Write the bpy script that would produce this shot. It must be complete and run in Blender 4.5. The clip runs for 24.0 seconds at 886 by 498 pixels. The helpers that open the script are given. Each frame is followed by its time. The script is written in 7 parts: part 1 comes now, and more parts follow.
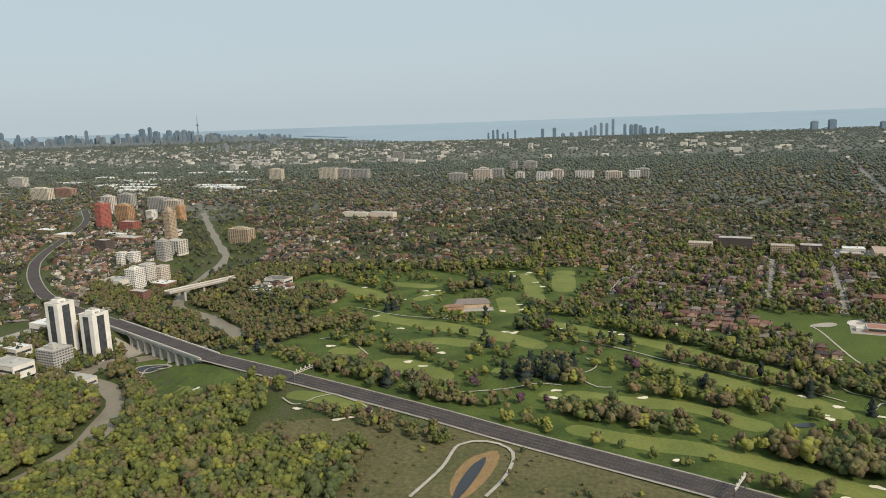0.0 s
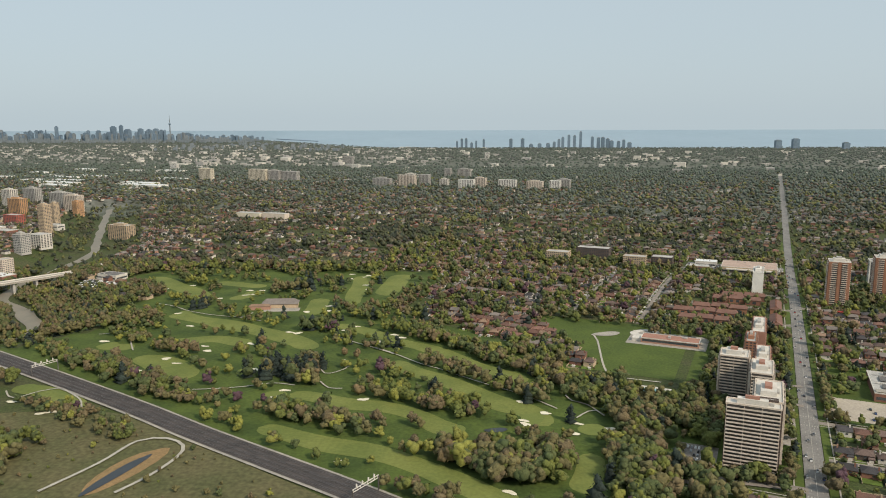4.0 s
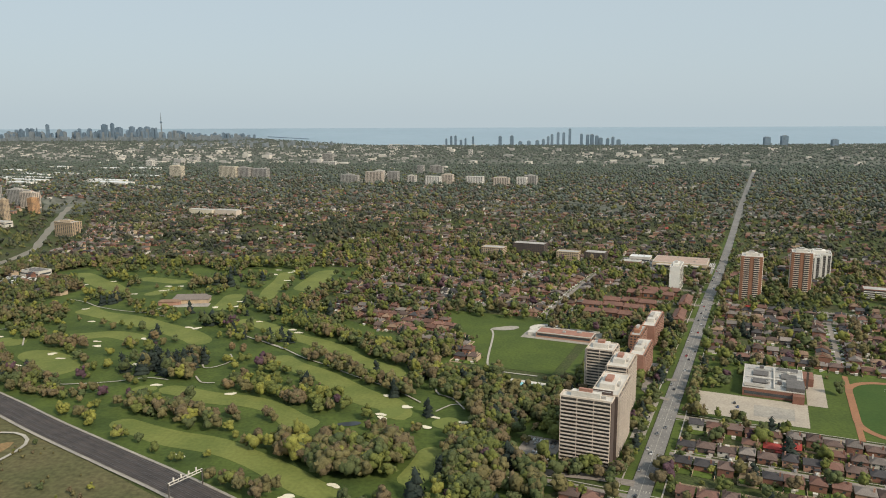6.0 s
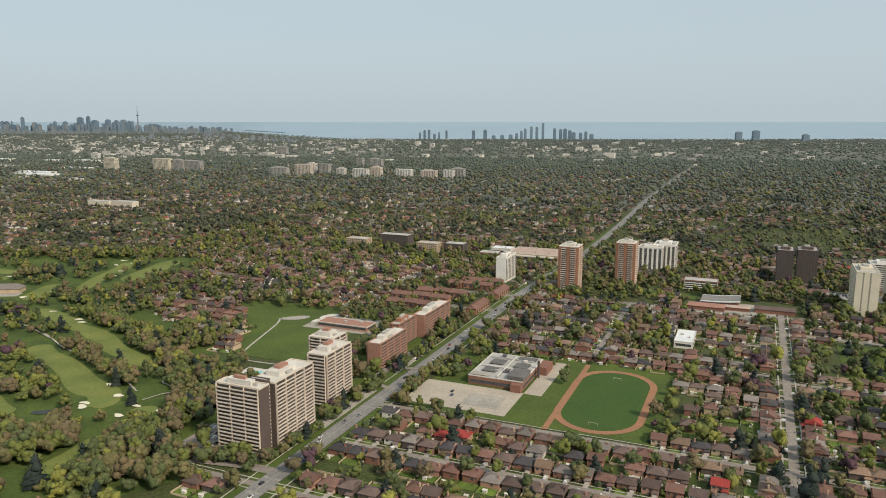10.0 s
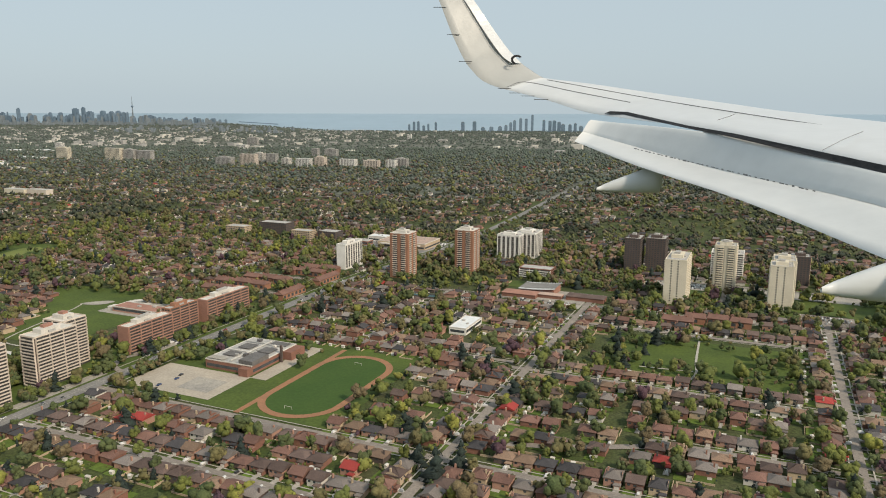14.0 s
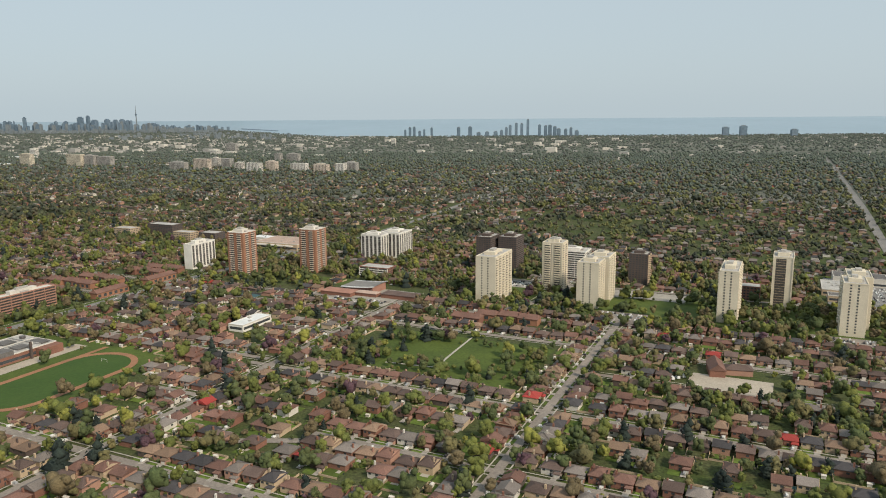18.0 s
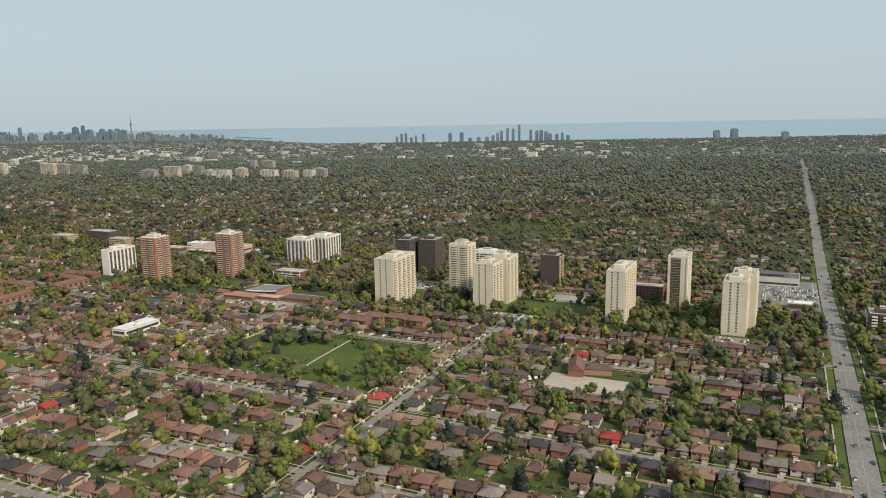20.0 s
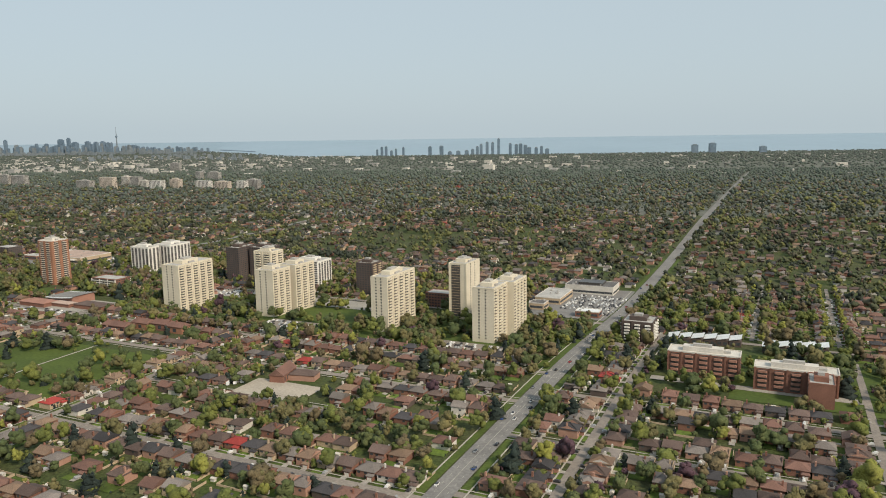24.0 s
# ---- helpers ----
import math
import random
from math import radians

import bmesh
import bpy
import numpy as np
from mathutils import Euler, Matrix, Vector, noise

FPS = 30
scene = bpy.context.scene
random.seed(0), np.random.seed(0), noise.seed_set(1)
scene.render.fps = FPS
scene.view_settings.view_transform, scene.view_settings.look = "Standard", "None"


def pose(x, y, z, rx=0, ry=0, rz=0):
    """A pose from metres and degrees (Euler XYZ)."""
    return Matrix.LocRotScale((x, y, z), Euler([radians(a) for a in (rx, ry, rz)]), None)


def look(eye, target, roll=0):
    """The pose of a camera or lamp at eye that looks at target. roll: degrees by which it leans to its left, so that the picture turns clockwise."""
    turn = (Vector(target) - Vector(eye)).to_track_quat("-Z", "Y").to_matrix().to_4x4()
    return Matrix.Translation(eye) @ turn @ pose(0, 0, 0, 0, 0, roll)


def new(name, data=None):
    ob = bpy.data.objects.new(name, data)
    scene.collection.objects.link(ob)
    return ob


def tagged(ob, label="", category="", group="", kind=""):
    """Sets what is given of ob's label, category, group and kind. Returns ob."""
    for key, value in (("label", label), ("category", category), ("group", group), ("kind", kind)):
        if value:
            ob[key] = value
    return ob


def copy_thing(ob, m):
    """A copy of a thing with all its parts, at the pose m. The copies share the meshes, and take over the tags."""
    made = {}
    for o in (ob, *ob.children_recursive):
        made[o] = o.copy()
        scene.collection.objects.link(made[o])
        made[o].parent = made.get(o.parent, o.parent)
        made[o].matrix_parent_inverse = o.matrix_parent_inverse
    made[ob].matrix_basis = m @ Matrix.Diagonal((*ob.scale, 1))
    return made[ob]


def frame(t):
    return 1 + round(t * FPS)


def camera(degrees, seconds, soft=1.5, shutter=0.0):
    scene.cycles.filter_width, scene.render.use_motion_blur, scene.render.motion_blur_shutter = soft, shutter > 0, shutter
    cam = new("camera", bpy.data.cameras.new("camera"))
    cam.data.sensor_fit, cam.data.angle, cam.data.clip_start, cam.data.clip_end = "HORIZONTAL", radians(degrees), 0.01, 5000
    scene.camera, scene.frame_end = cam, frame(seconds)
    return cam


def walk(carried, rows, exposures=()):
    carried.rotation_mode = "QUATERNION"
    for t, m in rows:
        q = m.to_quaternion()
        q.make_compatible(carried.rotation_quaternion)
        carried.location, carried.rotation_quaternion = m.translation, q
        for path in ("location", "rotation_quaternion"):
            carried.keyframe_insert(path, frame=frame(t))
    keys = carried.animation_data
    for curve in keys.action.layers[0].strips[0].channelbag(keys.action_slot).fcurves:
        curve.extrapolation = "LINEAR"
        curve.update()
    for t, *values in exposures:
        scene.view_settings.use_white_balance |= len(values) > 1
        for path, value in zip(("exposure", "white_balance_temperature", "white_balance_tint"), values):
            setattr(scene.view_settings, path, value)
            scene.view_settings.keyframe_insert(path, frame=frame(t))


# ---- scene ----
cam = camera(62.0, 24.0, 1.0)
PATH = [
    (0, (-1.574, 1.931, 99.875), (-1.885, 3.874, 99.513), -2.0),
    (0.5, (9.493, 3.845, 99.036), (9.187, 5.79, 98.683), -1.7),
    (1, (20.567, 5.735, 98.257), (20.267, 7.683, 97.918), -1.5),
    (1.5, (31.651, 7.603, 97.535), (31.356, 9.553, 97.205), -1.1),
    (2, (42.742, 9.449, 96.863), (42.453, 11.401, 96.538), -0.9),
    (2.5, (53.842, 11.277, 96.238), (53.559, 13.23, 95.912), -0.6),
    (4.5, (98.317, 18.416, 94.111), (98.049, 20.367, 93.761), -0.1),
    (5, (109.453, 20.165, 93.653), (109.188, 22.115, 93.297), -0.2),
    (5.5, (120.597, 21.901, 93.215), (120.331, 23.852, 92.86), -0.2),
    (6, (131.746, 23.628, 92.796), (131.48, 25.579, 92.449), -0.2),
    (6.5, (142.902, 25.345, 92.392), (142.636, 27.298, 92.058), -0.1),
    (7, (154.063, 27.053, 91.999), (153.8, 29.009, 91.675), -0.1),
    (7.5, (165.23, 28.756, 91.615), (164.972, 30.712, 91.289), 0.0),
    (8, (176.403, 30.452, 91.237), (176.15, 32.407, 90.897), 0.1),
    (8.5, (187.581, 32.145, 90.862), (187.332, 34.096, 90.501), 0.0),
    (9, (198.763, 33.834, 90.487), (198.518, 35.784, 90.115), 0.1),
    (9.5, (209.951, 35.522, 90.111), (209.705, 37.472, 89.739), 0.0),
    (10, (221.143, 37.21, 89.732), (220.898, 39.162, 89.371), -0.0),
    (10.5, (232.339, 38.898, 89.346), (232.095, 40.853, 88.997), 0.1),
    (13, (288.374, 47.401, 87.283), (288.114, 49.344, 86.887), 0.2),
    (13.5, (299.591, 49.122, 86.834), (299.328, 51.066, 86.442), 0.1),
    (14, (310.81, 50.853, 86.372), (310.544, 52.799, 85.991), 0.1),
    (14.5, (322.031, 52.596, 85.894), (321.762, 54.543, 85.526), 0.1),
    (15, (333.254, 54.351, 85.402), (332.981, 56.299, 85.04), 0.1),
    (15.5, (344.479, 56.12, 84.895), (344.201, 58.066, 84.531), 0.1),
    (16, (355.706, 57.903, 84.373), (355.422, 59.848, 84.0), 0.2),
    (16.5, (366.934, 59.704, 83.836), (366.641, 61.645, 83.454), 0.1),
    (17, (378.163, 61.522, 83.285), (377.863, 63.461, 82.899), -0.0),
    (17.5, (389.393, 63.358, 82.72), (389.088, 65.298, 82.34), -0.2),
    (18, (400.624, 65.216, 82.142), (400.316, 67.158, 81.777), -0.4),
    (18.5, (411.855, 67.094, 81.551), (411.548, 69.039, 81.203), -0.7),
    (20.5, (456.778, 74.849, 79.092), (456.463, 76.793, 78.743), -1.0),
    (21, (468.007, 76.854, 78.46), (467.69, 78.796, 78.103), -0.9),
    (21.5, (479.235, 78.889, 77.825), (478.916, 80.831, 77.469), -0.8),
    (22, (490.462, 80.954, 77.189), (490.142, 82.897, 76.84), -0.8),
    (22.5, (501.688, 83.051, 76.555), (501.369, 84.996, 76.22), -0.8),
    (23, (512.911, 85.18, 75.924), (512.595, 87.129, 75.603), -0.7),
    (23.5, (524.133, 87.345, 75.3), (523.82, 89.295, 74.987), -0.8),
    (24, (535.352, 89.544, 74.686), (535.04, 91.495, 74.375), -0.8),
]
walk(cam, [(t, look(eye, target, roll)) for t, eye, target, roll in PATH])

# ---- world, sun ----
world = bpy.data.worlds.new("sky")
scene.world = world
world.use_nodes = True
wn, wl = world.node_tree.nodes, world.node_tree.links
wn.clear()
SUN_EL, SUN_AZ = radians(38), radians(130)
sky = wn.new("ShaderNodeTexSky")
sky.sky_type = "NISHITA"
sky.sun_disc = False
sky.sun_elevation, sky.sun_rotation = SUN_EL, SUN_AZ
sky.altitude, sky.air_density, sky.dust_density, sky.ozone_density = 250, 1.0, 3.0, 2.0
veil = wn.new("ShaderNodeMixRGB")
veil.inputs[0].default_value = 0.80
veil.inputs[2].default_value = (6.85, 8.05, 8.65, 1)
bg = wn.new("ShaderNodeBackground")
bg.inputs[1].default_value = 0.085
wo = wn.new("ShaderNodeOutputWorld")
wl.new(sky.outputs[0], veil.inputs[1])
wl.new(veil.outputs[0], bg.inputs[0])
wl.new(bg.outputs[0], wo.inputs[0])
sun_data = bpy.data.lights.new("sun", "SUN")
sun_data.energy, sun_data.angle, sun_data.color = 3.7, radians(9), (1.0, 0.87, 0.70)
sun = new("sun", sun_data)
sun_dir = Vector((math.sin(SUN_AZ) * math.cos(SUN_EL), math.cos(SUN_AZ) * math.cos(SUN_EL), math.sin(SUN_EL)))
sun.matrix_world = look(sun_dir * 300, (0, 0, 0))

# ---- materials ----
MATS = {}


def mat(name, base, second=None, scale=0.5, fine=6.0, rough=0.85, metal=0.0, bump=0.15, wear=0.5, spec=0.3, island=0.0):
    """A surface with two sizes of variation: base and second mixed by broad noise, brightness by fine noise."""
    if name in MATS:
        return MATS[name]
    m = bpy.data.materials.new(name)
    m.use_nodes = True
    n, l = m.node_tree.nodes, m.node_tree.links
    b = n["Principled BSDF"]
    b.inputs["Roughness"].default_value, b.inputs["Metallic"].default_value = rough, metal
    b.inputs["Specular IOR Level"].default_value = spec
    geo = n.new("ShaderNodeNewGeometry")
    broad = n.new("ShaderNodeTexNoise")
    broad.inputs["Scale"].default_value, broad.inputs["Detail"].default_value = scale, 4
    small = n.new("ShaderNodeTexNoise")
    small.inputs["Scale"].default_value, small.inputs["Detail"].default_value = fine, 3
    l.new(geo.outputs["Position"], broad.inputs["Vector"])
    l.new(geo.outputs["Position"], small.inputs["Vector"])
    ramp = n.new("ShaderNodeMapRange")
    ramp.inputs[1].default_value, ramp.inputs[2].default_value = 0.35, 0.65
    l.new(broad.outputs["Fac"], ramp.inputs[0])
    mix = n.new("ShaderNodeMixRGB")
    second = second or tuple(c * 0.75 for c in base)
    mix.inputs[1].default_value, mix.inputs[2].default_value = (*base, 1), (*second, 1)
    l.new(ramp.outputs[0], mix.inputs[0])
    hsv = n.new("ShaderNodeHueSaturation")
    val = n.new("ShaderNodeMapRange")
    val.inputs[1].default_value, val.inputs[2].default_value = 0.3, 0.7
    val.inputs[3].default_value, val.inputs[4].default_value = 1 - 0.5 * wear, 1 + 0.5 * wear
    l.new(small.outputs["Fac"], val.inputs[0])
    if island:
        one = n.new("ShaderNodeMapRange")
        one.inputs[3].default_value, one.inputs[4].default_value = 1 - island, 1 + island
        l.new(geo.outputs["Random Per Island"], one.inputs[0])
        times = n.new("ShaderNodeMath")
        times.operation = "MULTIPLY"
        l.new(val.outputs[0], times.inputs[0])
        l.new(one.outputs[0], times.inputs[1])
        l.new(times.outputs[0], hsv.inputs["Value"])
    else:
        l.new(val.outputs[0], hsv.inputs["Value"])
    l.new(mix.outputs[0], hsv.inputs["Color"])
    l.new(hsv.outputs[0], b.inputs["Base Color"])
    if bump:
        bn = n.new("ShaderNodeBump")
        bn.inputs["Strength"].default_value = bump
        bn.inputs["Distance"].default_value = 0.3
        l.new(small.outputs["Fac"], bn.inputs["Height"])
        l.new(bn.outputs[0], b.inputs["Normal"])
    MATS[name] = m
    return m


M_GROUND = mat("suburb_ground", (0.049, 0.070, 0.017), (0.070, 0.074, 0.032), 0.09, 1.3, 0.95, wear=0.9)
M_ROUGH = mat("golf_rough", (0.080, 0.112, 0.022), (0.044, 0.070, 0.015), 0.07, 0.8, 0.95, wear=0.4)
M_FAIRWAY = mat("mown_fairway", (0.172, 0.192, 0.050), (0.120, 0.148, 0.036), 0.07, 0.9, 0.9, wear=0.25)
M_GREEN = mat("putting_green", (0.15, 0.178, 0.045), (0.135, 0.165, 0.042), 0.2, 2.0, 0.9, wear=0.15)
M_LAWN = mat("park_lawn", (0.080, 0.112, 0.021), (0.058, 0.086, 0.018), 0.06, 1.0, 0.95, wear=0.35)
M_TURF = mat("sports_turf", (0.040, 0.080, 0.014), (0.048, 0.088, 0.016), 0.08, 1.0, 0.9, wear=0.2)
M_TRACK = mat("clay_track", (0.32, 0.16, 0.085), (0.27, 0.14, 0.08), 0.2, 2.0, 0.9, wear=0.25)
M_SAND = mat("bunker_sand", (0.74, 0.69, 0.54), (0.66, 0.61, 0.47), 0.5, 4.0, 0.95, wear=0.2)
M_DRY = mat("dry_meadow", (0.120, 0.105, 0.050), (0.085, 0.088, 0.036), 0.05, 0.7, 0.95, wear=0.6)
M_PATH = mat("concrete_path", (0.44, 0.41, 0.345), (0.36, 0.335, 0.285), 0.3, 3.0, 0.9, wear=0.25)
M_ASPHALT = mat("grey_asphalt", (0.226, 0.216, 0.202), (0.179, 0.171, 0.162), 0.12, 1.5, 0.9, wear=0.35)
M_STREET = mat("worn_street", (0.272, 0.236, 0.202), (0.215, 0.188, 0.164), 0.1, 1.8, 0.9, wear=0.35)
M_LOT = mat("pale_paving", (0.36, 0.33, 0.28), (0.28, 0.26, 0.23), 0.12, 1.5, 0.9, wear=0.35)
M_ROSE = mat("rose_brick", (0.36, 0.19, 0.14), (0.30, 0.16, 0.12), 0.3, 5.0, 0.9, wear=0.25)
M_BALCONY = mat("cream_balcony_panel", (0.62, 0.535, 0.45), (0.54, 0.46, 0.385), 0.4, 3.0, 0.8, wear=0.25)
M_SCHOOLYARD = mat("beige_schoolyard", (0.423, 0.369, 0.297), (0.360, 0.315, 0.257), 0.12, 1.5, 0.9, wear=0.25)
M_BALLAST = mat("rail_ballast", (0.082, 0.070, 0.066), (0.055, 0.049, 0.048), 0.2, 2.0, 0.95, wear=0.5)
M_STEEL = mat("worn_steel", (0.22, 0.20, 0.19), None, 0.5, 4.0, 0.5, 0.6)
M_CONC = mat("grey_concrete", (0.42, 0.40, 0.37), (0.34, 0.33, 0.31), 0.2, 2.5, 0.85, wear=0.3)
M_PALE = mat("pale_concrete", (0.62, 0.58, 0.52), (0.52, 0.49, 0.44), 0.25, 3.0, 0.8, wear=0.2)
M_CREAM = mat("cream_brick", (0.655, 0.590, 0.465), (0.600, 0.535, 0.420), 0.2, 4.0, 0.85, wear=0.18)
M_WHITE = mat("white_paint", (0.76, 0.73, 0.67), (0.66, 0.63, 0.58), 0.25, 3.0, 0.7, wear=0.15)
M_BRICK = mat("red_brown_brick", (0.240, 0.118, 0.084), (0.195, 0.097, 0.071), 0.3, 5.0, 0.9, wear=0.35)
M_ORANGE = mat("orange_brick", (0.335, 0.168, 0.104), (0.28, 0.142, 0.09), 0.3, 5.0, 0.9, wear=0.3)
M_PINK = mat("pinkish_brick", (0.405, 0.238, 0.176), (0.352, 0.202, 0.150), 0.3, 5.0, 0.9, wear=0.25)
M_DARKBRICK = mat("dark_brown_brick", (0.110, 0.082, 0.072), (0.088, 0.068, 0.060), 0.3, 5.0, 0.85, wear=0.3)
M_TANBRICK = mat("tan_brick", (0.48, 0.37, 0.25), (0.40, 0.31, 0.22), 0.3, 5.0, 0.9, wear=0.25)
M_REDTOWER = mat("red_tower_cladding", (0.42, 0.12, 0.09), (0.36, 0.11, 0.085), 0.3, 5.0, 0.8, wear=0.2)
M_ORANGETOWER = mat("orange_tower_cladding", (0.50, 0.29, 0.15), (0.44, 0.26, 0.14), 0.3, 5.0, 0.8, wear=0.2)
M_GLASS = mat("window_glass", (0.045, 0.052, 0.060), (0.075, 0.080, 0.085), 0.6, 3.0, 0.12, 0.0, 0.0, 0.3, 0.6)
# Window walls of balcony bays, darkened to include the shade of the recess.
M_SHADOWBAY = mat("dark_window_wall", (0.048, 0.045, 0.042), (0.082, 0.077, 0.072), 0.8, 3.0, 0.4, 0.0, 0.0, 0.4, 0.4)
M_ROOFGREY = mat("gravel_roof", (0.46, 0.44, 0.41), (0.34, 0.33, 0.31), 0.18, 2.0, 0.95, wear=0.4)
M_ROOFDARK = mat("tar_roof", (0.16, 0.15, 0.145), (0.11, 0.105, 0.10), 0.2, 2.0, 0.9, wear=0.4)
M_PINKROOF = mat("pinkish_gravel_roof", (0.44, 0.32, 0.26), (0.37, 0.28, 0.23), 0.18, 2.0, 0.95, wear=0.4)
M_METALROOF = mat("white_metal_roof", (0.72, 0.73, 0.72), (0.62, 0.63, 0.62), 0.2, 2.0, 0.5, wear=0.15)
M_BARK = mat("bark", (0.095, 0.072, 0.055), None, 1.0, 6.0, 0.95)
M_POOL = mat("pool_water", (0.20, 0.52, 0.58), (0.24, 0.58, 0.64), 0.5, 3.0, 0.1, bump=0.05)
M_RIVER = mat("river_water", (0.23, 0.20, 0.15), (0.19, 0.17, 0.13), 0.1, 0.6, 0.5, bump=0.05, wear=0.15, spec=0.25)
M_POND = mat("pond_water", (0.035, 0.040, 0.045), (0.028, 0.033, 0.038), 0.2, 1.0, 0.3, bump=0.04, wear=0.1, spec=0.3)
M_REED = mat("dry_reeds", (0.28, 0.18, 0.085), (0.22, 0.15, 0.07), 0.3, 3.0, 0.95, wear=0.5)
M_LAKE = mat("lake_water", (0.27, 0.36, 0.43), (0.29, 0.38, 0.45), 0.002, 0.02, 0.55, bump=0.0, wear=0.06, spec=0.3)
level = M_LAKE.node_tree.nodes.new("ShaderNodeCombineXYZ")  # fixed upward normal evens the shading of the rising water sheet
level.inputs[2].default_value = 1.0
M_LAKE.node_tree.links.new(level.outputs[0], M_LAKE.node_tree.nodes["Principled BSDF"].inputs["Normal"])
M_DRIVE = mat("driveway_concrete", (0.37, 0.335, 0.292), (0.286, 0.262, 0.234), 0.35, 2.0, 0.9, wear=0.4)
M_YARD = mat("garden_lawn", (0.105, 0.155, 0.026), (0.072, 0.105, 0.022), 0.3, 1.5, 0.95, wear=0.4, island=0.35)
M_PAINTLINE = mat("road_paint", (0.42, 0.40, 0.35), None, 0.5, 4.0, 0.8, wear=0.3)
# Canopy colour of the far ground, greyed to include the haze.
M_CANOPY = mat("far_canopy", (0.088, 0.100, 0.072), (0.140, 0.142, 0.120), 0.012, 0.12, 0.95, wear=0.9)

TREE_MATS = [
    mat("leaf_spring_green", (0.125, 0.138, 0.033), (0.093, 0.111, 0.032), 0.16, 2.5, 0.9, wear=0.5, bump=0.6, island=0.2),
    mat("leaf_mid_green", (0.064, 0.085, 0.033), (0.085, 0.099, 0.038), 0.16, 2.5, 0.9, wear=0.5, bump=0.6, island=0.2),
    mat("leaf_olive", (0.142, 0.124, 0.052), (0.108, 0.100, 0.045), 0.16, 2.5, 0.9, wear=0.5, bump=0.6, island=0.2),
    mat("budding_brown", (0.140, 0.109, 0.058), (0.106, 0.086, 0.049), 0.16, 2.5, 0.95, wear=0.6, bump=0.6, island=0.2),
    mat("conifer_needles", (0.020, 0.030, 0.027), (0.029, 0.041, 0.033), 0.16, 2.5, 0.9, wear=0.5, bump=0.6, island=0.2),
    mat("leaf_yellow", (0.203, 0.203, 0.043), (0.160, 0.165, 0.041), 0.16, 2.5, 0.9, wear=0.4, bump=0.6, island=0.2),
    mat("leaf_maroon", (0.075, 0.043, 0.055), (0.087, 0.049, 0.060), 0.16, 2.5, 0.9, wear=0.5, bump=0.6, island=0.2),
    mat("willow_catkins", (0.167, 0.121, 0.059), (0.140, 0.107, 0.058), 0.16, 2.5, 0.9, wear=0.4, bump=0.6, island=0.2),
]
# Leaf colours with some of the distance haze already mixed in.
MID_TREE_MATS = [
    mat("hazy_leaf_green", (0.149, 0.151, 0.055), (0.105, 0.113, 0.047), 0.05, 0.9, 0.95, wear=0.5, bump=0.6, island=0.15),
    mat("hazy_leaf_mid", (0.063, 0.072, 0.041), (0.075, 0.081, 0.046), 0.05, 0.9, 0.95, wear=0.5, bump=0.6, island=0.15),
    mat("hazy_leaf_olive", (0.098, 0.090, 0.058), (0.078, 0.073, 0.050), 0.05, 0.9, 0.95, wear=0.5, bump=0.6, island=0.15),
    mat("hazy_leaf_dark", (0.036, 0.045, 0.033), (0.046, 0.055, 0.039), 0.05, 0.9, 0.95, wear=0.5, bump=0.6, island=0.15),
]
# Greyer, bluer leaves: the haze of distance is painted into these colours.
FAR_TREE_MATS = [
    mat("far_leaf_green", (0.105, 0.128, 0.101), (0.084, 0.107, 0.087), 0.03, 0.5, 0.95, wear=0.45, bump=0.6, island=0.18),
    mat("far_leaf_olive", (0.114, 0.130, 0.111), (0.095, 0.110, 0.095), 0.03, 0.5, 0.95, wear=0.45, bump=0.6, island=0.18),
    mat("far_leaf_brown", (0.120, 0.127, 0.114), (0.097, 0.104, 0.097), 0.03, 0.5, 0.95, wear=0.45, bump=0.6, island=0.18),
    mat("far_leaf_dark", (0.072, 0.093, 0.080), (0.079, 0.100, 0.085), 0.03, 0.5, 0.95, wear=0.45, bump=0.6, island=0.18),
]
ROOF_MATS = [
    mat("roof_brown", (0.136, 0.096, 0.082), (0.102, 0.072, 0.062), 0.25, 4.0, 0.9, wear=0.4, island=0.24),
    mat("roof_redbrown", (0.192, 0.106, 0.082), (0.146, 0.083, 0.066), 0.25, 4.0, 0.9, wear=0.4, island=0.24),
    mat("roof_darkgrey", (0.063, 0.059, 0.062), (0.050, 0.047, 0.049), 0.25, 4.0, 0.9, wear=0.4, island=0.24),
    mat("roof_grey", (0.205, 0.178, 0.160), (0.164, 0.143, 0.129), 0.25, 4.0, 0.9, wear=0.4, island=0.24),
    mat("roof_tan", (0.232, 0.155, 0.106), (0.194, 0.132, 0.094), 0.25, 4.0, 0.9, wear=0.4, island=0.24),
    mat("roof_brightred", (0.324, 0.048, 0.040), (0.270, 0.044, 0.037), 0.25, 4.0, 0.8, wear=0.3, island=0.15),
]
WALL_MATS = [M_BRICK, M_PINK, M_TANBRICK, M_DARKBRICK, M_PALE]

# ---- mesh helpers ----
GRID = radians(16)
CG, SG = math.cos(GRID), math.sin(GRID)


def xy(u, v):
    """Street-grid place (across, along the avenues) to world x, y."""
    return u * CG + v * SG, -u * SG + v * CG


def uv(x, y):
    return x * CG - y * SG, x * SG + y * CG


VALLEY = [(-420, 820), (-363, 718), (-304, 615), (-262, 540), (-248, 477), (-238, 425), (-222, 394), (-195, 374), (-160, 335), (-176, 314), (-204, 294), (-207, 279), (-186, 266), (-172, 249), (-163, 224), (-163, 206), (-168, 184), (-190, 160), (-260, 130)]


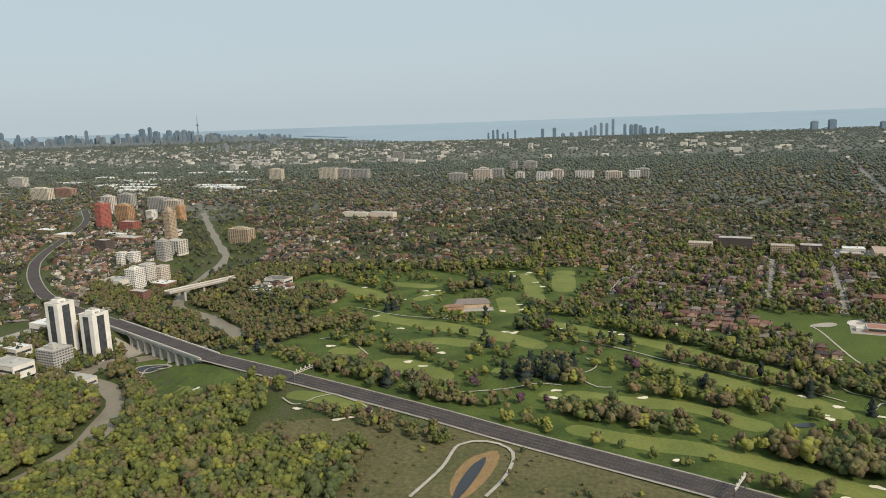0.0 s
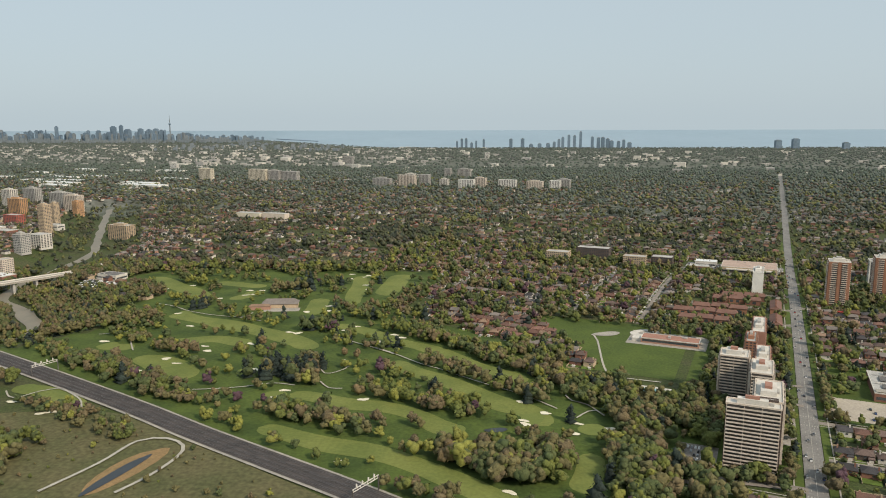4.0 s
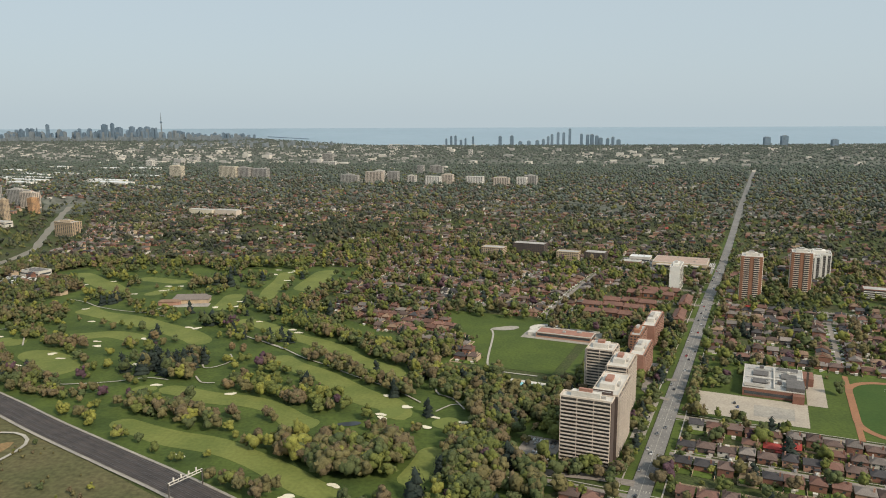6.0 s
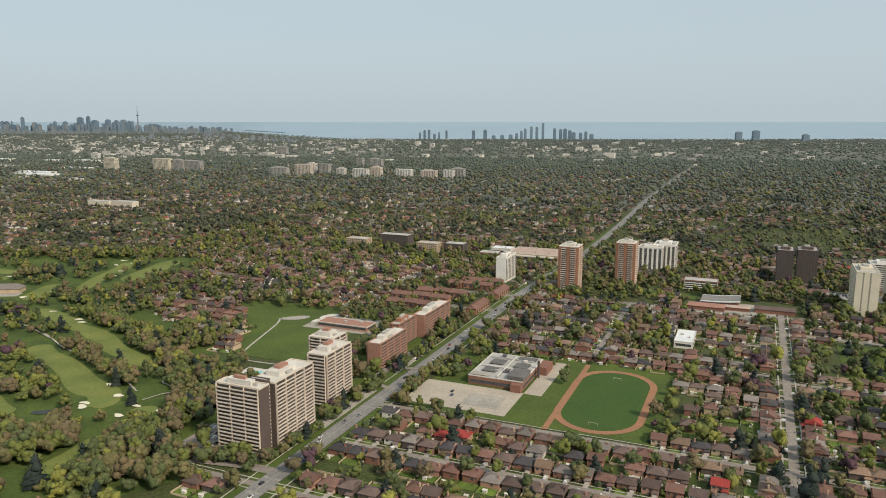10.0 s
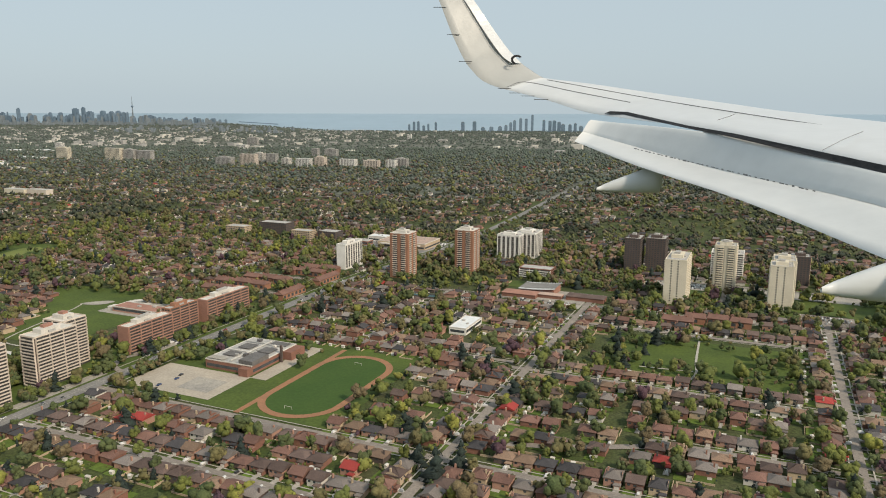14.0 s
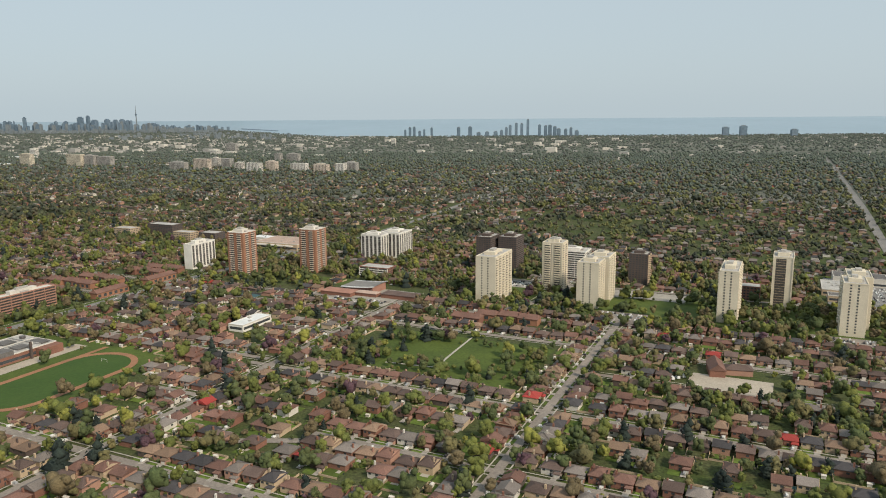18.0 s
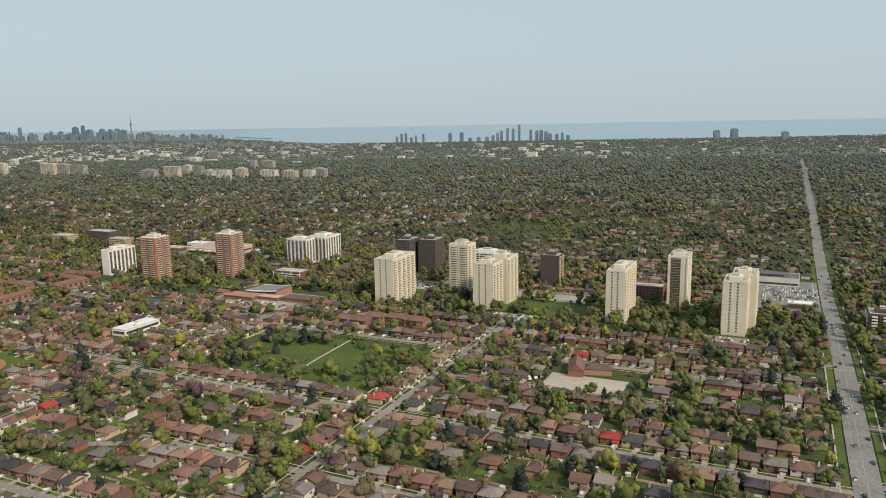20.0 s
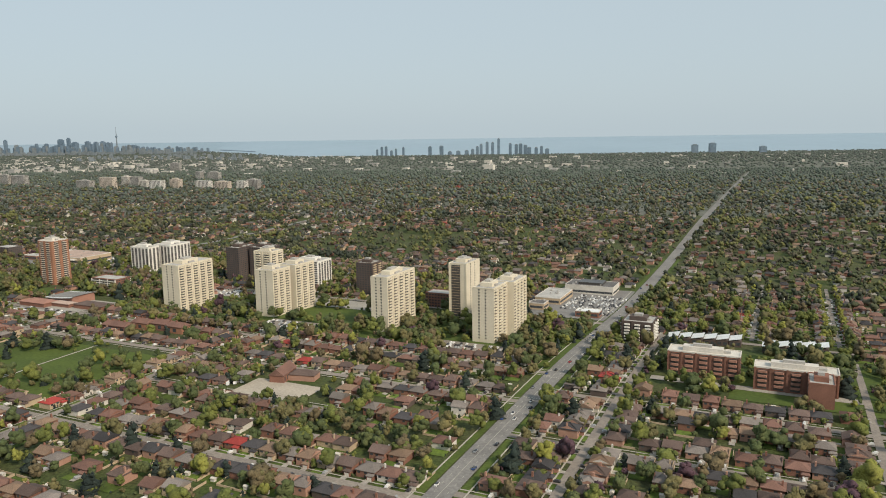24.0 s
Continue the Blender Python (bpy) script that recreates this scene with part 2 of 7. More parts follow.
def seg_dist(px, py, line):
    best = np.full(np.shape(px), 1e9)
    for (ax, ay), (bx, by) in zip(line, line[1:]):
        dx, dy = bx - ax, by - ay
        t = np.clip(((px - ax) * dx + (py - ay) * dy) / (dx * dx + dy * dy), 0, 1)
        best = np.minimum(best, np.hypot(px - ax - t * dx, py - ay - t * dy))
    return best


def hollow(x, y):
    """How far the ground sinks, beyond the nearer streets, into a broad wooded hollow."""
    u, v = x * CG - y * SG, x * SG + y * CG
    down, up, across = np.clip((v - 440) / 150, 0, 1), np.clip((v - 650) / 260, 0, 1), np.clip((u + 200) / 100, 0, 1)
    return 5.0 * down * down * (3 - 2 * down) * (1 - up * up * (3 - 2 * up)) * across * across * (3 - 2 * across)


def height(x, y):
    """The ground: level, with a river valley, falling slowly to the lake far off."""
    x, y = np.asarray(x, float), np.asarray(y, float)
    d = seg_dist(x, y, VALLEY)
    k = np.clip((d - 17) / 27, 0, 1)
    dip = -7.4 * (1 - k * k * (3 - 2 * k)) - hollow(x, y)
    fall = np.clip((y - 1100) / 2500, 0, 1)
    city = np.clip((-150 - 0.9897 * x - 0.143 * y) / 850, 0, 1) * np.clip((0.9897 * y - 0.143 * x - 3000) / 500, 0, 1)
    return dip - 33 * fall ** 1.2 + 6 * city


def hz(x, y):
    return float(height(x, y))


class Builder:
    """Collects vertices and faces of one mesh."""

    def __init__(self):
        self.v, self.f = [], []

    def add(self, verts, faces):
        k = len(self.v)
        self.v += verts
        self.f += [tuple(i + k for i in f) for f in faces]
        return self

    def box(self, x0, y0, z0, x1, y1, z1, inset=0.0):
        a, b = inset, inset
        self.add([(x0, y0, z0), (x1, y0, z0), (x1, y1, z0), (x0, y1, z0), (x0 + a, y0 + b, z1), (x1 - a, y0 + b, z1), (x1 - a, y1 - b, z1), (x0 + a, y1 - b, z1)],
                 [(3, 2, 1, 0), (4, 5, 6, 7), (0, 1, 5, 4), (1, 2, 6, 5), (2, 3, 7, 6), (3, 0, 4, 7)])
        return self

    def prism(self, n, r0, r1, z0, z1, cx=0.0, cy=0.0, turn=0.0):
        ring = [(math.cos(turn + 2 * math.pi * i / n), math.sin(turn + 2 * math.pi * i / n)) for i in range(n)]
        self.add([(cx + r0 * c, cy + r0 * s, z0) for c, s in ring] + [(cx + r1 * c, cy + r1 * s, z1) for c, s in ring],
                 [(i, (i + 1) % n, n + (i + 1) % n, n + i) for i in range(n)] + [tuple(range(n))[::-1], tuple(range(n, 2 * n))])
        return self

    def strip(self, left, right):
        """A sheet between two lines of points."""
        n = len(left)
        self.add(list(left) + list(right), [(i, n + i, n + i + 1, i + 1) for i in range(n - 1)])
        return self

    def mesh(self, name, material, smooth=False):
        me = bpy.data.meshes.new(name)
        me.from_pydata(self.v, [], self.f)
        me.materials.append(material)
        if smooth:
            me.polygons.foreach_set("use_smooth", [True] * len(me.polygons))
        me.update()
        return me


def part(name, b, material, parent=None, label="", at=None):
    """Links a Builder or a mesh as one object under parent."""
    ob = new(name, b.mesh(name, material) if isinstance(b, Builder) else b)
    if parent:
        ob.parent = parent
    if at is not None:
        ob.matrix_basis = at
    if label:
        ob["label"] = label
    return ob


def thing(name, m, label, category, group="", kind=""):
    ob = new(name)
    ob.empty_display_size = 0.5
    ob.matrix_basis = m
    return tagged(ob, label, category, group, kind)


def setting(name, b, material, label, category, kind="structure"):
    ob = new(name, b.mesh(name, material) if isinstance(b, Builder) else b)
    return tagged(ob, label, category, "", kind)


def tri_mesh(name, V, F, materials, index=None, smooth=True):
    me = bpy.data.meshes.new(name)
    V, F = np.asarray(V, np.float32), np.asarray(F, np.int32)
    me.vertices.add(len(V))
    me.vertices.foreach_set("co", V.ravel())
    me.loops.add(F.size)
    me.loops.foreach_set("vertex_index", F.ravel())
    me.polygons.add(len(F))
    me.polygons.foreach_set("loop_start", np.arange(0, F.size, 3, dtype=np.int32))
    for m in materials:
        me.materials.append(m)
    if index is not None:
        me.polygons.foreach_set("material_index", np.asarray(index, np.int32))
    me.polygons.foreach_set("use_smooth", np.full(len(F), smooth))
    me.update(calc_edges=True)
    return me


def spline(points, step=6.0):
    """Points along a smooth line through the given ones."""
    P = [Vector(p) for p in points]
    P = [2 * P[0] - P[1]] + P + [2 * P[-1] - P[-2]]
    out = []
    for a, b, c, d in zip(P, P[1:], P[2:], P[3:]):
        n = max(2, int((c - b).length / step))
        for i in range(n):
            t = i / n
            out.append(0.5 * (2 * b + (c - a) * t + (2 * a - 5 * b + 4 * c - d) * t * t + (3 * b - a - 3 * c + d) * t ** 3))
    return out + [P[-2]]


def ribbon(points, width, lift, step=6.0, taper=False, wobble=0.0, seed=1):
    """A strip that follows the ground along a line."""
    rng = random.Random(seed)
    c = spline([(p[0], p[1]) for p in points], 1.2 if taper else step)
    run = [0.0]
    for p, q in zip(c, c[1:]):
        run.append(run[-1] + (q - p).length)
    ph = [rng.uniform(0, 6.28) for _ in range(4)]
    left, right = [], []
    for i, p in enumerate(c):
        d = (c[min(i + 1, len(c) - 1)] - c[max(i - 1, 0)]).normalized()
        w = width / 2
        if taper:
            e = min(run[i], run[-1] - run[i]) / min(width * 0.6, run[-1] / 2)
            w *= math.sqrt(max(0.004, 1 - (1 - min(1, e)) ** 2))
        a = w * (1 + wobble * (math.sin(run[i] / 6.0 + ph[0]) + math.sin(run[i] / 13.0 + ph[1])))
        b = w * (1 + wobble * (math.sin(run[i] / 7.0 + ph[2]) + math.sin(run[i] / 11.0 + ph[3])))
        q, r = (p.x - d.y * a, p.y + d.x * a), (p.x + d.y * b, p.y - d.x * b)
        left.append((*q, hz(*q) + lift)), right.append((*r, hz(*r) + lift))
    return Builder().strip(left, right)


def patch(cx, cy, rx, ry, lift, turn=0.0, n=18, wobble=0.12, seed=1, square=0.0):
    """A rounded, uneven sheet on the ground."""
    rng = random.Random(seed)
    ph = [rng.uniform(0, 6.28) for _ in range(3)]
    pts = []
    for i in range(n):
        a = 2 * math.pi * i / n
        k = 1 + wobble * (math.sin(2 * a + ph[0]) + 0.6 * math.sin(3 * a + ph[1]))
        c, s = math.cos(a), math.sin(a)
        if square:
            q = max(abs(c), abs(s)) ** -square
            c, s = c * q, s * q
        lx, ly = rx * k * c, ry * k * s
        x, y = cx + lx * math.cos(turn) - ly * math.sin(turn), cy + lx * math.sin(turn) + ly * math.cos(turn)
        pts.append((x, y, hz(x, y) + lift))
    return Builder().add(pts + [(cx, cy, hz(cx, cy) + lift)], [(i, (i + 1) % n, n) for i in range(n)])


def rect(u0, v0, u1, v1, lift):
    b = Builder()
    nu, nv = max(1, int((u1 - u0) / 12)), max(1, int((v1 - v0) / 12))
    for i in range(nu):
        for j in range(nv):
            q = [xy(u0 + (u1 - u0) * a / nu, v0 + (v1 - v0) * c / nv) for a, c in ((i, j), (i + 1, j), (i + 1, j + 1), (i, j + 1))]
            b.add([(x, y, hz(x, y) + lift) for x, y in q], [(0, 1, 2, 3)])
    return b


def grid_at(u, v, turn=0.0, z=0.0):
    """The pose of a thing that stands square to the street grid."""
    x, y = xy(u, v)
    return pose(x, y, hz(x, y) + z, 0, 0, -16 + turn)


# ---- ground ----
AHEAD = Vector((-0.143, 0.9897))
ASIDE = Vector((0.9897, 0.143))
FAR = 4900.0


def away(depth, side):
    """A far place: so deep along the general view, so far to its side."""
    p = AHEAD * depth + ASIDE * side
    return p.x, p.y


gx = np.unique(np.concatenate([np.arange(-480, 760, 8.0), np.linspace(-4200, -480, 34), np.linspace(760, 4600, 34)]))
gy = np.unique(np.concatenate([np.arange(-60, 820, 8.0), np.linspace(820, 5600, 96), np.linspace(-3500, -60, 20)]))
GX, GY = np.meshgrid(gx, gy)
GZ = height(GX, GY)
keep = np.ones((len(gy) - 1, len(gx) - 1), bool)
side = GX * ASIDE.x + GY * ASIDE.y
depth = GX * AHEAD.x + GY * AHEAD.y
land = np.clip((-150 - side) / 850, 0, 1)
shore = 3580 + 25 * np.sin(side / 300) + 1220 * land
GZ = GZ - 60 * np.clip((depth - shore) / 120, 0, 1)
idx = np.arange(GX.size).reshape(GX.shape)
a, b, c, d = idx[:-1, :-1].ravel(), idx[:-1, 1:].ravel(), idx[1:, 1:].ravel(), idx[1:, :-1].ravel()
F = np.concatenate([np.stack([a, b, c], 1), np.stack([a, c, d], 1)])
V = np.stack([GX, GY, GZ], -1).reshape(-1, 3)
# Ground past y = 760 gets the canopy colour with haze in it.
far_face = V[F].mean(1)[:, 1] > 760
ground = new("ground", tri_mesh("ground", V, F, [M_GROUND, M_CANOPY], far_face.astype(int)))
tagged(ground, "suburban lawns and earth, greening in spring, reaching the lake", "ground", "", "structure")



def lake_point(t, s):
    """The far water: from the shore (0) it rises to the horizon's line (1); the shore draws back behind the city."""
    k = min(1, max(0, (-150 - s) / 850))
    d0 = 3560 + 1220 * k
    z0 = -36 + 14 * k
    return (*away(d0 + (FAR - d0) * t, s), z0 + (36 - z0) * t)


lake = Builder()
rows = [[lake_point(k / 20, -4200 + 8400 * i / 120) for i in range(121)] for k in range(21)]
for p, q in zip(rows, rows[1:]):
    lake.strip(q, p)
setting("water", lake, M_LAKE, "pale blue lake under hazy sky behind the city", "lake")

# ---- golf course, valley, railway ----
RAIL = [(-560, 800), (-485, 690), (-409, 527), (-370, 463), (-321, 405), (-282, 371), (-229, 337), (-152, 287), (-93, 258), (-46, 234), (-17, 218), (16, 201), (43, 187), (95, 158), (160, 122)]
GOLF = [(-172, 300), (-93, 262), (-46, 238), (16, 205), (43, 191), (95, 162), (138, 200), (130, 235), (122, 272), (100, 296), (62, 335), (20, 366), (5, 392), (30, 440), (20, 470), (-40, 474), (-150, 462), (-168, 430), (-120, 392), (-132, 350)]


def inside(x, y, poly):
    x, y = np.asarray(x, float), np.asarray(y, float)
    hit = np.zeros(np.shape(x), bool)
    for (ax, ay), (bx, by) in zip(poly, poly[1:] + poly[:1]):
        cross = ((ay > y) != (by > y)) & (x < (bx - ax) * (y - ay) / (by - ay + 1e-12) + ax)
        hit ^= cross
    return hit


def sheet(poly, lift, step, name, material, label, category):
    """The ground inside an outline as one sheet of small squares, cut along the outline."""
    bm = bmesh.new()
    bm.faces.new([bm.verts.new((x, y, 0)) for x, y in poly])
    xs, ys = [p[0] for p in poly], [p[1] for p in poly]
    for axis, lo, hi in ((0, min(xs), max(xs)), (1, min(ys), max(ys))):
        t = lo + step
        while t < hi:
            bmesh.ops.bisect_plane(bm, geom=bm.verts[:] + bm.edges[:] + bm.faces[:], plane_co=(t, t, 0), plane_no=(1, 0, 0) if axis == 0 else (0, 1, 0))
            t += step
    for v in bm.verts:
        v.co.z = hz(v.co.x, v.co.y) + lift
    me = bpy.data.meshes.new(name)
    bm.to_mesh(me)
    bm.free()
    me.materials.append(material)
    return tagged(new(name, me), label, category, "", "structure")


sheet(GOLF, 0.10, 8.0, "golf_course_grass", M_ROUGH, "green golf course rough between tree rows", "grass")
sheet([(-100, 222), (-62, 232), (-44, 228), (16, 195), (43, 180), (95, 150), (60, 120), (-60, 150), (-100, 190)], 0.10, 8.0, "dry_meadow", M_DRY, "dry brown meadow beside the railway", "meadow")
sheet([(-197, 305), (-187, 311), (-172, 300), (-150, 282), (-126, 264), (-111, 251), (-131, 241), (-158, 256), (-184, 281)], 0.14, 6.0, "valley_grass", M_ROUGH, "green golf grass on the valley floor", "grass")

FAIRWAYS = [
    ([(-150, 434), (-130, 417), (-109, 400), (-92, 386)], 12),
    ([(-106, 423), (-93, 422), (-72, 416)], 10),
    ([(-79, 384), (-74, 394), (-68, 404)], 8),
    ([(-95, 352), (-80, 345), (-66, 340), (-48, 332), (-30, 322), (-16, 314), (-8, 305)], 12),
    ([(-73, 305), (-64, 310), (-55, 314), (-44, 311), (-38, 307)], 10),
    ([(-76, 286), (-63, 281), (-52, 272), (-44, 263)], 14),
    ([(-28, 273), (-22, 277)], 8),
    ([(-32, 393), (-27, 372), (-26, 360)], 10),
    ([(-23, 453), (-17, 419), (-14, 398), (-12, 382)], 10),
    ([(2, 461), (1, 436), (2, 404)], 14),
    ([(-9, 342), (0, 340), (14, 330), (25, 321), (40, 312), (52, 302), (65, 290), (77, 282), (81, 276)], 9),
    ([(28, 294), (40, 283), (51, 275), (63, 265), (75, 254), (83, 249), (90, 238)], 10),
    ([(0, 254), (9, 253), (23, 248), (36, 246), (47, 241), (56, 233), (63, 230)], 9),
    ([(0, 225), (12, 221), (26, 216), (40, 212), (55, 205), (66, 198), (75, 192), (83, 190)], 9),
    ([(102, 220), (101, 207), (99, 196)], 8),
    ([(-100, 297), (-84, 297)], 8),
    ([(-159, 266), (-148, 260), (-139, 253)], 8),
    ([(-101, 248), (-87, 245), (-74, 237), (-66, 231)], 9),
]
fairways = thing("fairways", pose(0, 0, 0), "pale mown fairways winding through the golf course", "grass", "", "structure")
for i, (line, w) in enumerate(FAIRWAYS):
    part("fairway", ribbon(line, w, 0.13 + 0.003 * i, 4.0, True, 0.10, i), M_FAIRWAY, fairways)
GREENS = [(103.5, 237, 4.6, 4.2), (-26, 364, 4, 5), (-73, 401, 5, 4), (85, 243, 4.4, 4), (-25, 275, 4.5, 3.4), (61, 231, 4, 3.6), (-146, 256, 4, 3.2), (-71, 233, 4.5, 3.4), (-5, 253, 4, 3.4), (-20, 451, 4.5, 4.5), (10, 335, 4, 3), (-97, 299, 4.5, 3.5), (-42, 310, 4.5, 3.4), (-90, 355, 4, 3.4)]
greens = thing("putting_greens", pose(0, 0, 0), "smooth bright putting greens beside sand bunkers", "grass", "", "structure")
for i, (x, y, rx, ry) in enumerate(GREENS):
    part("green", patch(x, y, rx, ry, 0.20 + 0.002 * i, 0.4 * i, 24, 0.08, i), M_GREEN, greens)
BUNKERS = "-127,404 -93,353 -102,304 -76,332 -55,303 -51,297 -63,285 -56,280 -67,270 -37,309 -22,277 -3,257 -4,250 -86,386 -115,414 -75,395 -71,397 -77,406 -70,407 -30,364 -20,367 -22,377 -26,328 -22,327 -22,341 -15,428 -11,417 -20,455 -21,450 -31,457 -28,444 2,341 -2,334 22,330 26,326 17,319 27,252 81,257 89,248 82,241 83,238 99,241 98,233 109,238 107,231 80,194 70,187 32,205 -92,234 -143,259 -72,228 -68,229 -75,226 -145,258"
for i, s in enumerate(BUNKERS.split()):
    x, y = (float(q) for q in s.split(","))
    rng = random.Random(i)
    ob = new("sand_bunker", patch(x, y, rng.uniform(1.4, 2.3), rng.uniform(0.9, 1.4), 0.24 + 0.002 * i, rng.uniform(-0.5, 0.5), 22, 0.26, i).mesh("sand_bunker", M_SAND))
    tagged(ob, "pale sand bunker in the golf course grass", "bunker", "golf bunkers")
PATHS = [
    [(-41, 178), (-35, 195), (-32, 210), (-24, 213), (-17, 209), (-15, 202), (-17, 190), (-21, 180)],
    [(-113, 370), (-102, 366), (-90, 358), (-75, 352), (-59, 349), (-46, 344)],
    [(-59, 349), (-57, 353), (-56, 359)],
    [(-110, 313), (-98, 319), (-92, 308), (-82, 293)],
    [(-4, 295), (1, 285), (6, 276), (10, 278), (13, 285), (9, 293)],
    [(7, 267), (12, 261), (17, 261)],
    [(-4, 325), (9, 315), (16, 311), (25, 305), (40, 292), (51, 285), (57, 280), (71, 270), (79, 265), (88, 257), (93, 252)],
    [(14, 312), (28, 302)],
    [(-41, 252), (-31, 254), (-19, 258), (-10, 263), (-1, 262)],
    [(96, 265), (98, 260), (103, 257), (108, 248)],
    [(99, 245), (103, 251), (106, 252)],
    [(-101, 243), (-96, 238), (-92, 238), (-89, 244), (-83, 248), (-80, 246), (-70, 239), (-64, 231)],
    [(-179, 279), (-182, 290), (-176, 294), (-178, 301)],
    [(-185, 210), (-184, 219), (-184, 229), (-190, 235)],
]
for i, line in enumerate(PATHS):
    setting("path", ribbon(line, 0.6 if i else 1.05, 0.48 + 0.004 * i, 3.0), M_PATH, "pale gravel cart path through the grass", "path")
setting("river", ribbon(VALLEY[:8], 6.5, 0.35, 6.0, False, 0.15), M_RIVER, "muddy brown river bending away through woods", "river")
setting("river", ribbon(VALLEY[7:], 9, 0.37, 6.0, False, 0.15), M_RIVER, "muddy brown river in a wooded valley", "river")
setting("path", patch(-180, 290, 7.6, 6.6, 0.4), M_PATH, "pale path round the pond", "path")
setting("pond", patch(-180, 290, 6.4, 5.2, 0.45), M_POND, "small round pond with a fountain on the valley floor", "pond")
setting("long_pond_reeds", patch(-25.5, 193, 4.6, 16, 0.18, -0.2), M_REED, "rust-coloured dry reeds round a narrow pond", "reeds")
setting("long_pond", patch(-26.5, 190, 1.7, 14, 0.3, -0.2), M_POND, "narrow dark storm pond between dry reeds", "pond")
setting("golf_pond", patch(74, 232.5, 3.4, 1.8, 0.3, 0.2), M_POND, "dark pond beside the fairway", "pond")

# railway: bed, tracks, bridge over the valley


def on_line(line, lift, width, name, material, label, flat=False):
    c = spline(line, 6.0)
    left, right = [], []
    for i, p in enumerate(c):
        d = (c[min(i + 1, len(c) - 1)] - c[max(i - 1, 0)]).normalized()
        left.append((p.x - d.y * width / 2, p.y + d.x * width / 2, lift)), right.append((p.x + d.y * width / 2, p.y - d.x * width / 2, lift))
    b = Builder().strip(left, right)
    low = [(x, y, z - 9.5) for x, y, z in left], [(x, y, z - 9.5) for x, y, z in right]
    return b, left, right, low


rail = thing("railway", pose(0, 0, 0), "dark ballasted railway line with several tracks", "railway", "", "structure")
for bedname, piece in (("ballast_bed", RAIL[:8]), ("ballast_bed", RAIL[7:])):
    part(bedname, on_line(piece, 0.55, 8.4 if piece[0] == RAIL[7] else 7, "", None, "")[0], M_BALLAST, rail)
    bank = on_line(piece, 0.4, 10.4 if piece[0] == RAIL[7] else 8.4, "", None, "")[0]
    part("gravel_shoulder", bank, M_LOT, rail)
for off in (-3.0, -1.0, 1.0, 3.0):
    c = spline(RAIL[7:], 8.0)
    for e in (-0.28, 0.28):
        left, right = [], []
        for i, p in enumerate(c):
            d = (c[min(i + 1, len(c) - 1)] - c[max(i - 1, 0)]).normalized()
            o = off + e
            left.append((p.x - d.y * (o + 0.06), p.y + d.x * (o + 0.06), 0.68)), right.append((p.x - d.y * (o - 0.06), p.y + d.x * (o - 0.06), 0.68))
        part("rail", Builder().strip(left, right), M_STEEL, rail)
bridge = thing("railway_bridge", pose(0, 0, 0), "long concrete railway bridge on thick piers over the valley", "bridge")
b0, b1 = Vector((-229, 337)), Vector((-150, 286))
bd = (b1 - b0).normalized()
brz = math.degrees(math.atan2(bd.y, bd.x))
blen = (b1 - b0).length
bridge.matrix_basis = pose(b0.x, b0.y, 0, 0, 0, brz)
part("deck", Builder().box(0, -4.4, -1.1, blen, 4.4, 0.3), M_CONC, bridge)
for s in (-1, 1):
    part("parapet", Builder().box(0, s * 4.4 - 0.25, 0.3, blen, s * 4.4 + 0.25, 1.1), M_PALE, bridge)
part("track_bed", Builder().box(0, -4.1, 0.3, blen, 4.1, 0.6), M_BALLAST, bridge)
for i in range(9):
    x = 28 + i * (blen - 36) / 8
    part("pier", Builder().box(x - 1.0, -3.9, -11, x + 1.0, 3.9, -1.9, 0.12), M_PALE, bridge)
    part("pier_cap", Builder().box(x - 1.3, -4.3, -1.9, x + 1.3, 4.3, -1.1), M_CONC, bridge)
road_bridge = thing("road_bridge", pose(0, 0, 0), "pale concrete road bridge crossing the river valley", "bridge")
p0, p1 = Vector((-232, 405)), Vector((-205, 449))
dd = (p1 - p0)
road_bridge.matrix_basis = pose(p0.x, p0.y, 0, 0, 0, math.degrees(math.atan2(dd.y, dd.x)))
part("deck", Builder().box(-4, -3, -0.9, dd.length + 4, 3, 0.2), M_LOT, road_bridge)
for s in (-1, 1):
    part("railing", Builder().box(-4, s * 3 - 0.15, 0.2, dd.length + 4, s * 3 + 0.15, 0.8), M_PALE, road_bridge)
for i in range(4):
    part("pier", Builder().box(6 + i * 13, -2, -10, 7.4 + i * 13, 2, -0.9), M_CONC, road_bridge)
for gx0, gy0 in ((-99.5, 262), (44, 186)):
    g = thing("signal_gantry", pose(gx0, gy0, 0.4, 0, 0, 62), "grey steel railway signal gantry across the tracks", "gantry", "railway gantries")
    for s in (-4.9, 4.9):
        part("post", Builder().box(s - 0.13, -0.13, 0, s + 0.13, 0.13, 4.2), M_STEEL, g)
    for zz in (3.5, 4.2):
        part("chord", Builder().box(-5.0, -0.12, zz, 5.0, 0.12, zz + 0.12), M_PALE, g)
    for i in range(4):
        part("signal_head", Builder().box(-3.6 + i * 2.2, -0.15, 4.3, -3.2 + i * 2.2, 0.15, 5.2, 0.03), M_PALE, g)
    for i in range(8):
        part("brace", Builder().box(-4.6 + i * 1.3, -0.06, 3.6, -4.48 + i * 1.3, 0.06, 4.2), M_PALE, g)

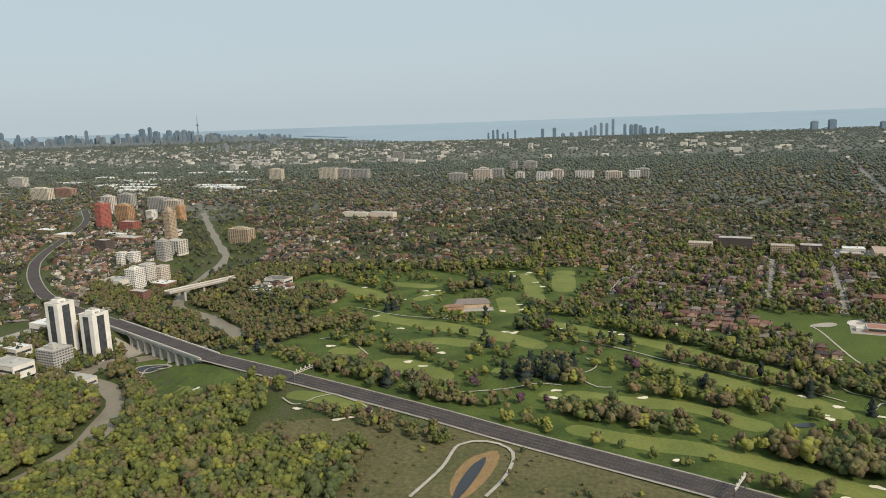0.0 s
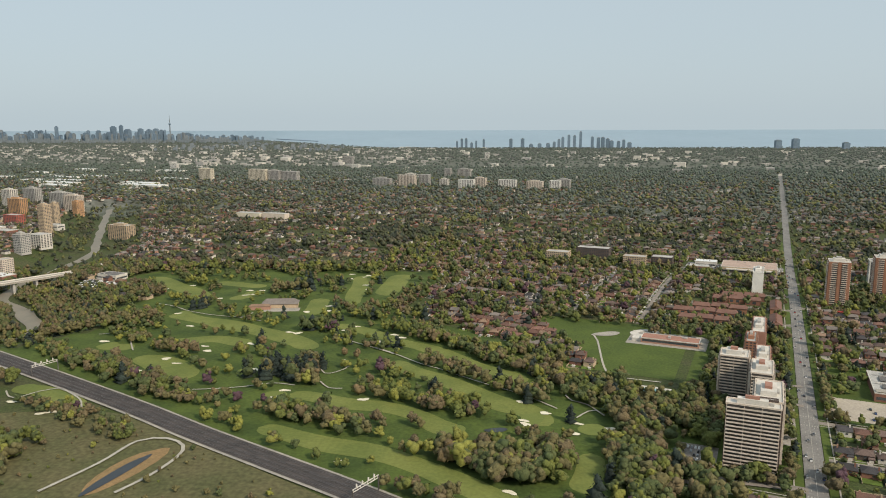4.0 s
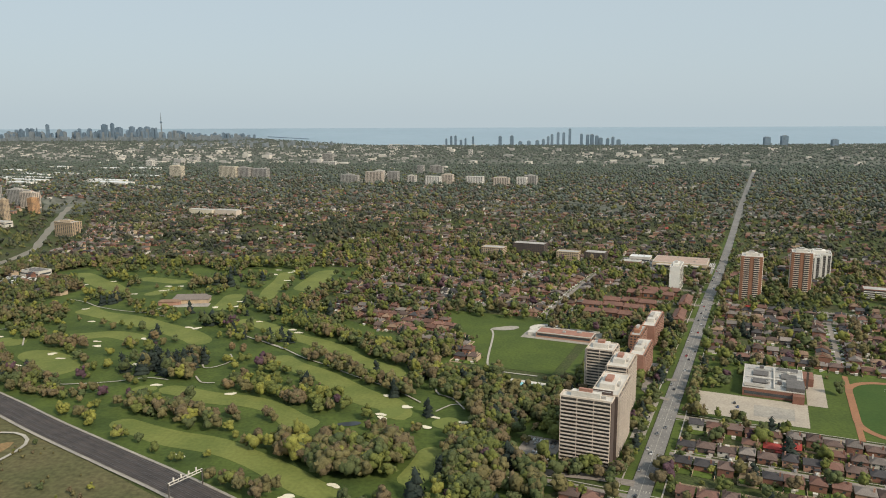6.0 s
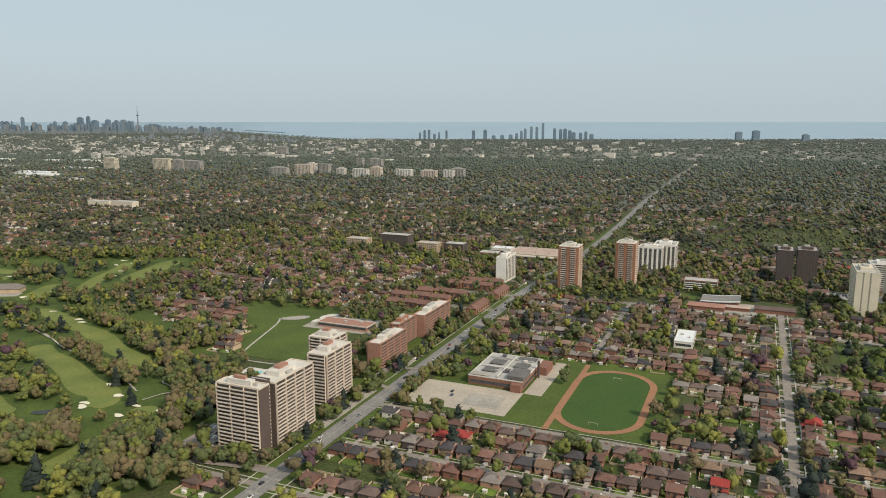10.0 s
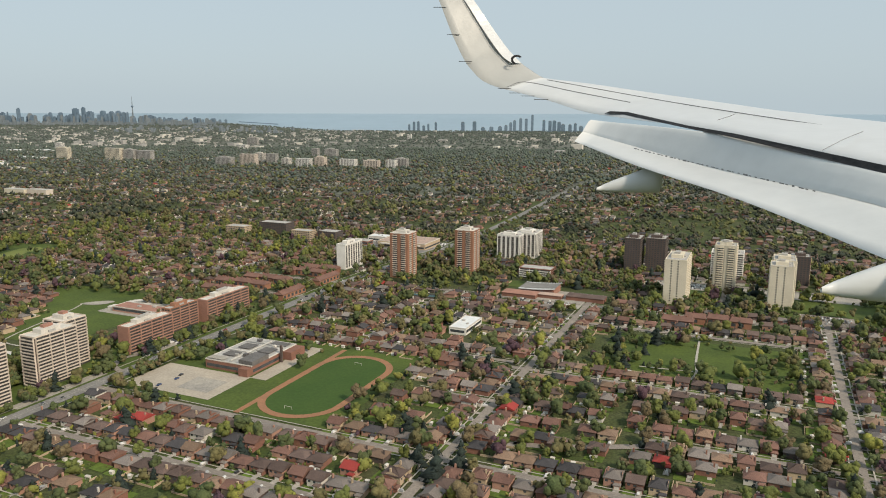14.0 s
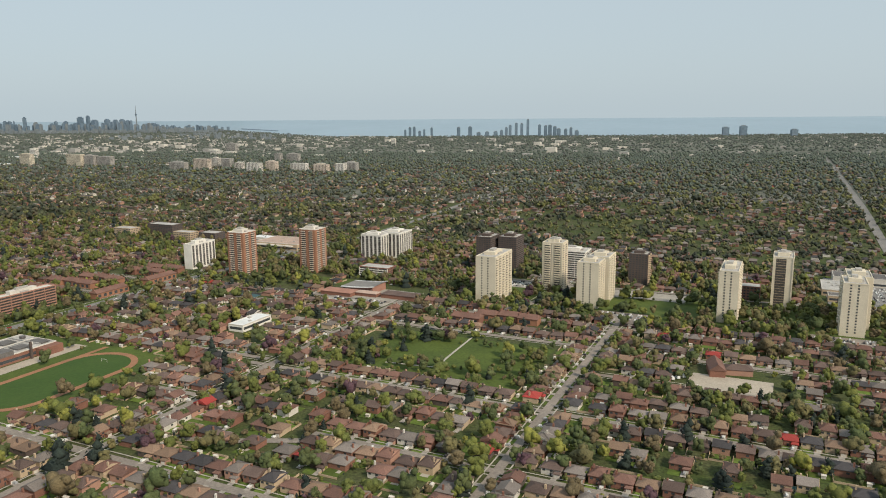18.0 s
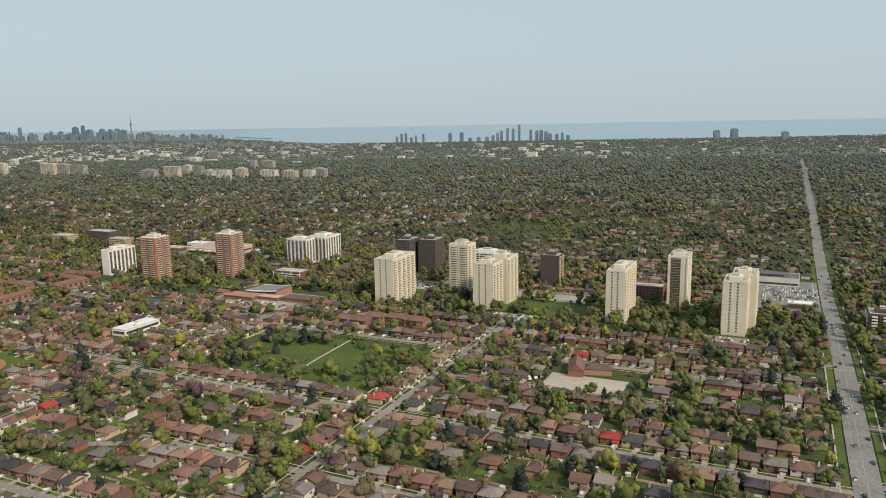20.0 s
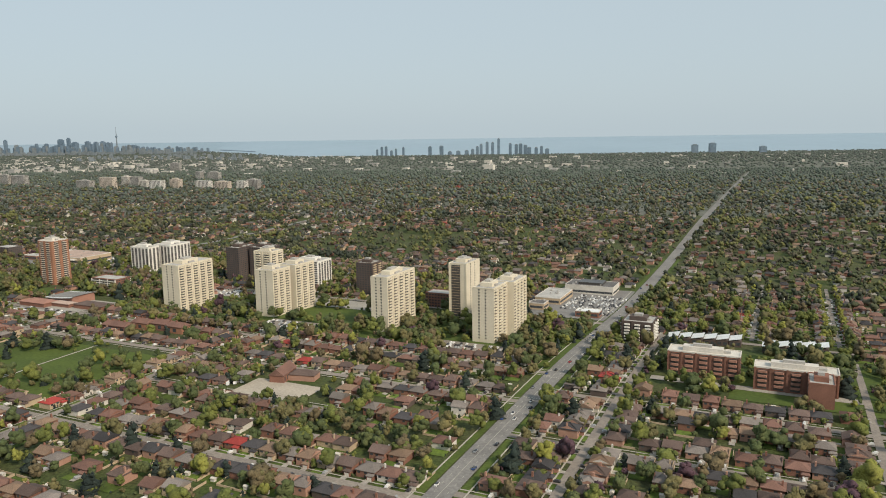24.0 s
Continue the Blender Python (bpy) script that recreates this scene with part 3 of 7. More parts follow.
# ---- streets ----
AVENUES = [  # across, from, to, width
    (96, 120, 1500, 7.0), (216, 180, 470, 3.2), (311, 240, 462, 3.0), (427.5, 180, 1700, 7.0), (450, 300, 512, 2.9),
    (513, 400, 500, 2.4), (150, 365, 450, 2.4), (481, 520, 640, 2.0), (510, 520, 640, 2.0), (545, 420, 640, 2.0), (270, 470, 560, 3.0), (-85, 392, 525, 2.8), (-7, 396, 530, 2.4), (27, 386, 530, 2.6)]
CROSS = [  # along, from, to, width
    (233, 60, 140, 2.8), (262, 100, 216, 2.8), (290, 96, 420, 3.4), (322, 260, 427, 2.8), (360, 208, 427, 3.2), (365, 112, 212, 3.0), (330, 190, 216, 2.8), (395, 311, 384, 2.8), (421, 216, 427, 3.2), (432, 427, 520, 3.2),
    (398, 427, 560, 2.8), (365, 427, 560, 2.8), (400, 100, 216, 2.8), (430, 100, 216, 2.8), (448, 96, 427, 3.4), (514, 427, 620, 4.0), (410, -60, 96, 3.0), (440, -80, 96, 2.8), (475, -140, 96, 2.8), (505, -140, 96, 2.8), (525, 96, 427, 4.2), (560, -140, 96, 4.0)]
roads = []
setting("road", ribbon([xy(218, 302), xy(242, 309), xy(262, 318), xy(275, 322)], 2.6, 0.19, 6), M_STREET, "pale curving residential street", "road")
for u, v0, v1, w in AVENUES:
    far = ribbon([xy(u, v0 + (v1 - v0) * i / 4) for i in range(5)], (5.4 if u < 200 else 5.9) if w > 6.5 else 0.82 * w, 0.22, 14)
    setting("road", far, M_ASPHALT if w > 6.5 else M_STREET, "grey asphalt avenue with worn lanes" if w > 6.5 else "pale worn residential street", "road")
    roads.append(("v", u, v0, v1, w))
    for s in (-1, 1) if w > 6.5 else ():
        setting("verge", ribbon([xy(u + s * (w / 2 + (0.5 if u < 200 else 0.9)), v0 + (700 - v0) * i / 4) for i in range(5)], 2.2, 0.16, 14), M_LAWN, "mown grass verge between avenue and sidewalk", "verge")
    for s in (-1, 1) if w > 2.5 else ():
        setting("pavement", ribbon([xy(u + s * (w / 2 + (1.9 if w > 6.5 else 1.0)), v0 + (min(v1, 600) - v0) * i / 4) for i in range(5)], 0.4, 0.26, 14), M_PATH, "narrow concrete sidewalk beside the street", "sidewalk")
    if w > 6.5:
        line = ribbon([xy(u, v0), xy(u, 560)], 0.14, 0.26, 14)
        setting("lane_line", line, M_PAINTLINE, "worn white centre line on the avenue", "road marking")
        for s in (-1, 1):
            dashes = Builder()
            v = v0
            while v < 520:
                q = [xy(u + s * (1.35 if u < 200 else 1.5) + e, t) for e, t in ((-0.06, v), (0.06, v), (0.06, v + 1.2), (-0.06, v + 1.2))]
                dashes.add([(x, y, hz(x, y) + 0.26) for x, y in q], [(0, 1, 2, 3)])
                v += 4
            setting("lane_dashes", dashes, M_PAINTLINE, "dashed white lane markings on the avenue", "road marking", "stuff")
for v, u0, u1, w in CROSS:
    setting("road", ribbon([xy(u0 + (u1 - u0) * i / 4, v) for i in range(5)], 0.82 * w, 0.18, 14), M_STREET, "pale worn residential street", "road")
    roads.append(("u", v, u0, u1, w))
    if w < 4:
        for s in (-1, 1):
            setting("pavement", ribbon([xy(u0 + (u1 - u0) * i / 4, v + s * (w / 2 + 0.9)) for i in range(5)], 0.35, 0.21, 14), M_PATH, "narrow concrete sidewalk beside the street", "sidewalk")
for u in (96, 427.5):
    for v in (233, 290, 421 if u > 400 else 365, 448, 525):
        for s in (-1, 1):
            bars = Builder()
            for k in range(7):
                q = [xy(u - 2.4 + 0.75 * k, v + s * 3.4), xy(u - 2.1 + 0.75 * k, v + s * 3.4), xy(u - 2.1 + 0.75 * k, v + s * 4.2), xy(u - 2.4 + 0.75 * k, v + s * 4.2)]
                bars.add([(x, y, hz(x, y) + 0.27) for x, y in q], [(0, 1, 2, 3)])
            setting("crosswalk", bars, M_PAINTLINE, "white striped pedestrian crossing", "road marking", "stuff")

# ---- lawns, lots, track ----
setting("school_lawn", rect(104, 292.5, 181, 354, 0.13), M_LAWN, "green school lawn beside the running track", "lawn")
setting("school_yard", rect(103, 296, 137, 316.5, 0.2), M_SCHOOLYARD, "pale beige school yard", "paving")
setting("school_drive", rect(137, 316, 143, 350, 0.2), M_SCHOOLYARD, "pale paved school drive", "paving")
setting("court", rect(121, 300, 133, 310, 0.24), M_LOT, "worn grey asphalt ball court", "court")
setting("park_lawn", rect(-22, 312, 52, 384, 0.13), M_LAWN, "broad green park field beside the community hall", "lawn")
setting("park_lawn", rect(235, 364, 298, 414, 0.13), M_LAWN, "green neighbourhood park lawn with paths", "lawn")
setting("park_lawn", rect(148, 470, 178, 484, 0.13), M_LAWN, "green school field", "lawn")
setting("tower_lawn", rect(240, 452, 425, 512, 0.13), M_LAWN, "lawn round the apartment towers", "lawn")
setting("lawn", rect(478, 446, 540, 498, 0.13), M_LAWN, "lawn round the brick apartment blocks", "lawn")
setting("tower_lawn", rect(56, 238, 91, 392, 0.12), M_LAWN, "lawn round the balcony apartment towers", "lawn")
for lot, lab in ((rect(60, 240, 71, 258, 0.2), "asphalt car park beside the apartment tower"), (rect(88, 268, 92, 300, 0.2), "paved drive of the apartment tower"), (rect(84, 318, 91, 340, 0.2), "paved forecourt of the brick apartments"),
                 (rect(388, 530, 424, 600, 0.2), "large asphalt shopping car park"), (rect(30, 540, 92, 585, 0.2), "shopping plaza car park"), (rect(344, 396, 368, 409, 0.2), "pale gravel church car park"), (rect(180, 440, 214, 470, 0.2), "paved school forecourt"),
                 (rect(225, 505, 330, 522, 0.2), "paved drives between the towers"), (rect(455, 455, 512, 459, 0.2), "paved drive before brick blocks"), (rect(378, 461, 412, 471, 0.2), "car park before the cream towers"), (rect(300, 458, 322, 474, 0.2), "car park before the cream towers"), (rect(27, 353, 60, 374, 0.2), "pale paving round the community hall")):
    setting("car_park", lot, M_SCHOOLYARD if "church" in lab else M_ASPHALT if "shopping" in lab else M_STREET if "car park" in lab else M_LOT, lab, "car park")
for line in ([xy(264, 361), xy(268, 377), xy(267, 391), xy(266, 415)], [xy(250, 378), xy(260, 379), xy(267, 380)], [xy(350, 470), xy(358, 485), xy(352, 500)], [xy(11, 359), xy(15, 352), xy(26, 315), xy(32, 308), xy(48, 308)], [xy(255, 470), xy(275, 480), xy(290, 500)]):
    setting("path", ribbon(line, 0.8, 0.3, 3.0), M_PATH, "pale path across the park", "path")


def oval(cx, cy, straight, r0, r1, lift, n=16):
    """A racetrack ring between two radii, its straights along the avenues."""
    b = Builder()
    inner, outer = [], []
    for half, s in ((0, 1), (1, -1)):
        for i in range(n + 1):
            a = math.pi * i / n + (math.pi if half else 0)
            for r, out in ((r0, inner), (r1, outer)):
                x, y = xy(cx + r * math.cos(a), cy + s * straight / 2 + r * math.sin(a))
                out.append((x, y, lift))
    inner.append(inner[0]), outer.append(outer[0])
    return b.strip(outer, inner) if r0 > 0 else b.add(outer[:-1], [tuple(range(len(outer) - 1))])


setting("forecourt", patch(*xy(33, 371), 7, 6, 0.27, 0.3, 24, 0.03), M_PALE, "round pale forecourt of the community hall", "paving")
setting("forecourt_bed", patch(*xy(33, 371), 3.4, 2.6, 0.32, 0.3, 20, 0.03), M_LOT, "round planting bed in the forecourt", "paving")
setting("playground", patch(*xy(17, 363), 6, 3.4, 0.27, 0.3, 20, 0.12), M_LOT, "pale sandy playground in the park", "playground")
setting("loop_drive", ribbon([xy(95, 303), xy(88, 306), xy(85, 314), xy(89, 321), xy(95, 324)], 2.2, 0.3, 3.0), M_STREET, "pale looping drive before the brick apartments", "road")
setting("tower_drive", ribbon([xy(70, 237), xy(84, 239.5), xy(94, 240)], 3.4, 0.31, 3.0), M_STREET, "pale drive at the foot of the tower", "road")
setting("tower_drive", ribbon([xy(89, 243), xy(85, 246), xy(87, 250)], 2.0, 0.3, 3.0), M_STREET, "pale drive to the tower entrance", "road")
setting("running_track", oval(163, 322, 28, 11.3, 13.6, 0.24), M_TRACK, "rust-red clay running track", "running track")
setting("sports_field", oval(163, 322, 28, 0, 11.4, 0.21), M_TURF, "deep green sports field inside the track", "field")
setting("jump_runway", rect(149.6, 292, 151.4, 352, 0.23), M_TRACK, "rust-red straight beside the running track", "running track")
for v in (300, 340):
    g = thing("goal", grid_at(163, v, 0, 0.2), "white goal frame on the sports field", "goal", "goals on the field")
    for s in (-1.3, 1.3):
        part("post", Builder().box(s - 0.03, -0.03, 0, s + 0.03, 0.03, 0.9), M_PALE, g)
    part("crossbar", Builder().box(-1.33, -0.03, 0.87, 1.33, 0.03, 0.93), M_PALE, g)
pool = thing("swimming_pool", grid_at(46, 297, 0, 0), "turquoise outdoor pool with a pale deck", "pool")
part("deck", Builder().box(-7, -5, 0, 7, 5, 0.3), M_PALE, pool)
part("water", Builder().box(-4.6, -3.2, 0.3, 4.6, 2.6, 0.34), M_POOL, pool)

for x, y in ((453, 225.4), (287.5, 244.8)):
    p = thing("garden_pool", pose(x, y, 0, 0, 0, -16), "small turquoise pool in a back garden", "pool", "garden pools")
    part("deck", Builder().box(-1.7, -1.1, 0, 1.7, 1.1, 0.22), M_PALE, p)
    part("water", Builder().box(-1.3, -0.75, 0.22, 1.3, 0.75, 0.25), M_POOL, p)
for x, y in ((436.4, 291.2), (438.2, 292.4), (440.0, 293.7)):
    p = thing("caravan", pose(x, y, 0.12, 0, 0, 20), "white caravan parked on grass beside the church", "caravan", "parked caravans")
    part("body", Builder().box(-0.5, -1.1, 0.2, 0.5, 1.1, 1.05, 0.06), M_METALROOF, p)
    part("window", Builder().box(-0.53, -0.7, 0.6, -0.45, 0.7, 0.85), M_GLASS, p)
    for sy in (-0.35, 0.35):
        part("wheel", Builder().box(-0.48, sy - 0.14, 0, -0.36, sy + 0.14, 0.26), M_SHADOWBAY, p)

# ---- towers and slabs ----


def windows_row(w, n, z, hgt, y=-0.03, frac=0.6):
    b = Builder()
    p = w / n
    for i in range(n):
        c = (i + 0.5) * p
        b.box(c - p * frac / 2, y, z, c + p * frac / 2, 0.1, z + hgt)
    return b


def tower(u0, v0, u1, v1, H, floors, wall, label, styles, z=0.0, far=False, group="apartment towers", penthouse=True, name="apartment_tower", roof=None, balc=None, crown=None):
    """A slab of flats. styles: for the faces to -v, +u, +v and -u: b balconies, w windows, s white piers with dark bays, p plain."""
    t = thing(name, grid_at(u0, v0, 0, z), label, "apartment building", group)
    W, D = u1 - u0, v1 - v0
    fh = H / floors
    balc = balc or M_WHITE
    part("wall", Builder().box(0, 0, -1.5, W, D, H), wall, t)
    rb = Builder().box(0.3, 0.3, H, W - 0.3, D - 0.3, H + 0.08)
    part("roof", rb, roof or (M_PALE if crown else M_ROOFGREY), t)
    pb = Builder()
    for q in ((-0.06, -0.06, W + 0.06, 0.25), (-0.06, D - 0.25, W + 0.06, D + 0.06), (-0.06, 0.25, 0.25, D - 0.25), (W - 0.25, 0.25, W + 0.06, D - 0.25)):
        pb.box(q[0], q[1], H - 0.1, q[2], q[3], H + 0.35)
    part("parapet", pb, crown or wall, t)
    if penthouse:
        part("penthouse", Builder().box(W * 0.2, D * 0.24, H, W * 0.76, D * 0.7, H + 1.5), M_PALE if crown else wall, t)
        part("lift_house", Builder().box(W * 0.34, D * 0.36, H + 1.5, W * 0.6, D * 0.58, H + 2.3), M_ROSE if wall is M_DARKBRICK and crown else M_CONC, t)
        part("roof_unit", Builder().box(W * 0.74, D * 0.4, H, W * 0.86, D * 0.55, H + 0.8), M_CONC, t)
    frames = (Matrix.Identity(4), Matrix.Translation((W, 0, 0)) @ pose(0, 0, 0, 0, 0, 90), Matrix.Translation((W, D, 0)) @ pose(0, 0, 0, 0, 0, 180), Matrix.Translation((0, D, 0)) @ pose(0, 0, 0, 0, 0, -90))
    for k, style in enumerate(styles):
        L = W if k in (0, 2) else D
        if style == "p":
            continue
        n = max(2, round(L / 1.5))
        if style == "v":
            cols = max(3, round(L / 2.4))
            strips = Builder()
            for i in range(cols):
                c = (i + 0.5) * L / cols
                for f in range(floors):
                    strips.box(c - 0.27 * L / cols, -0.05, (f + 0.22) * fh, c + 0.27 * L / cols, 0.1, (f + 0.9) * fh)
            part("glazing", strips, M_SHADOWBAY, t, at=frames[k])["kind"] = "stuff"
            continue
        if style == "k":
            part("window_bay", Builder().box(L * 0.27, -0.06, 0.6, L * 0.70, 0.1, H - 0.9), M_GLASS, t, at=frames[k])
            continue
        if style == "c":
            one = Builder().box(-0.3, -0.04, 0.3 * fh, 0.3, 0.1, 0.8 * fh).mesh("window", M_GLASS)
            for col in (0.30, 0.62) if L > 6 else (0.5,):
                for f in range(1, floors):
                    part("window", one, None, t, at=frames[k] @ Matrix.Translation((L * col, 0, f * fh)))
            continue
        if style in "zd":
            cols = max(1, round(L / 4.2)) if style == "z" else 1
            p = L / cols
            front = (0.26 if wall is M_ORANGE else 0.46 if style == "z" else 0.12) * fh
            a0, a1 = (0.2, 0.8) if wall is M_ORANGE else (0.22, 0.80) if style == "z" else (0.14, 0.64)
            for i in range(cols):
                x0, x1 = (i + a0) * p, (i + a1) * p
                # Flush dark sheet: windows plus the painted shade behind the balconies.
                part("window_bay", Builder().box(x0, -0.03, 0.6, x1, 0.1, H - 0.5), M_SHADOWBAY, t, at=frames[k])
                stack = Builder()
                for f in range(1, floors):
                    z0 = f * fh
                    out = -0.55 if style == "z" else -0.1
                    stack.add([(x0, 0.0, z0), (x0 + 0.2, out, z0), (x1 - 0.2, out, z0), (x1, 0.0, z0), (x0, 0.0, z0 + front), (x0 + 0.2, out, z0 + front), (x1 - 0.2, out, z0 + front), (x1, 0.0, z0 + front)],
                              [(0, 1, 5, 4), (1, 2, 6, 5), (2, 3, 7, 6), (4, 5, 6, 7), (3, 2, 1, 0)])
                part("balcony_panel", stack, balc, t, at=frames[k])["kind"] = "stuff"
            for i in range(cols + 1):
                half = 0.75 if wall is M_ORANGE and style == "z" else 0.26
                x = min(max(i * p, half), L - half)
                part("pier", Builder().box(x - half, -0.22, -1, x + half, 0.02, H + 0.1), wall, t, at=frames[k])
            continue
        if style == "s":
            p = L / max(3, round(L / 2.6))
            cols = round(L / p)
            for i in range(cols):
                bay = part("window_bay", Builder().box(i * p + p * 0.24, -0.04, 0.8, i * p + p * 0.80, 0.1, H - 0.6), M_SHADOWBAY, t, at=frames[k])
            slab = Builder()
            for f in range(1, floors):
                for i in range(cols):
                    slab.box(i * p + p * 0.25, -0.12, f * fh - 0.02, i * p + p * 0.79, 0.02, f * fh + 0.05)
            part("balcony_panel", slab, balc, t, at=frames[k])["kind"] = "stuff"
            continue
        if style == "b":
            gl = Builder().box(0.35, -0.03, 0.1 * fh, L - 0.35, 0.1, fh * 0.98).mesh("window_band", M_SHADOWBAY)
            sl = Builder()
            sl.box(0.25, -0.55, -0.06, L - 0.25, 0.02, 0.07)
            sl.box(0.25, -0.58, 0.0, L - 0.25, -0.48, 0.38 * fh)
            nn = max(1, round(L / 5))
            for i in range(nn + 1):
                xx = 0.25 + (L - 0.5) * i / nn
                sl.box(xx - 0.06, -0.5, 0.07, xx + 0.06, 0.0, fh * 0.95)
            sl = sl.mesh("balcony", balc)
        else:
            if far or k == 2:
                rows_far = Builder()
                for f in range(floors):
                    w = windows_row(L, n, (f + 0.34) * fh, fh * 0.46)
                    rows_far.add(w.v, w.f)
                part("glazing", rows_far, M_GLASS, t, at=frames[k])["kind"] = "stuff"
                continue
            gl = windows_row(L, n, 0.34 * fh, fh * 0.46).mesh("window_strip", M_GLASS)
            sl = None
        if k == 2 and sl:
            back = Builder()
            for f in range(1, floors):
                back.box(0.25, -0.58, f * fh, L - 0.25, 0.02, f * fh + 0.42 * fh)
            part("balcony_panel", back, balc, t, at=frames[k])["kind"] = "stuff"
            continue
        for f in range(floors):
            at = frames[k] @ Matrix.Translation((0, 0, f * fh))
            row = part("window_band" if style == "b" else "window_strip", gl, None, t, at=at)
            if style != "b":
                row["kind"] = "stuff"
            if sl and f:
                part("balcony", sl, None, t, at=at)
    return t


WB = "tall apartment tower with white balcony bands and brown brick ends"
tower(72.5, 245.5, 86.5, 249.8, 18.9, 18, M_DARKBRICK, WB, "bpbp", group="balcony towers", crown=M_BALCONY, balc=M_BALCONY)
tower(79.5, 251.6, 87, 270, 18.6, 18, M_DARKBRICK, WB, "pbpb", group="balcony towers", crown=M_BALCONY, balc=M_BALCONY)
tower(80, 249.9, 85.6, 251.5, 19.6, 10, M_DARKBRICK, "brown brick stair core between two tower wings", "pppp", group="balcony towers", penthouse=False)
tower(78, 281, 84.5, 296, 16.8, 16, M_DARKBRICK, WB, "bbbb", group="balcony towers", crown=M_BALCONY, balc=M_BALCONY)
tower(68, 297, 77, 306, 16.5, 16, M_DARKBRICK, WB, "bbbb", group="balcony towers", crown=M_BALCONY, balc=M_BALCONY)
tower(79, 317, 84, 338, 9.8, 9, M_ROSE, "long pinkish brick apartment slab with rows of balconies", "pbpb", group="brick slabs", balc=M_PINK, crown=M_PINK)
tower(75, 342, 79, 357, 9.6, 9, M_ORANGE, "orange brick apartment block linking two slabs", "wbwb", group="brick slabs", balc=M_PINK)
tower(77, 359, 82, 385, 9.2, 8, M_ROSE, "long pinkish brick apartment slab with rows of balconies", "pbpb", group="brick slabs", balc=M_PINK, crown=M_PINK)
tower(74.5, 469, 80, 487, 13.4, 12, M_WHITE, "white apartment slab with dark balcony columns", "psps", group="white slabs")
for u, v in ((110.5, 463), (134.8, 490.8)):
    tower(u, v, u + 10, v + 10, 23, 21, M_ORANGE, "tall orange-brown brick tower with dark balcony columns", "zzzz", group="orange brick towers", balc=M_BALCONY, crown=M_PALE)
tower(138.5, 547, 152.5, 555.5, 14.5, 13, M_WHITE, "white apartment slab with vertical white piers", "ssss", group="white slabs")
tower(146, 557.5, 159, 574, 15.0, 13, M_WHITE, "white apartment slab with vertical white piers", "ssss", group="white slabs")
tower(170, 493, 187, 502, 5.4, 5, M_BRICK, "low red brick apartment block with balconies", "bwbw", group="low blocks", penthouse=False)
tower(215, 542.5, 223.5, 557, 18.5, 17, M_DARKBRICK, "dark brown brick apartment tower", "wwww", group="dark towers")
tower(225.5, 549, 236, 562, 18.5, 17, M_DARKBRICK, "dark brown brick apartment tower", "wwww", group="dark towers")
tower(264.2, 506, 273.8, 515.4, 23, 21, M_CREAM, "tall cream tower with rounded balcony bays and a crown", "zzzz", group="cream towers", balc=M_CREAM)
CT = "cream brick apartment tower with rows of small windows"
tower(246, 467, 255, 488, 20.2, 18, M_CREAM, CT, "czcz", group="cream towers", balc=M_CREAM)
tower(289, 476, 298, 488, 19.6, 18, M_CREAM, CT, "czcz", group="cream towers", balc=M_CREAM)
tower(290, 490, 299.2, 504, 20.2, 18, M_CREAM, CT, "czcz", group="cream towers", balc=M_CREAM)
tower(346, 475, 353, 498, 20.8, 18, M_CREAM, CT, "czcz", group="cream towers", balc=M_CREAM)
tower(389, 474, 397, 488, 20.0, 18, M_CREAM, CT, "czcz", group="cream towers", balc=M_CREAM)
tower(391, 488.2, 399.5, 503, 20.4, 18, M_CREAM, CT, "czcz", group="cream towers", balc=M_CREAM)
tower(364.5, 507, 372.5, 521, 23.4, 21, M_CREAM, "cream tower with dark vertical window bays", "dcdc", group="cream towers", balc=M_TANBRICK)
tower(298.5, 541, 307.5, 550.5, 15.5, 14, M_DARKBRICK, "dark tower with pale balcony side", "wzwz", group="dark towers", balc=M_TANBRICK)
tower(260.5, 540, 276.5, 552, 14.6, 13, M_WHITE, "white tower with black balcony bays", "bsbs", group="white slabs")
tower(344, 526, 360, 534, 6.4, 5, M_BRICK, "low red brick apartment block", "wwww", group="low blocks", penthouse=False)
tower(438, 497, 449, 508, 7.8, 7, M_DARKBRICK, "seven-storey dark block with white balconies", "zzzz", group="low blocks")
tower(459, 463, 480, 470, 7.4, 5, M_BRICK, "five-storey red brick block with balconies", "zwzw", group="brick blocks", balc=M_ROSE, crown=M_PALE)
tower(484, 457.5, 506, 464, 6.8, 5, M_BRICK, "five-storey red brick block with balconies", "zwzw", group="brick blocks", balc=M_ROSE, crown=M_PALE)
tower(498, 447.5, 504.5, 457.2, 6.7, 5, M_BRICK, "red brick wing of apartment block", "pwpw", group="brick blocks", penthouse=True)
# mid distance
for q in ((-63, 543, -47, 552, 7, 6, M_TANBRICK), (-44, 556, -21, 566, 9.6, 9, M_DARKBRICK), (-9, 545, 6, 553, 7.2, 6, M_TANBRICK), (9, 550, 23, 560, 7.2, 6, M_DARKBRICK)):
    tower(*q[:6], q[6], "mid-rise brick apartment block among trees", "wwww", far=True, group="mid-rise blocks", penthouse=False)
for q in ((-310, 223, -301.5, 232), (-293, 227, -284.5, 236)):
    tower(*q, 22.5, 20, M_WHITE, "white tower with black vertical window stripes", "kkkk", group="striped towers")
tower(-299, 208, -288, 218, 9.8, 8, M_CONC, "grey concrete block with glazed front", "wwww", group="low blocks")
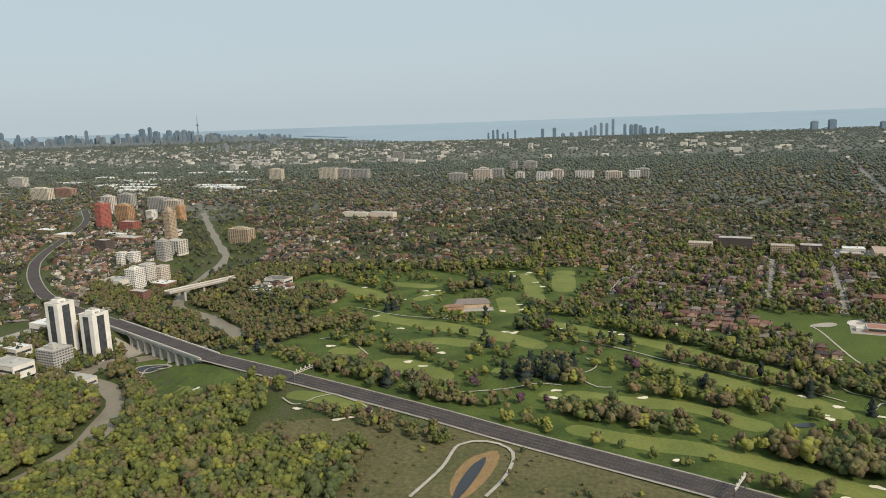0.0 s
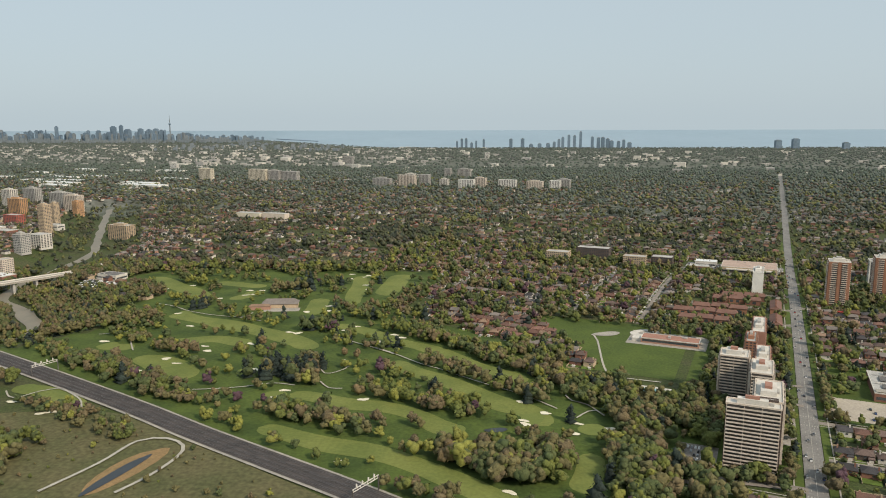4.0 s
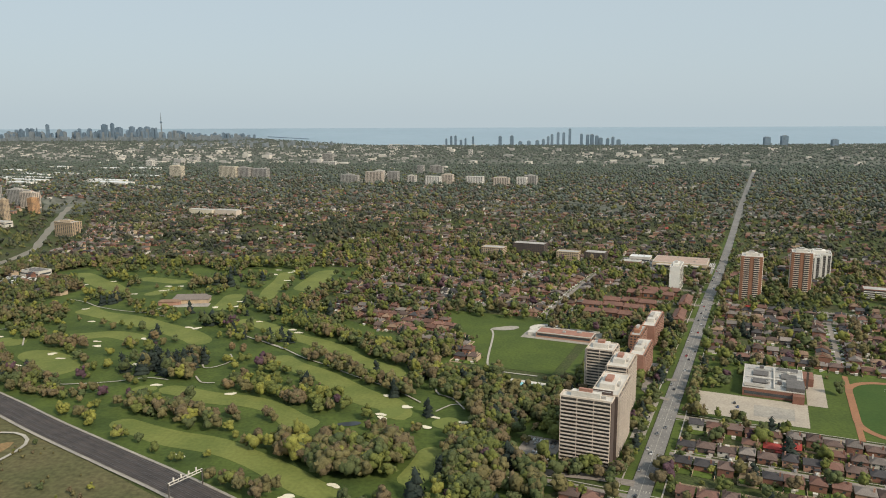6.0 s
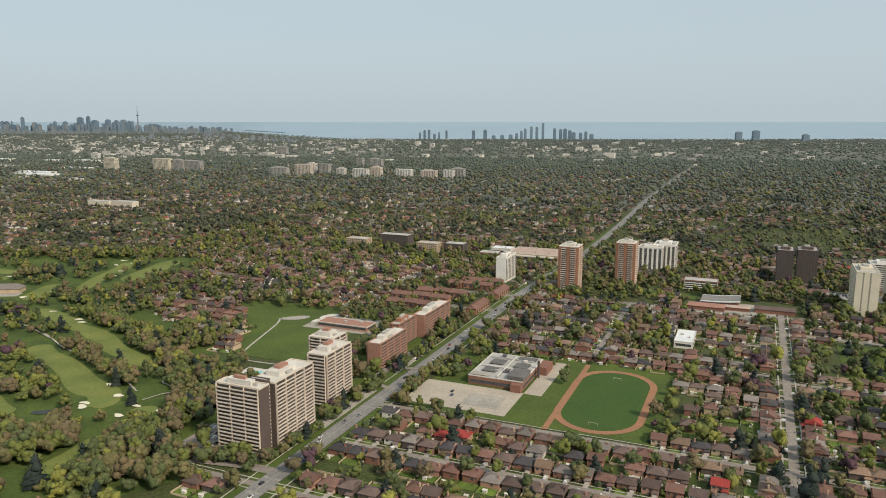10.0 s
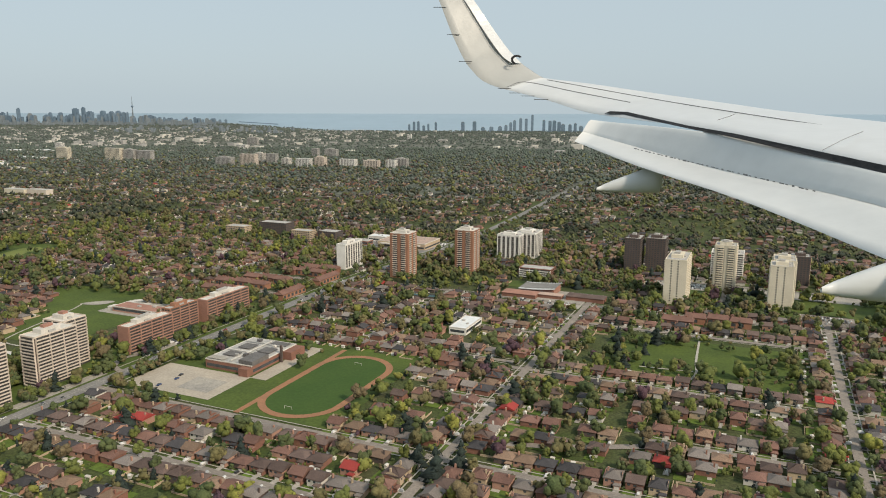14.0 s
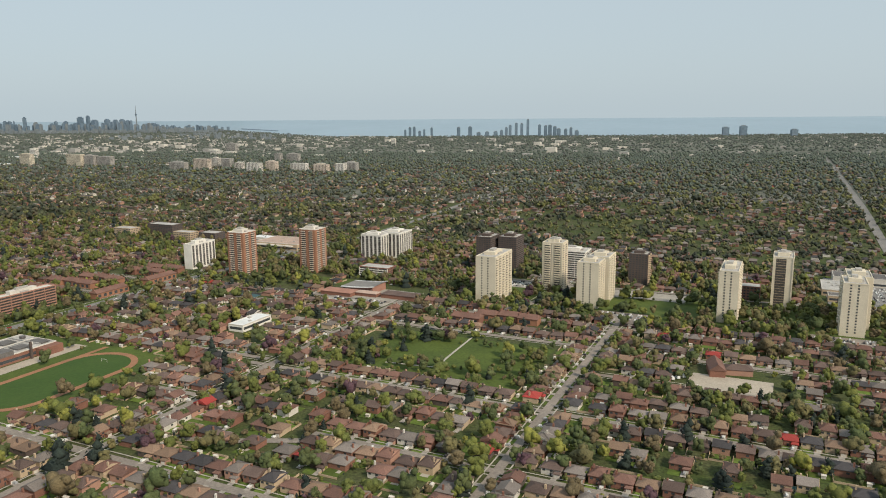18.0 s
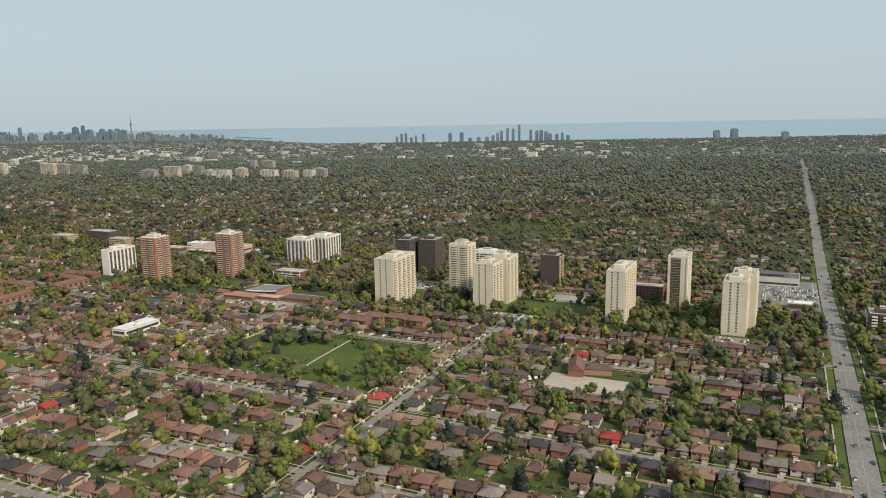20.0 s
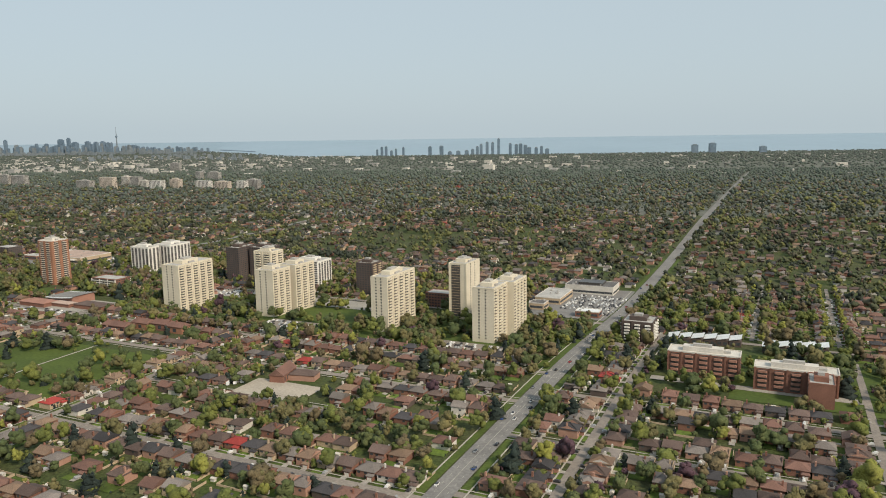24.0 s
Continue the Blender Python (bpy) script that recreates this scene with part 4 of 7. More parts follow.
for x, y, w, d, h, m in ((-440, 647, 8, 12, 25, M_REDTOWER), (-446, 695, 18, 9, 18, M_ORANGETOWER), (-407, 639, 18, 9, 9, M_REDTOWER), (-422, 705, 8, 8, 11, M_WHITE), (-404, 731, 7, 9, 15, M_ORANGETOWER), (-370, 648, 5, 6, 19.6, M_TANBRICK), (-331, 579, 7, 8, 26, M_TANBRICK),
                      (-450, 768, 24, 10, 17, M_CONC), (-422, 750, 20, 10, 16, M_BALCONY), (-510, 803, 20, 10, 18, M_CONC), (-509, 764, 14, 10, 20, M_PALE), (-294, 501, 8, 8, 13.5, M_CONC), (-297, 524, 13, 10, 10, M_PALE), (-315, 481, 5, 6, 9, M_WHITE), (-306, 481, 6, 7, 9, M_WHITE), (-267, 417, 8, 9, 12.7, M_WHITE),
                      (-272, 440, 7, 8, 11, M_PALE), (-266, 447, 7, 8, 11, M_BALCONY), (-253, 399, 12, 6, 5, M_BRICK), (-365, 535, 12, 8, 9, M_DARKBRICK), (-698, 904, 34, 10, 18, M_CREAM), (-690, 942, 32, 10, 14, M_PINK), (-896, 1107, 36, 12, 18, M_PALE), (-281, 608, 22, 10, 13, M_TANBRICK)):
    u, v = uv(x, y)
    tower(u - w / 2, v, u + w / 2, v + d, h, max(4, int(h / 1.15)), m, "mixed apartment tower of the town centre", "vvvv" if w > 12 else "wwww", far=True, group="town centre towers", penthouse=h > 12)
# Greyer wall materials in place of brick put the haze into these blocks.
for i, (x, y, w, h, m) in enumerate([(-457, 1147, 24, 20, M_CREAM), (-368, 1144, 32, 20, M_CREAM), (-341, 1143, 22, 18, M_CONC), (-314, 1141, 30, 17, M_CONC), (-148, 1065, 28, 13, M_CONC), (-111, 1064, 26, 18, M_BALCONY), (-116, 1119, 14, 16, M_PALE), (-92, 1106, 16, 16, M_CONC), (-58, 1073, 12, 12, M_PALE), (-22, 1042, 22, 14, M_WHITE),
                                     (-4, 1061, 16, 15, M_BALCONY), (34, 1069, 25, 12, M_WHITE), (73, 1048, 22, 12, M_BALCONY), (101, 1048, 14, 13, M_WHITE), (113, 1060, 18, 14, M_CONC), (-79, 1278, 11, 16, M_CONC), (-51, 1276, 23, 15, M_CONC), (-295, 1483, 16, 12, M_WHITE), (-385, 1757, 28, 18, M_CONC), (-83, 2195, 12, 17, M_WHITE), (-656, 1422, 17, 15, M_WHITE)]):
    u, v = uv(x, y)
    tower(u - w / 2, v, u + w / 2, v + 9, h, max(4, int(h / 1.3)), m, "distant apartment block rising from the tree canopy", "vvvv", far=True, group="distant blocks", penthouse=i % 2 == 0)

# ---- low buildings ----


def gable(b, x0, y0, x1, y1, z, rise, over=0.25, hip=0.0):
    """A pitched roof with its ridge along x, with thickness at the eaves."""
    x0, x1, y0, y1 = x0 - over, x1 + over, y0 - over, y1 + over
    m = (y0 + y1) / 2
    h = hip * (y1 - y0) / 2
    b.add([(x0, y0, z), (x1, y0, z), (x1, y1, z), (x0, y1, z), (x0, y0, z + 0.12), (x1, y0, z + 0.12), (x1, y1, z + 0.12), (x0, y1, z + 0.12), (x0 + h, m, z + rise), (x1 - h, m, z + rise)],
          [(3, 2, 1, 0), (0, 1, 5, 4), (1, 2, 6, 5), (2, 3, 7, 6), (3, 0, 4, 7), (4, 5, 9, 8), (6, 7, 8, 9), (5, 6, 9), (7, 4, 8)])
    return b


def hall(u, v, w, d, h, wall, roof, label, category, name="building", parts=(), windows=True):
    t = thing(name, grid_at(u, v), label, category)
    part("wall", Builder().box(0, 0, -2, w, d, h), wall, t)
    part("roof", Builder().box(0.2, 0.2, h, w - 0.2, d - 0.2, h + 0.1), roof, t)
    pb = Builder()
    for q in ((-0.05, -0.05, w + 0.05, 0.2), (-0.05, d - 0.2, w + 0.05, d + 0.05), (-0.05, 0.2, 0.2, d - 0.2), (w - 0.2, 0.2, w + 0.05, d - 0.2)):
        pb.box(q[0], q[1], h - 0.1, q[2], q[3], h + 0.25)
    part("parapet", pb, M_PALE, t)
    if windows:
        part("window_band", Builder().box(0.6, -0.04, 0.9, w - 0.6, 0.1, 1.9), M_GLASS, t)
        part("window_band", Builder().box(0.6, -0.04, 0.9, d - 0.6, 0.1, 1.9), M_GLASS, t, at=Matrix.Translation((w, 0, 0)) @ pose(0, 0, 0, 0, 0, 90))
    rng = random.Random(int(u * 7 + v))
    for i in range(min(4, max(2, int(w * d / 60)))):
        x, y = rng.uniform(0.1, 0.8) * w, rng.uniform(0.1, 0.8) * d
        part("roof_unit", Builder().box(x, y, h + 0.1, x + rng.uniform(0.5, 1.6), y + rng.uniform(0.5, 1.2), h + rng.uniform(0.4, 0.9)), M_CONC, t)
    for x0, y0, x1, y1, z0, z1, m, nm in parts:
        part(nm, Builder().box(x0, y0, z0, x1, y1, z1), m, t)
    return t


hall(117, 318, 19, 25, 3.1, M_BRICK, M_ROOFGREY, "flat-roofed red brick school with grey roof sections", "school", "school",
     ((13.5, 0.4, 19.06, 9, 3.0, 4.6, M_ROOFDARK, "upper_block"), (3, 5, 8, 9, 3.5, 3.7, M_ROOFDARK, "roof_section"), (3, 13, 8, 18, 3.5, 3.7, M_ROOFDARK, "roof_section"), (1, 10.2, 12, 10.6, 3.5, 3.72, M_PALE, "roof_strip"), (1, 19.7, 17, 20.1, 3.5, 3.72, M_CONC, "roof_strip"), (9.6, 1, 10.0, 23, 3.5, 3.76, M_PALE, "roof_strip"), (0.4, 0.4, 7, 3.4, 3.5, 3.62, M_LOT, "roof_section"), (11, 20.6, 17.6, 24, 3.5, 3.62, M_ROOFDARK, "roof_section"), (5, 21, 6.4, 22.6, 3.5, 4.3, M_STEEL, "roof_unit"), (10.8, 6, 12.2, 7.6, 3.5, 4.4, M_STEEL, "roof_unit"), (14, 18, 15, 19, 3.5, 4.2, M_PALE, "roof_unit"), (12, 12, 17, 17, 3.5, 3.7, M_ROOFDARK, "roof_section"), (19, 17, 22.5, 25, -0.5, 3.0, M_BRICK, "wing"), (20, 14, 20.7, 14.7, -0.5, 6.2, M_DARKBRICK, "chimney"), (15.5, -2.4, 19, 0, -0.5, 2.8, M_BRICK, "porch")))
hall(33, 356, 24, 8, 2.2, M_PINK, M_ROSE, "low community hall of pink brick with brown-pink roofs", "hall", "community_hall", ((-4, 1, 0, 5, -0.5, 1.6, M_PALE, "wing"), (2, 6, 12, 9, -0.5, 2.0, M_ROSE, "rear_wing")))
hall(54, 552, 34, 24, 4, M_TANBRICK, M_PINKROOF, "broad shopping plaza of tan brick with a pinkish roof", "shopping plaza", "shopping_plaza", ((3, -2.5, 31, 0, 2.6, 3.2, M_PALE, "canopy"),))
hall(36, 571, 14, 9, 3.4, M_PALE, M_METALROOF, "pale shop with a white flat roof beside the plaza", "shop", "shop")
hall(34, 553, 12, 7, 2.8, M_BRICK, M_ROOFGREY, "low brick shop row in the plaza car park", "shop", "shop")
hall(176.5, 386, 7, 17, 2.6, M_WHITE, M_METALROOF, "white flat-roofed church hall among houses", "hall", "church_hall")
hall(392, 586, 24, 14, 4.2, M_PALE, M_ROOFDARK, "pale shopping centre behind a car park", "shopping plaza", "shopping_plaza", ((6, 3, 18, 11, 4.2, 5.4, M_SHADOWBAY, "upper_floor"),))
hall(386, 556, 12, 22, 3.0, M_TANBRICK, M_ROOFGREY, "small flat-roofed shop in the car park", "shop", "shop")
hall(388, 541, 7, 7, 3.0, M_TANBRICK, M_ROOFDARK, "small flat-roofed shop in the car park", "shop", "shop")
hall(411, 534, 10, 6, 2.6, M_BRICK, M_METALROOF, "red and white shop at the corner", "shop", "shop")
hall(-292, 358, 15, 9, 3.2, M_PALE, M_ROOFDARK, "low grey-roofed hall beside a full car park", "hall", "hall")
hall(-402, 622, 28, 8, 6, M_CREAM, M_ROOFGREY, "long low cream care home among trees", "building", "care_home")
hall(-372, 624, 26, 8, 6.6, M_BALCONY, M_ROOFGREY, "long low pale wing of the care home", "building", "care_home")
school = thing("school", grid_at(181, 459), "low brick school with a curving white-edged grey roof", "school")
part("wall", Builder().box(0, 0, -0.5, 17, 12, 2.5), M_ROSE, school)
part("window_band", Builder().box(0.6, -0.05, 0.7, 16.4, 0.05, 1.7), M_GLASS, school)
ROOF_SWEEP = [(17.6 * k / 12, 2.5 + 1.1 * (k / 12) ** 2) for k in range(13)]
for nm, y0, y1, m in (("roof_edge", -0.7, 0.1, M_METALROOF), ("roof", 0.1, 11.9, M_ASPHALT), ("roof_edge", 11.9, 12.7, M_METALROOF)):
    sweep = Builder().strip([(x, y0, z + 0.05) for x, z in ROOF_SWEEP], [(x, y1, z + 0.05) for x, z in ROOF_SWEEP])
    sweep.strip([(x, y0, z - 0.35) for x, z in ROOF_SWEEP], [(x, y0, z + 0.05) for x, z in ROOF_SWEEP])
    sweep.strip([(x, y1, z - 0.35) for x, z in ROOF_SWEEP], [(x, y1, z + 0.05) for x, z in ROOF_SWEEP])
    part(nm, sweep, m, school)
part("end_wall", Builder().box(16.6, 0.2, 2.4, 17.0, 11.8, 3.5), M_ROSE, school)
for x0, y0, x1, y1, h, m in ((-5, -10, 11, -2.5, 2.0, M_ROOFDARK), (24, -5, 41, 2.0, 2.0, M_ROOFDARK), (11, -6, 22, -1.5, 1.8, M_PINKROOF)):
    part("wing", Builder().box(x0, y0, -0.5, x1, y1, h), M_BRICK, school)
    part("wing_roof", gable(Builder(), x0, y0, x1, y1, h, 0.7, 0.3, 0.8), M_ROSE if m is M_ROOFDARK and x0 < 0 else ROOF_MATS[0] if x0 > 20 else m, school)
townhouse_rows = []
for u, v, w in ((44, 398, 24), (40, 412, 30), (48, 424, 26), (56, 445, 24), (60, 455, 22), (84, 400, 6), (84, 430, 6), (250, 431, 12), (258, 438, 26)):
    if w > 12:
        n = round(w / 9)
        townhouse_rows.extend((u + k * w / n, v + (0, 1.6, 0.6, 2.0)[k % 4], w / n - 0.6) for k in range(n))
    else:
        townhouse_rows.append((u, v, w))
for i, (u, v, m) in enumerate([(-322, 205, M_PALE), (-306, 190, M_WHITE), (-340, 235, M_PALE), (-285, 200, M_PALE), (-375, 345, M_BRICK), (-390, 320, M_PALE), (-560, 470, M_PALE), (-530, 455, M_BRICK), (-600, 450, M_TANBRICK), (-520, 500, M_PALE), (-650, 470, M_BRICK)]):
    hall(u, v, 14 + 3 * (i % 4), 8 + 2 * (i % 3), 3.2 + 0.6 * (i % 3), m, M_ROOFGREY if i % 2 else M_METALROOF, "flat-roofed commercial building in the town", "commercial building", "commercial_building")
for i in range(16):
    rng = random.Random(40 + i)
    x, y = rng.uniform(-880, -520), rng.uniform(1000, 1400)
    u, v = uv(x, y)
    hall(u, v, rng.uniform(30, 90), rng.uniform(12, 28), rng.uniform(3, 5), M_WHITE, M_METALROOF, "large white-roofed warehouse in the industrial district", "warehouse", "warehouse", (), False)


for u, v, w in townhouse_rows:
    W, D = (w, 5) if w > 6.5 else (18, 5)
    t = thing("townhouse_row", grid_at(u, v) if w > 6.5 else grid_at(u + 5, v, 90), "row of brown brick townhouses under one pitched roof", "townhouse row", "townhouse rows")
    part("wall", Builder().box(0, 0, -0.3, W, D, 2.6), M_ORANGE if (u * 3 + v) % 2 < 1 else M_BRICK, t)
    part("roof", gable(Builder(), 0, 0, W, D, 2.6, 1.5, 0.3, 0.3), ROOF_MATS[1], t)
    for i in range(int(W / 3)):
        part("window", Builder().box(i * 3 + 0.6, -0.05, 0.7, i * 3 + 2.2, 0.05, 2.0), M_GLASS, t)
        part("chimney", Builder().box(i * 3 + 0.1, D / 2 - 0.3, 2.6, i * 3 + 0.6, D / 2 + 0.3, 4.5), M_BRICK, t)


church = thing("church", grid_at(351, 412, 12) @ Matrix.Scale(0.78, 4), "red brick church with a steep brown roof", "church")
nave = pose(0, 0, 0, 0, 0, 90)
part("wall", Builder().box(-6, -3, 0, 6, 3, 3), M_BRICK, church, at=nave)
part("gable_wall", Builder().add([(-6, -3, 3), (-6, 3, 3), (-6, 0, 5.2)], [(0, 1, 2)]).add([(6, -3, 3), (6, 3, 3), (6, 0, 5.2)], [(0, 1, 2)]), M_BRICK, church, at=nave)
part("roof", gable(Builder(), -6, -3, 6, 3, 3, 2.6, 0.3), ROOF_MATS[1], church, at=nave)
part("annex", Builder().box(3, -2, 0, 14, 4, 2.4), M_PINK, church)
part("annex_roof", gable(Builder(), 3.3, -2, 14, 4, 2.4, 1.6, 0.3, 1.0), ROOF_MATS[0], church)
part("window_strip", windows_row(12, 5, 0.8, 1.6, frac=0.35), M_GLASS, church, at=nave @ Matrix.Translation((-6, -3, 0)))
club = thing("clubhouse", pose(-55, 368, 0, 0, 0, 12) @ Matrix.Scale(0.75, 4), "golf clubhouse with a long grey roof and terrace", "clubhouse")
part("wall", Builder().box(0, 0, 0, 24, 9, 3), M_TANBRICK, club)
part("roof", gable(Builder(), 0, 0, 24, 9, 3, 3, 0.6, 0.6), ROOF_MATS[3], club)
part("wing", Builder().box(-8, -4, 0, 6, 0, 2.6), M_PINK, club)
part("wing_roof", gable(Builder(), -8, -4, 6, 0, 2.6, 1.4, 0.4, 1.0), ROOF_MATS[4], club)
part("terrace", Builder().box(2, -9, 0, 26, 0, 0.35), M_LOT, club)
for u0, n in ((453, 6), (485, 5)):
    for i in range(n):
        s = thing("sawtooth_house", grid_at(u0 + i * 4.2, 503 + (i * 0.9 if u0 < 460 else i * 1.4)), "townhouse with a slanting bright white roof", "townhouse", "white-roofed townhouses")
        part("wall", Builder().box(0, 0, 0, 4.0, 6, 2.2), M_DARKBRICK, s)
        part("roof", Builder().add([(-0.1, -0.3, 2.2), (4.1, -0.3, 3.1), (4.1, 6.3, 3.1), (-0.1, 6.3, 2.2), (-0.1, -0.3, 2.35), (4.1, -0.3, 3.25), (4.1, 6.3, 3.25), (-0.1, 6.3, 2.35)], [(3, 2, 1, 0), (4, 5, 6, 7), (0, 1, 5, 4), (1, 2, 6, 5), (2, 3, 7, 6), (3, 0, 4, 7)]), M_METALROOF, s)
        part("window_strip", windows_row(4, 2, 0.6, 1.0), M_GLASS, s)

# ---- houses ----
KEEP_OUT = [  # across0, along0, across1, along1: nothing grows or is built here but what is placed by hand
    (56, 236, 92, 392), (102, 291.5, 180, 352), (30, 340, 62, 374), (174, 438, 226, 480), (240, 460, 426, 530), (28, 538, 92, 590), (384, 528, 426, 602), (436, 494, 452, 512), (452, 498, 512, 520), (456, 444, 540, 498),
    (343, 394, 372, 420), (110, 452, 160, 505), (212, 536, 250, 568), (135, 542, 172, 578), (166, 488, 190, 505), (336, 520, 366, 540), (295, 537, 311, 554), (40, 395, 92, 462), (72, 465, 84, 490), (-68, 538, 28, 568), (-22, 310, 56, 385), (236, 372, 300, 415), (248, 429, 286, 445), (175, 384, 186, 405), (136, 428, 154, 438), (376, 458, 426, 475), (298, 456, 324, 476)]
NO_TREES = [(104, 293, 158, 318), (117, 316, 146, 345), (147, 294, 179, 351), (30, 345, 62, 366), (28, 538, 92, 590), (384, 528, 426, 602), (180, 440, 224, 464), (344, 397, 366, 408), (60, 240, 71, 258), (12, 306, 62, 345), (-14, 345, 30, 376), (37, 288, 56, 305), (250, 382, 284, 404), (225, 506, 330, 521), (378, 461, 412, 471), (300, 458, 322, 474), (136, 429, 153, 437), (-296, 338, -258, 370), (148, 468, 180, 486), (360, 395, 371, 408), (240, 490, 262, 506), (300, 476, 340, 500)]
BUILT = [(72, 245, 88, 271), (78, 280, 85, 297), (68, 296, 78, 307), (79, 316, 85, 344), (73, 344, 82, 386), (74, 468, 81, 488), (109, 461, 122, 475), (134, 489, 147, 503), (137, 545, 161, 576), (169, 492, 188, 503), (214, 541, 238, 564), (263, 505, 277, 519), (245, 466, 256, 489), (288, 475, 301, 506),
         (345, 474, 354, 499), (388, 473, 400, 504), (363, 506, 375, 527), (297, 539, 309, 552), (259, 538, 278, 554), (343, 525, 361, 535), (437, 496, 450, 509), (452, 502, 508, 518), (458, 462, 481, 471), (483, 446, 507, 465), (346, 408, 366, 420), (32, 346, 60, 370), (44, 398, 68, 403), (40, 412, 70, 417), (48, 424, 74, 429), (56, 445, 80, 450), (60, 455, 82, 460), (84, 400, 90, 418), (84, 430, 90, 448), (176, 446, 224, 478), (176, 385, 184, 404), (250, 431, 264, 437), (258, 438, 284, 444)]


def in_rects(u, v, rects, pad=0.0):
    hit = np.zeros(np.shape(u), bool)
    for a, b, c, d in rects:
        hit |= (u > a - pad) & (u < c + pad) & (v > b - pad) & (v < d + pad)
    return hit


def on_road(u, v, pad):
    hit = np.zeros(np.shape(u), bool)
    for kind, at, lo, hi, w in roads:
        p, q = (u, v) if kind == "v" else (v, u)
        hit |= (np.abs(p - at) < w / 2 + pad) & (q > lo - pad) & (q < hi + pad)
    return hit


taken = {}


def claim(u, v, r):
    """Whether a place is free within r; if so it is taken."""
    cu, cv = int(u // 8), int(v // 8)
    for i in (-1, 0, 1):
        for j in (-1, 0, 1):
            for a, b, s in taken.get((cu + i, cv + j), ()):
                if abs(a - u) < r + s and abs(b - v) < r + s:
                    return False
    taken.setdefault((cu, cv), []).append((u, v, r))
    return True


house_spots = []  # across, along, turn
rng = random.Random(5)
for v in np.arange(317, 374, 7.6):  # the close between the golf course and the park
    for u in np.arange(-60, 30, 5.3):
        x, y = xy(u, v)
        if u < 26 - (v - 312) * 0.75 and not inside(*xy(u - 3, v - 2), GOLF) and not inside(x, y, GOLF) and claim(u, v, 2.3):
            house_spots.append((u + rng.uniform(-0.4, 0.4), v, 180 * (round(v) % 2)))
for kind, at, lo, hi, w in roads:
    if w > 6.5:
        continue
    for s in (-1, 1):
        t = lo + 4
        while t < min(hi, 620) - 3:
            off = s * (w / 2 + 4.3 + rng.uniform(-0.2, 0.4))
            u, v = (at + off, t) if kind == "v" else (t, at + off)
            x, y = xy(u, v)
            step = rng.uniform(5.0, 5.7)
            if -170 < u < 640 and 225 < v < 620 and not in_rects(u, v, KEEP_OUT, 1.5) and not on_road(u, v, 2.4) and not inside(x, y, GOLF) and claim(u, v, 2.3):
                house_spots.append((u, v, {("u", -1): 180, ("u", 1): 0, ("v", -1): 90, ("v", 1): -90}[(kind, s)]))
            t += step
# lots between the mapped streets and beyond them
for v in np.arange(232, 620, 11.0):
    for u in np.arange(-170, 640, 5.2):
        uu, vv = u + rng.uniform(-0.7, 0.7), v + rng.uniform(-1.2, 1.2)
        x, y = xy(uu, vv)
        if in_rects(uu, vv, KEEP_OUT, 2) or on_road(uu, vv, 2.6) or inside(x, y, GOLF) or seg_dist(x, y, RAIL) < 16 or (x < -120 and y < 480) or (y < 300 and x < 140 and uu < 60) or height(x, y) + hollow(x, y) < -1:
            continue
        if rng.random() < 0.68 and claim(uu, vv, 2.1):
            house_spots.append((uu, vv, 0 if rng.random() < 0.5 else 180))


def house_shape(kind):
    """The pieces of one house: name, Builder, material key."""
    W, D, H = ((4.0, 4.3, 1.9), (4.6, 4.0, 1.5), (3.9, 4.8, 2.1), (4.7, 4.4, 1.6))[kind]
    w, d = W / 2, D / 2
    wall = Builder().box(-w, -d, -0.3, w, d, H)
    out = [("wall", wall, "wall"), ("roof", gable(Builder(), -w, -d, w, d, H, (1.15, 0.95, 1.3, 1.0)[kind], 0.22, (0.0, 1.0, 0.9, 0.8)[kind]), "roof")]
    if kind in (0, 2):
        out[0][1].add([(-w, -d, H), (-w, d, H), (-w, 0, H + 1.0)], [(0, 1, 2)]).add([(w, -d, H), (w, d, H), (w, 0, H + 1.0)], [(0, 1, 2)])
    out.append(("garage", Builder().box(w - 1.5, -d - 1.0, -0.3, w, -d, 1.1), "wall"))
    gable(out[1][1], w - 1.6, -d - 1.1, w + 0.1, -d + 0.1, 1.1, 0.45, 0.08, 0.6)
    out.append(("garage_door", Builder().box(w - 1.3, -d - 1.05, -0.2, w - 0.2, -d - 0.99, 0.85), "trim"))
    out.append(("door", Builder().box(-0.2, -d - 0.05, 0, 0.2, -d + 0.02, 0.8), "dark"))
    for x in ([-w + 0.9] if kind == 1 else [-w + 0.7, 0.1]):
        out.append(("window", Builder().box(x - 0.35, -d - 0.04, H * 0.6, x + 0.35, -d + 0.02, H * 0.6 + 0.5), "glass"))
    out.append(("window", Builder().box(-0.9, d - 0.02, H * 0.5, -0.2, d + 0.04, H * 0.5 + 0.5), "glass"))
    out.append(("chimney", Builder().box(-w + 0.4, 0.2, H, -w + 0.8, 0.6, H + 1.5), "wall"))
    return out


SHAPES = [house_shape(k) for k in range(4)]
HOUSE_WORDS = ["brown", "red-brown", "dark grey", "pale grey", "tan", "bright red"]
WALL_WORDS = ["red brick", "pink brick", "tan brick", "dark brick", "pale stucco"]
made = {}


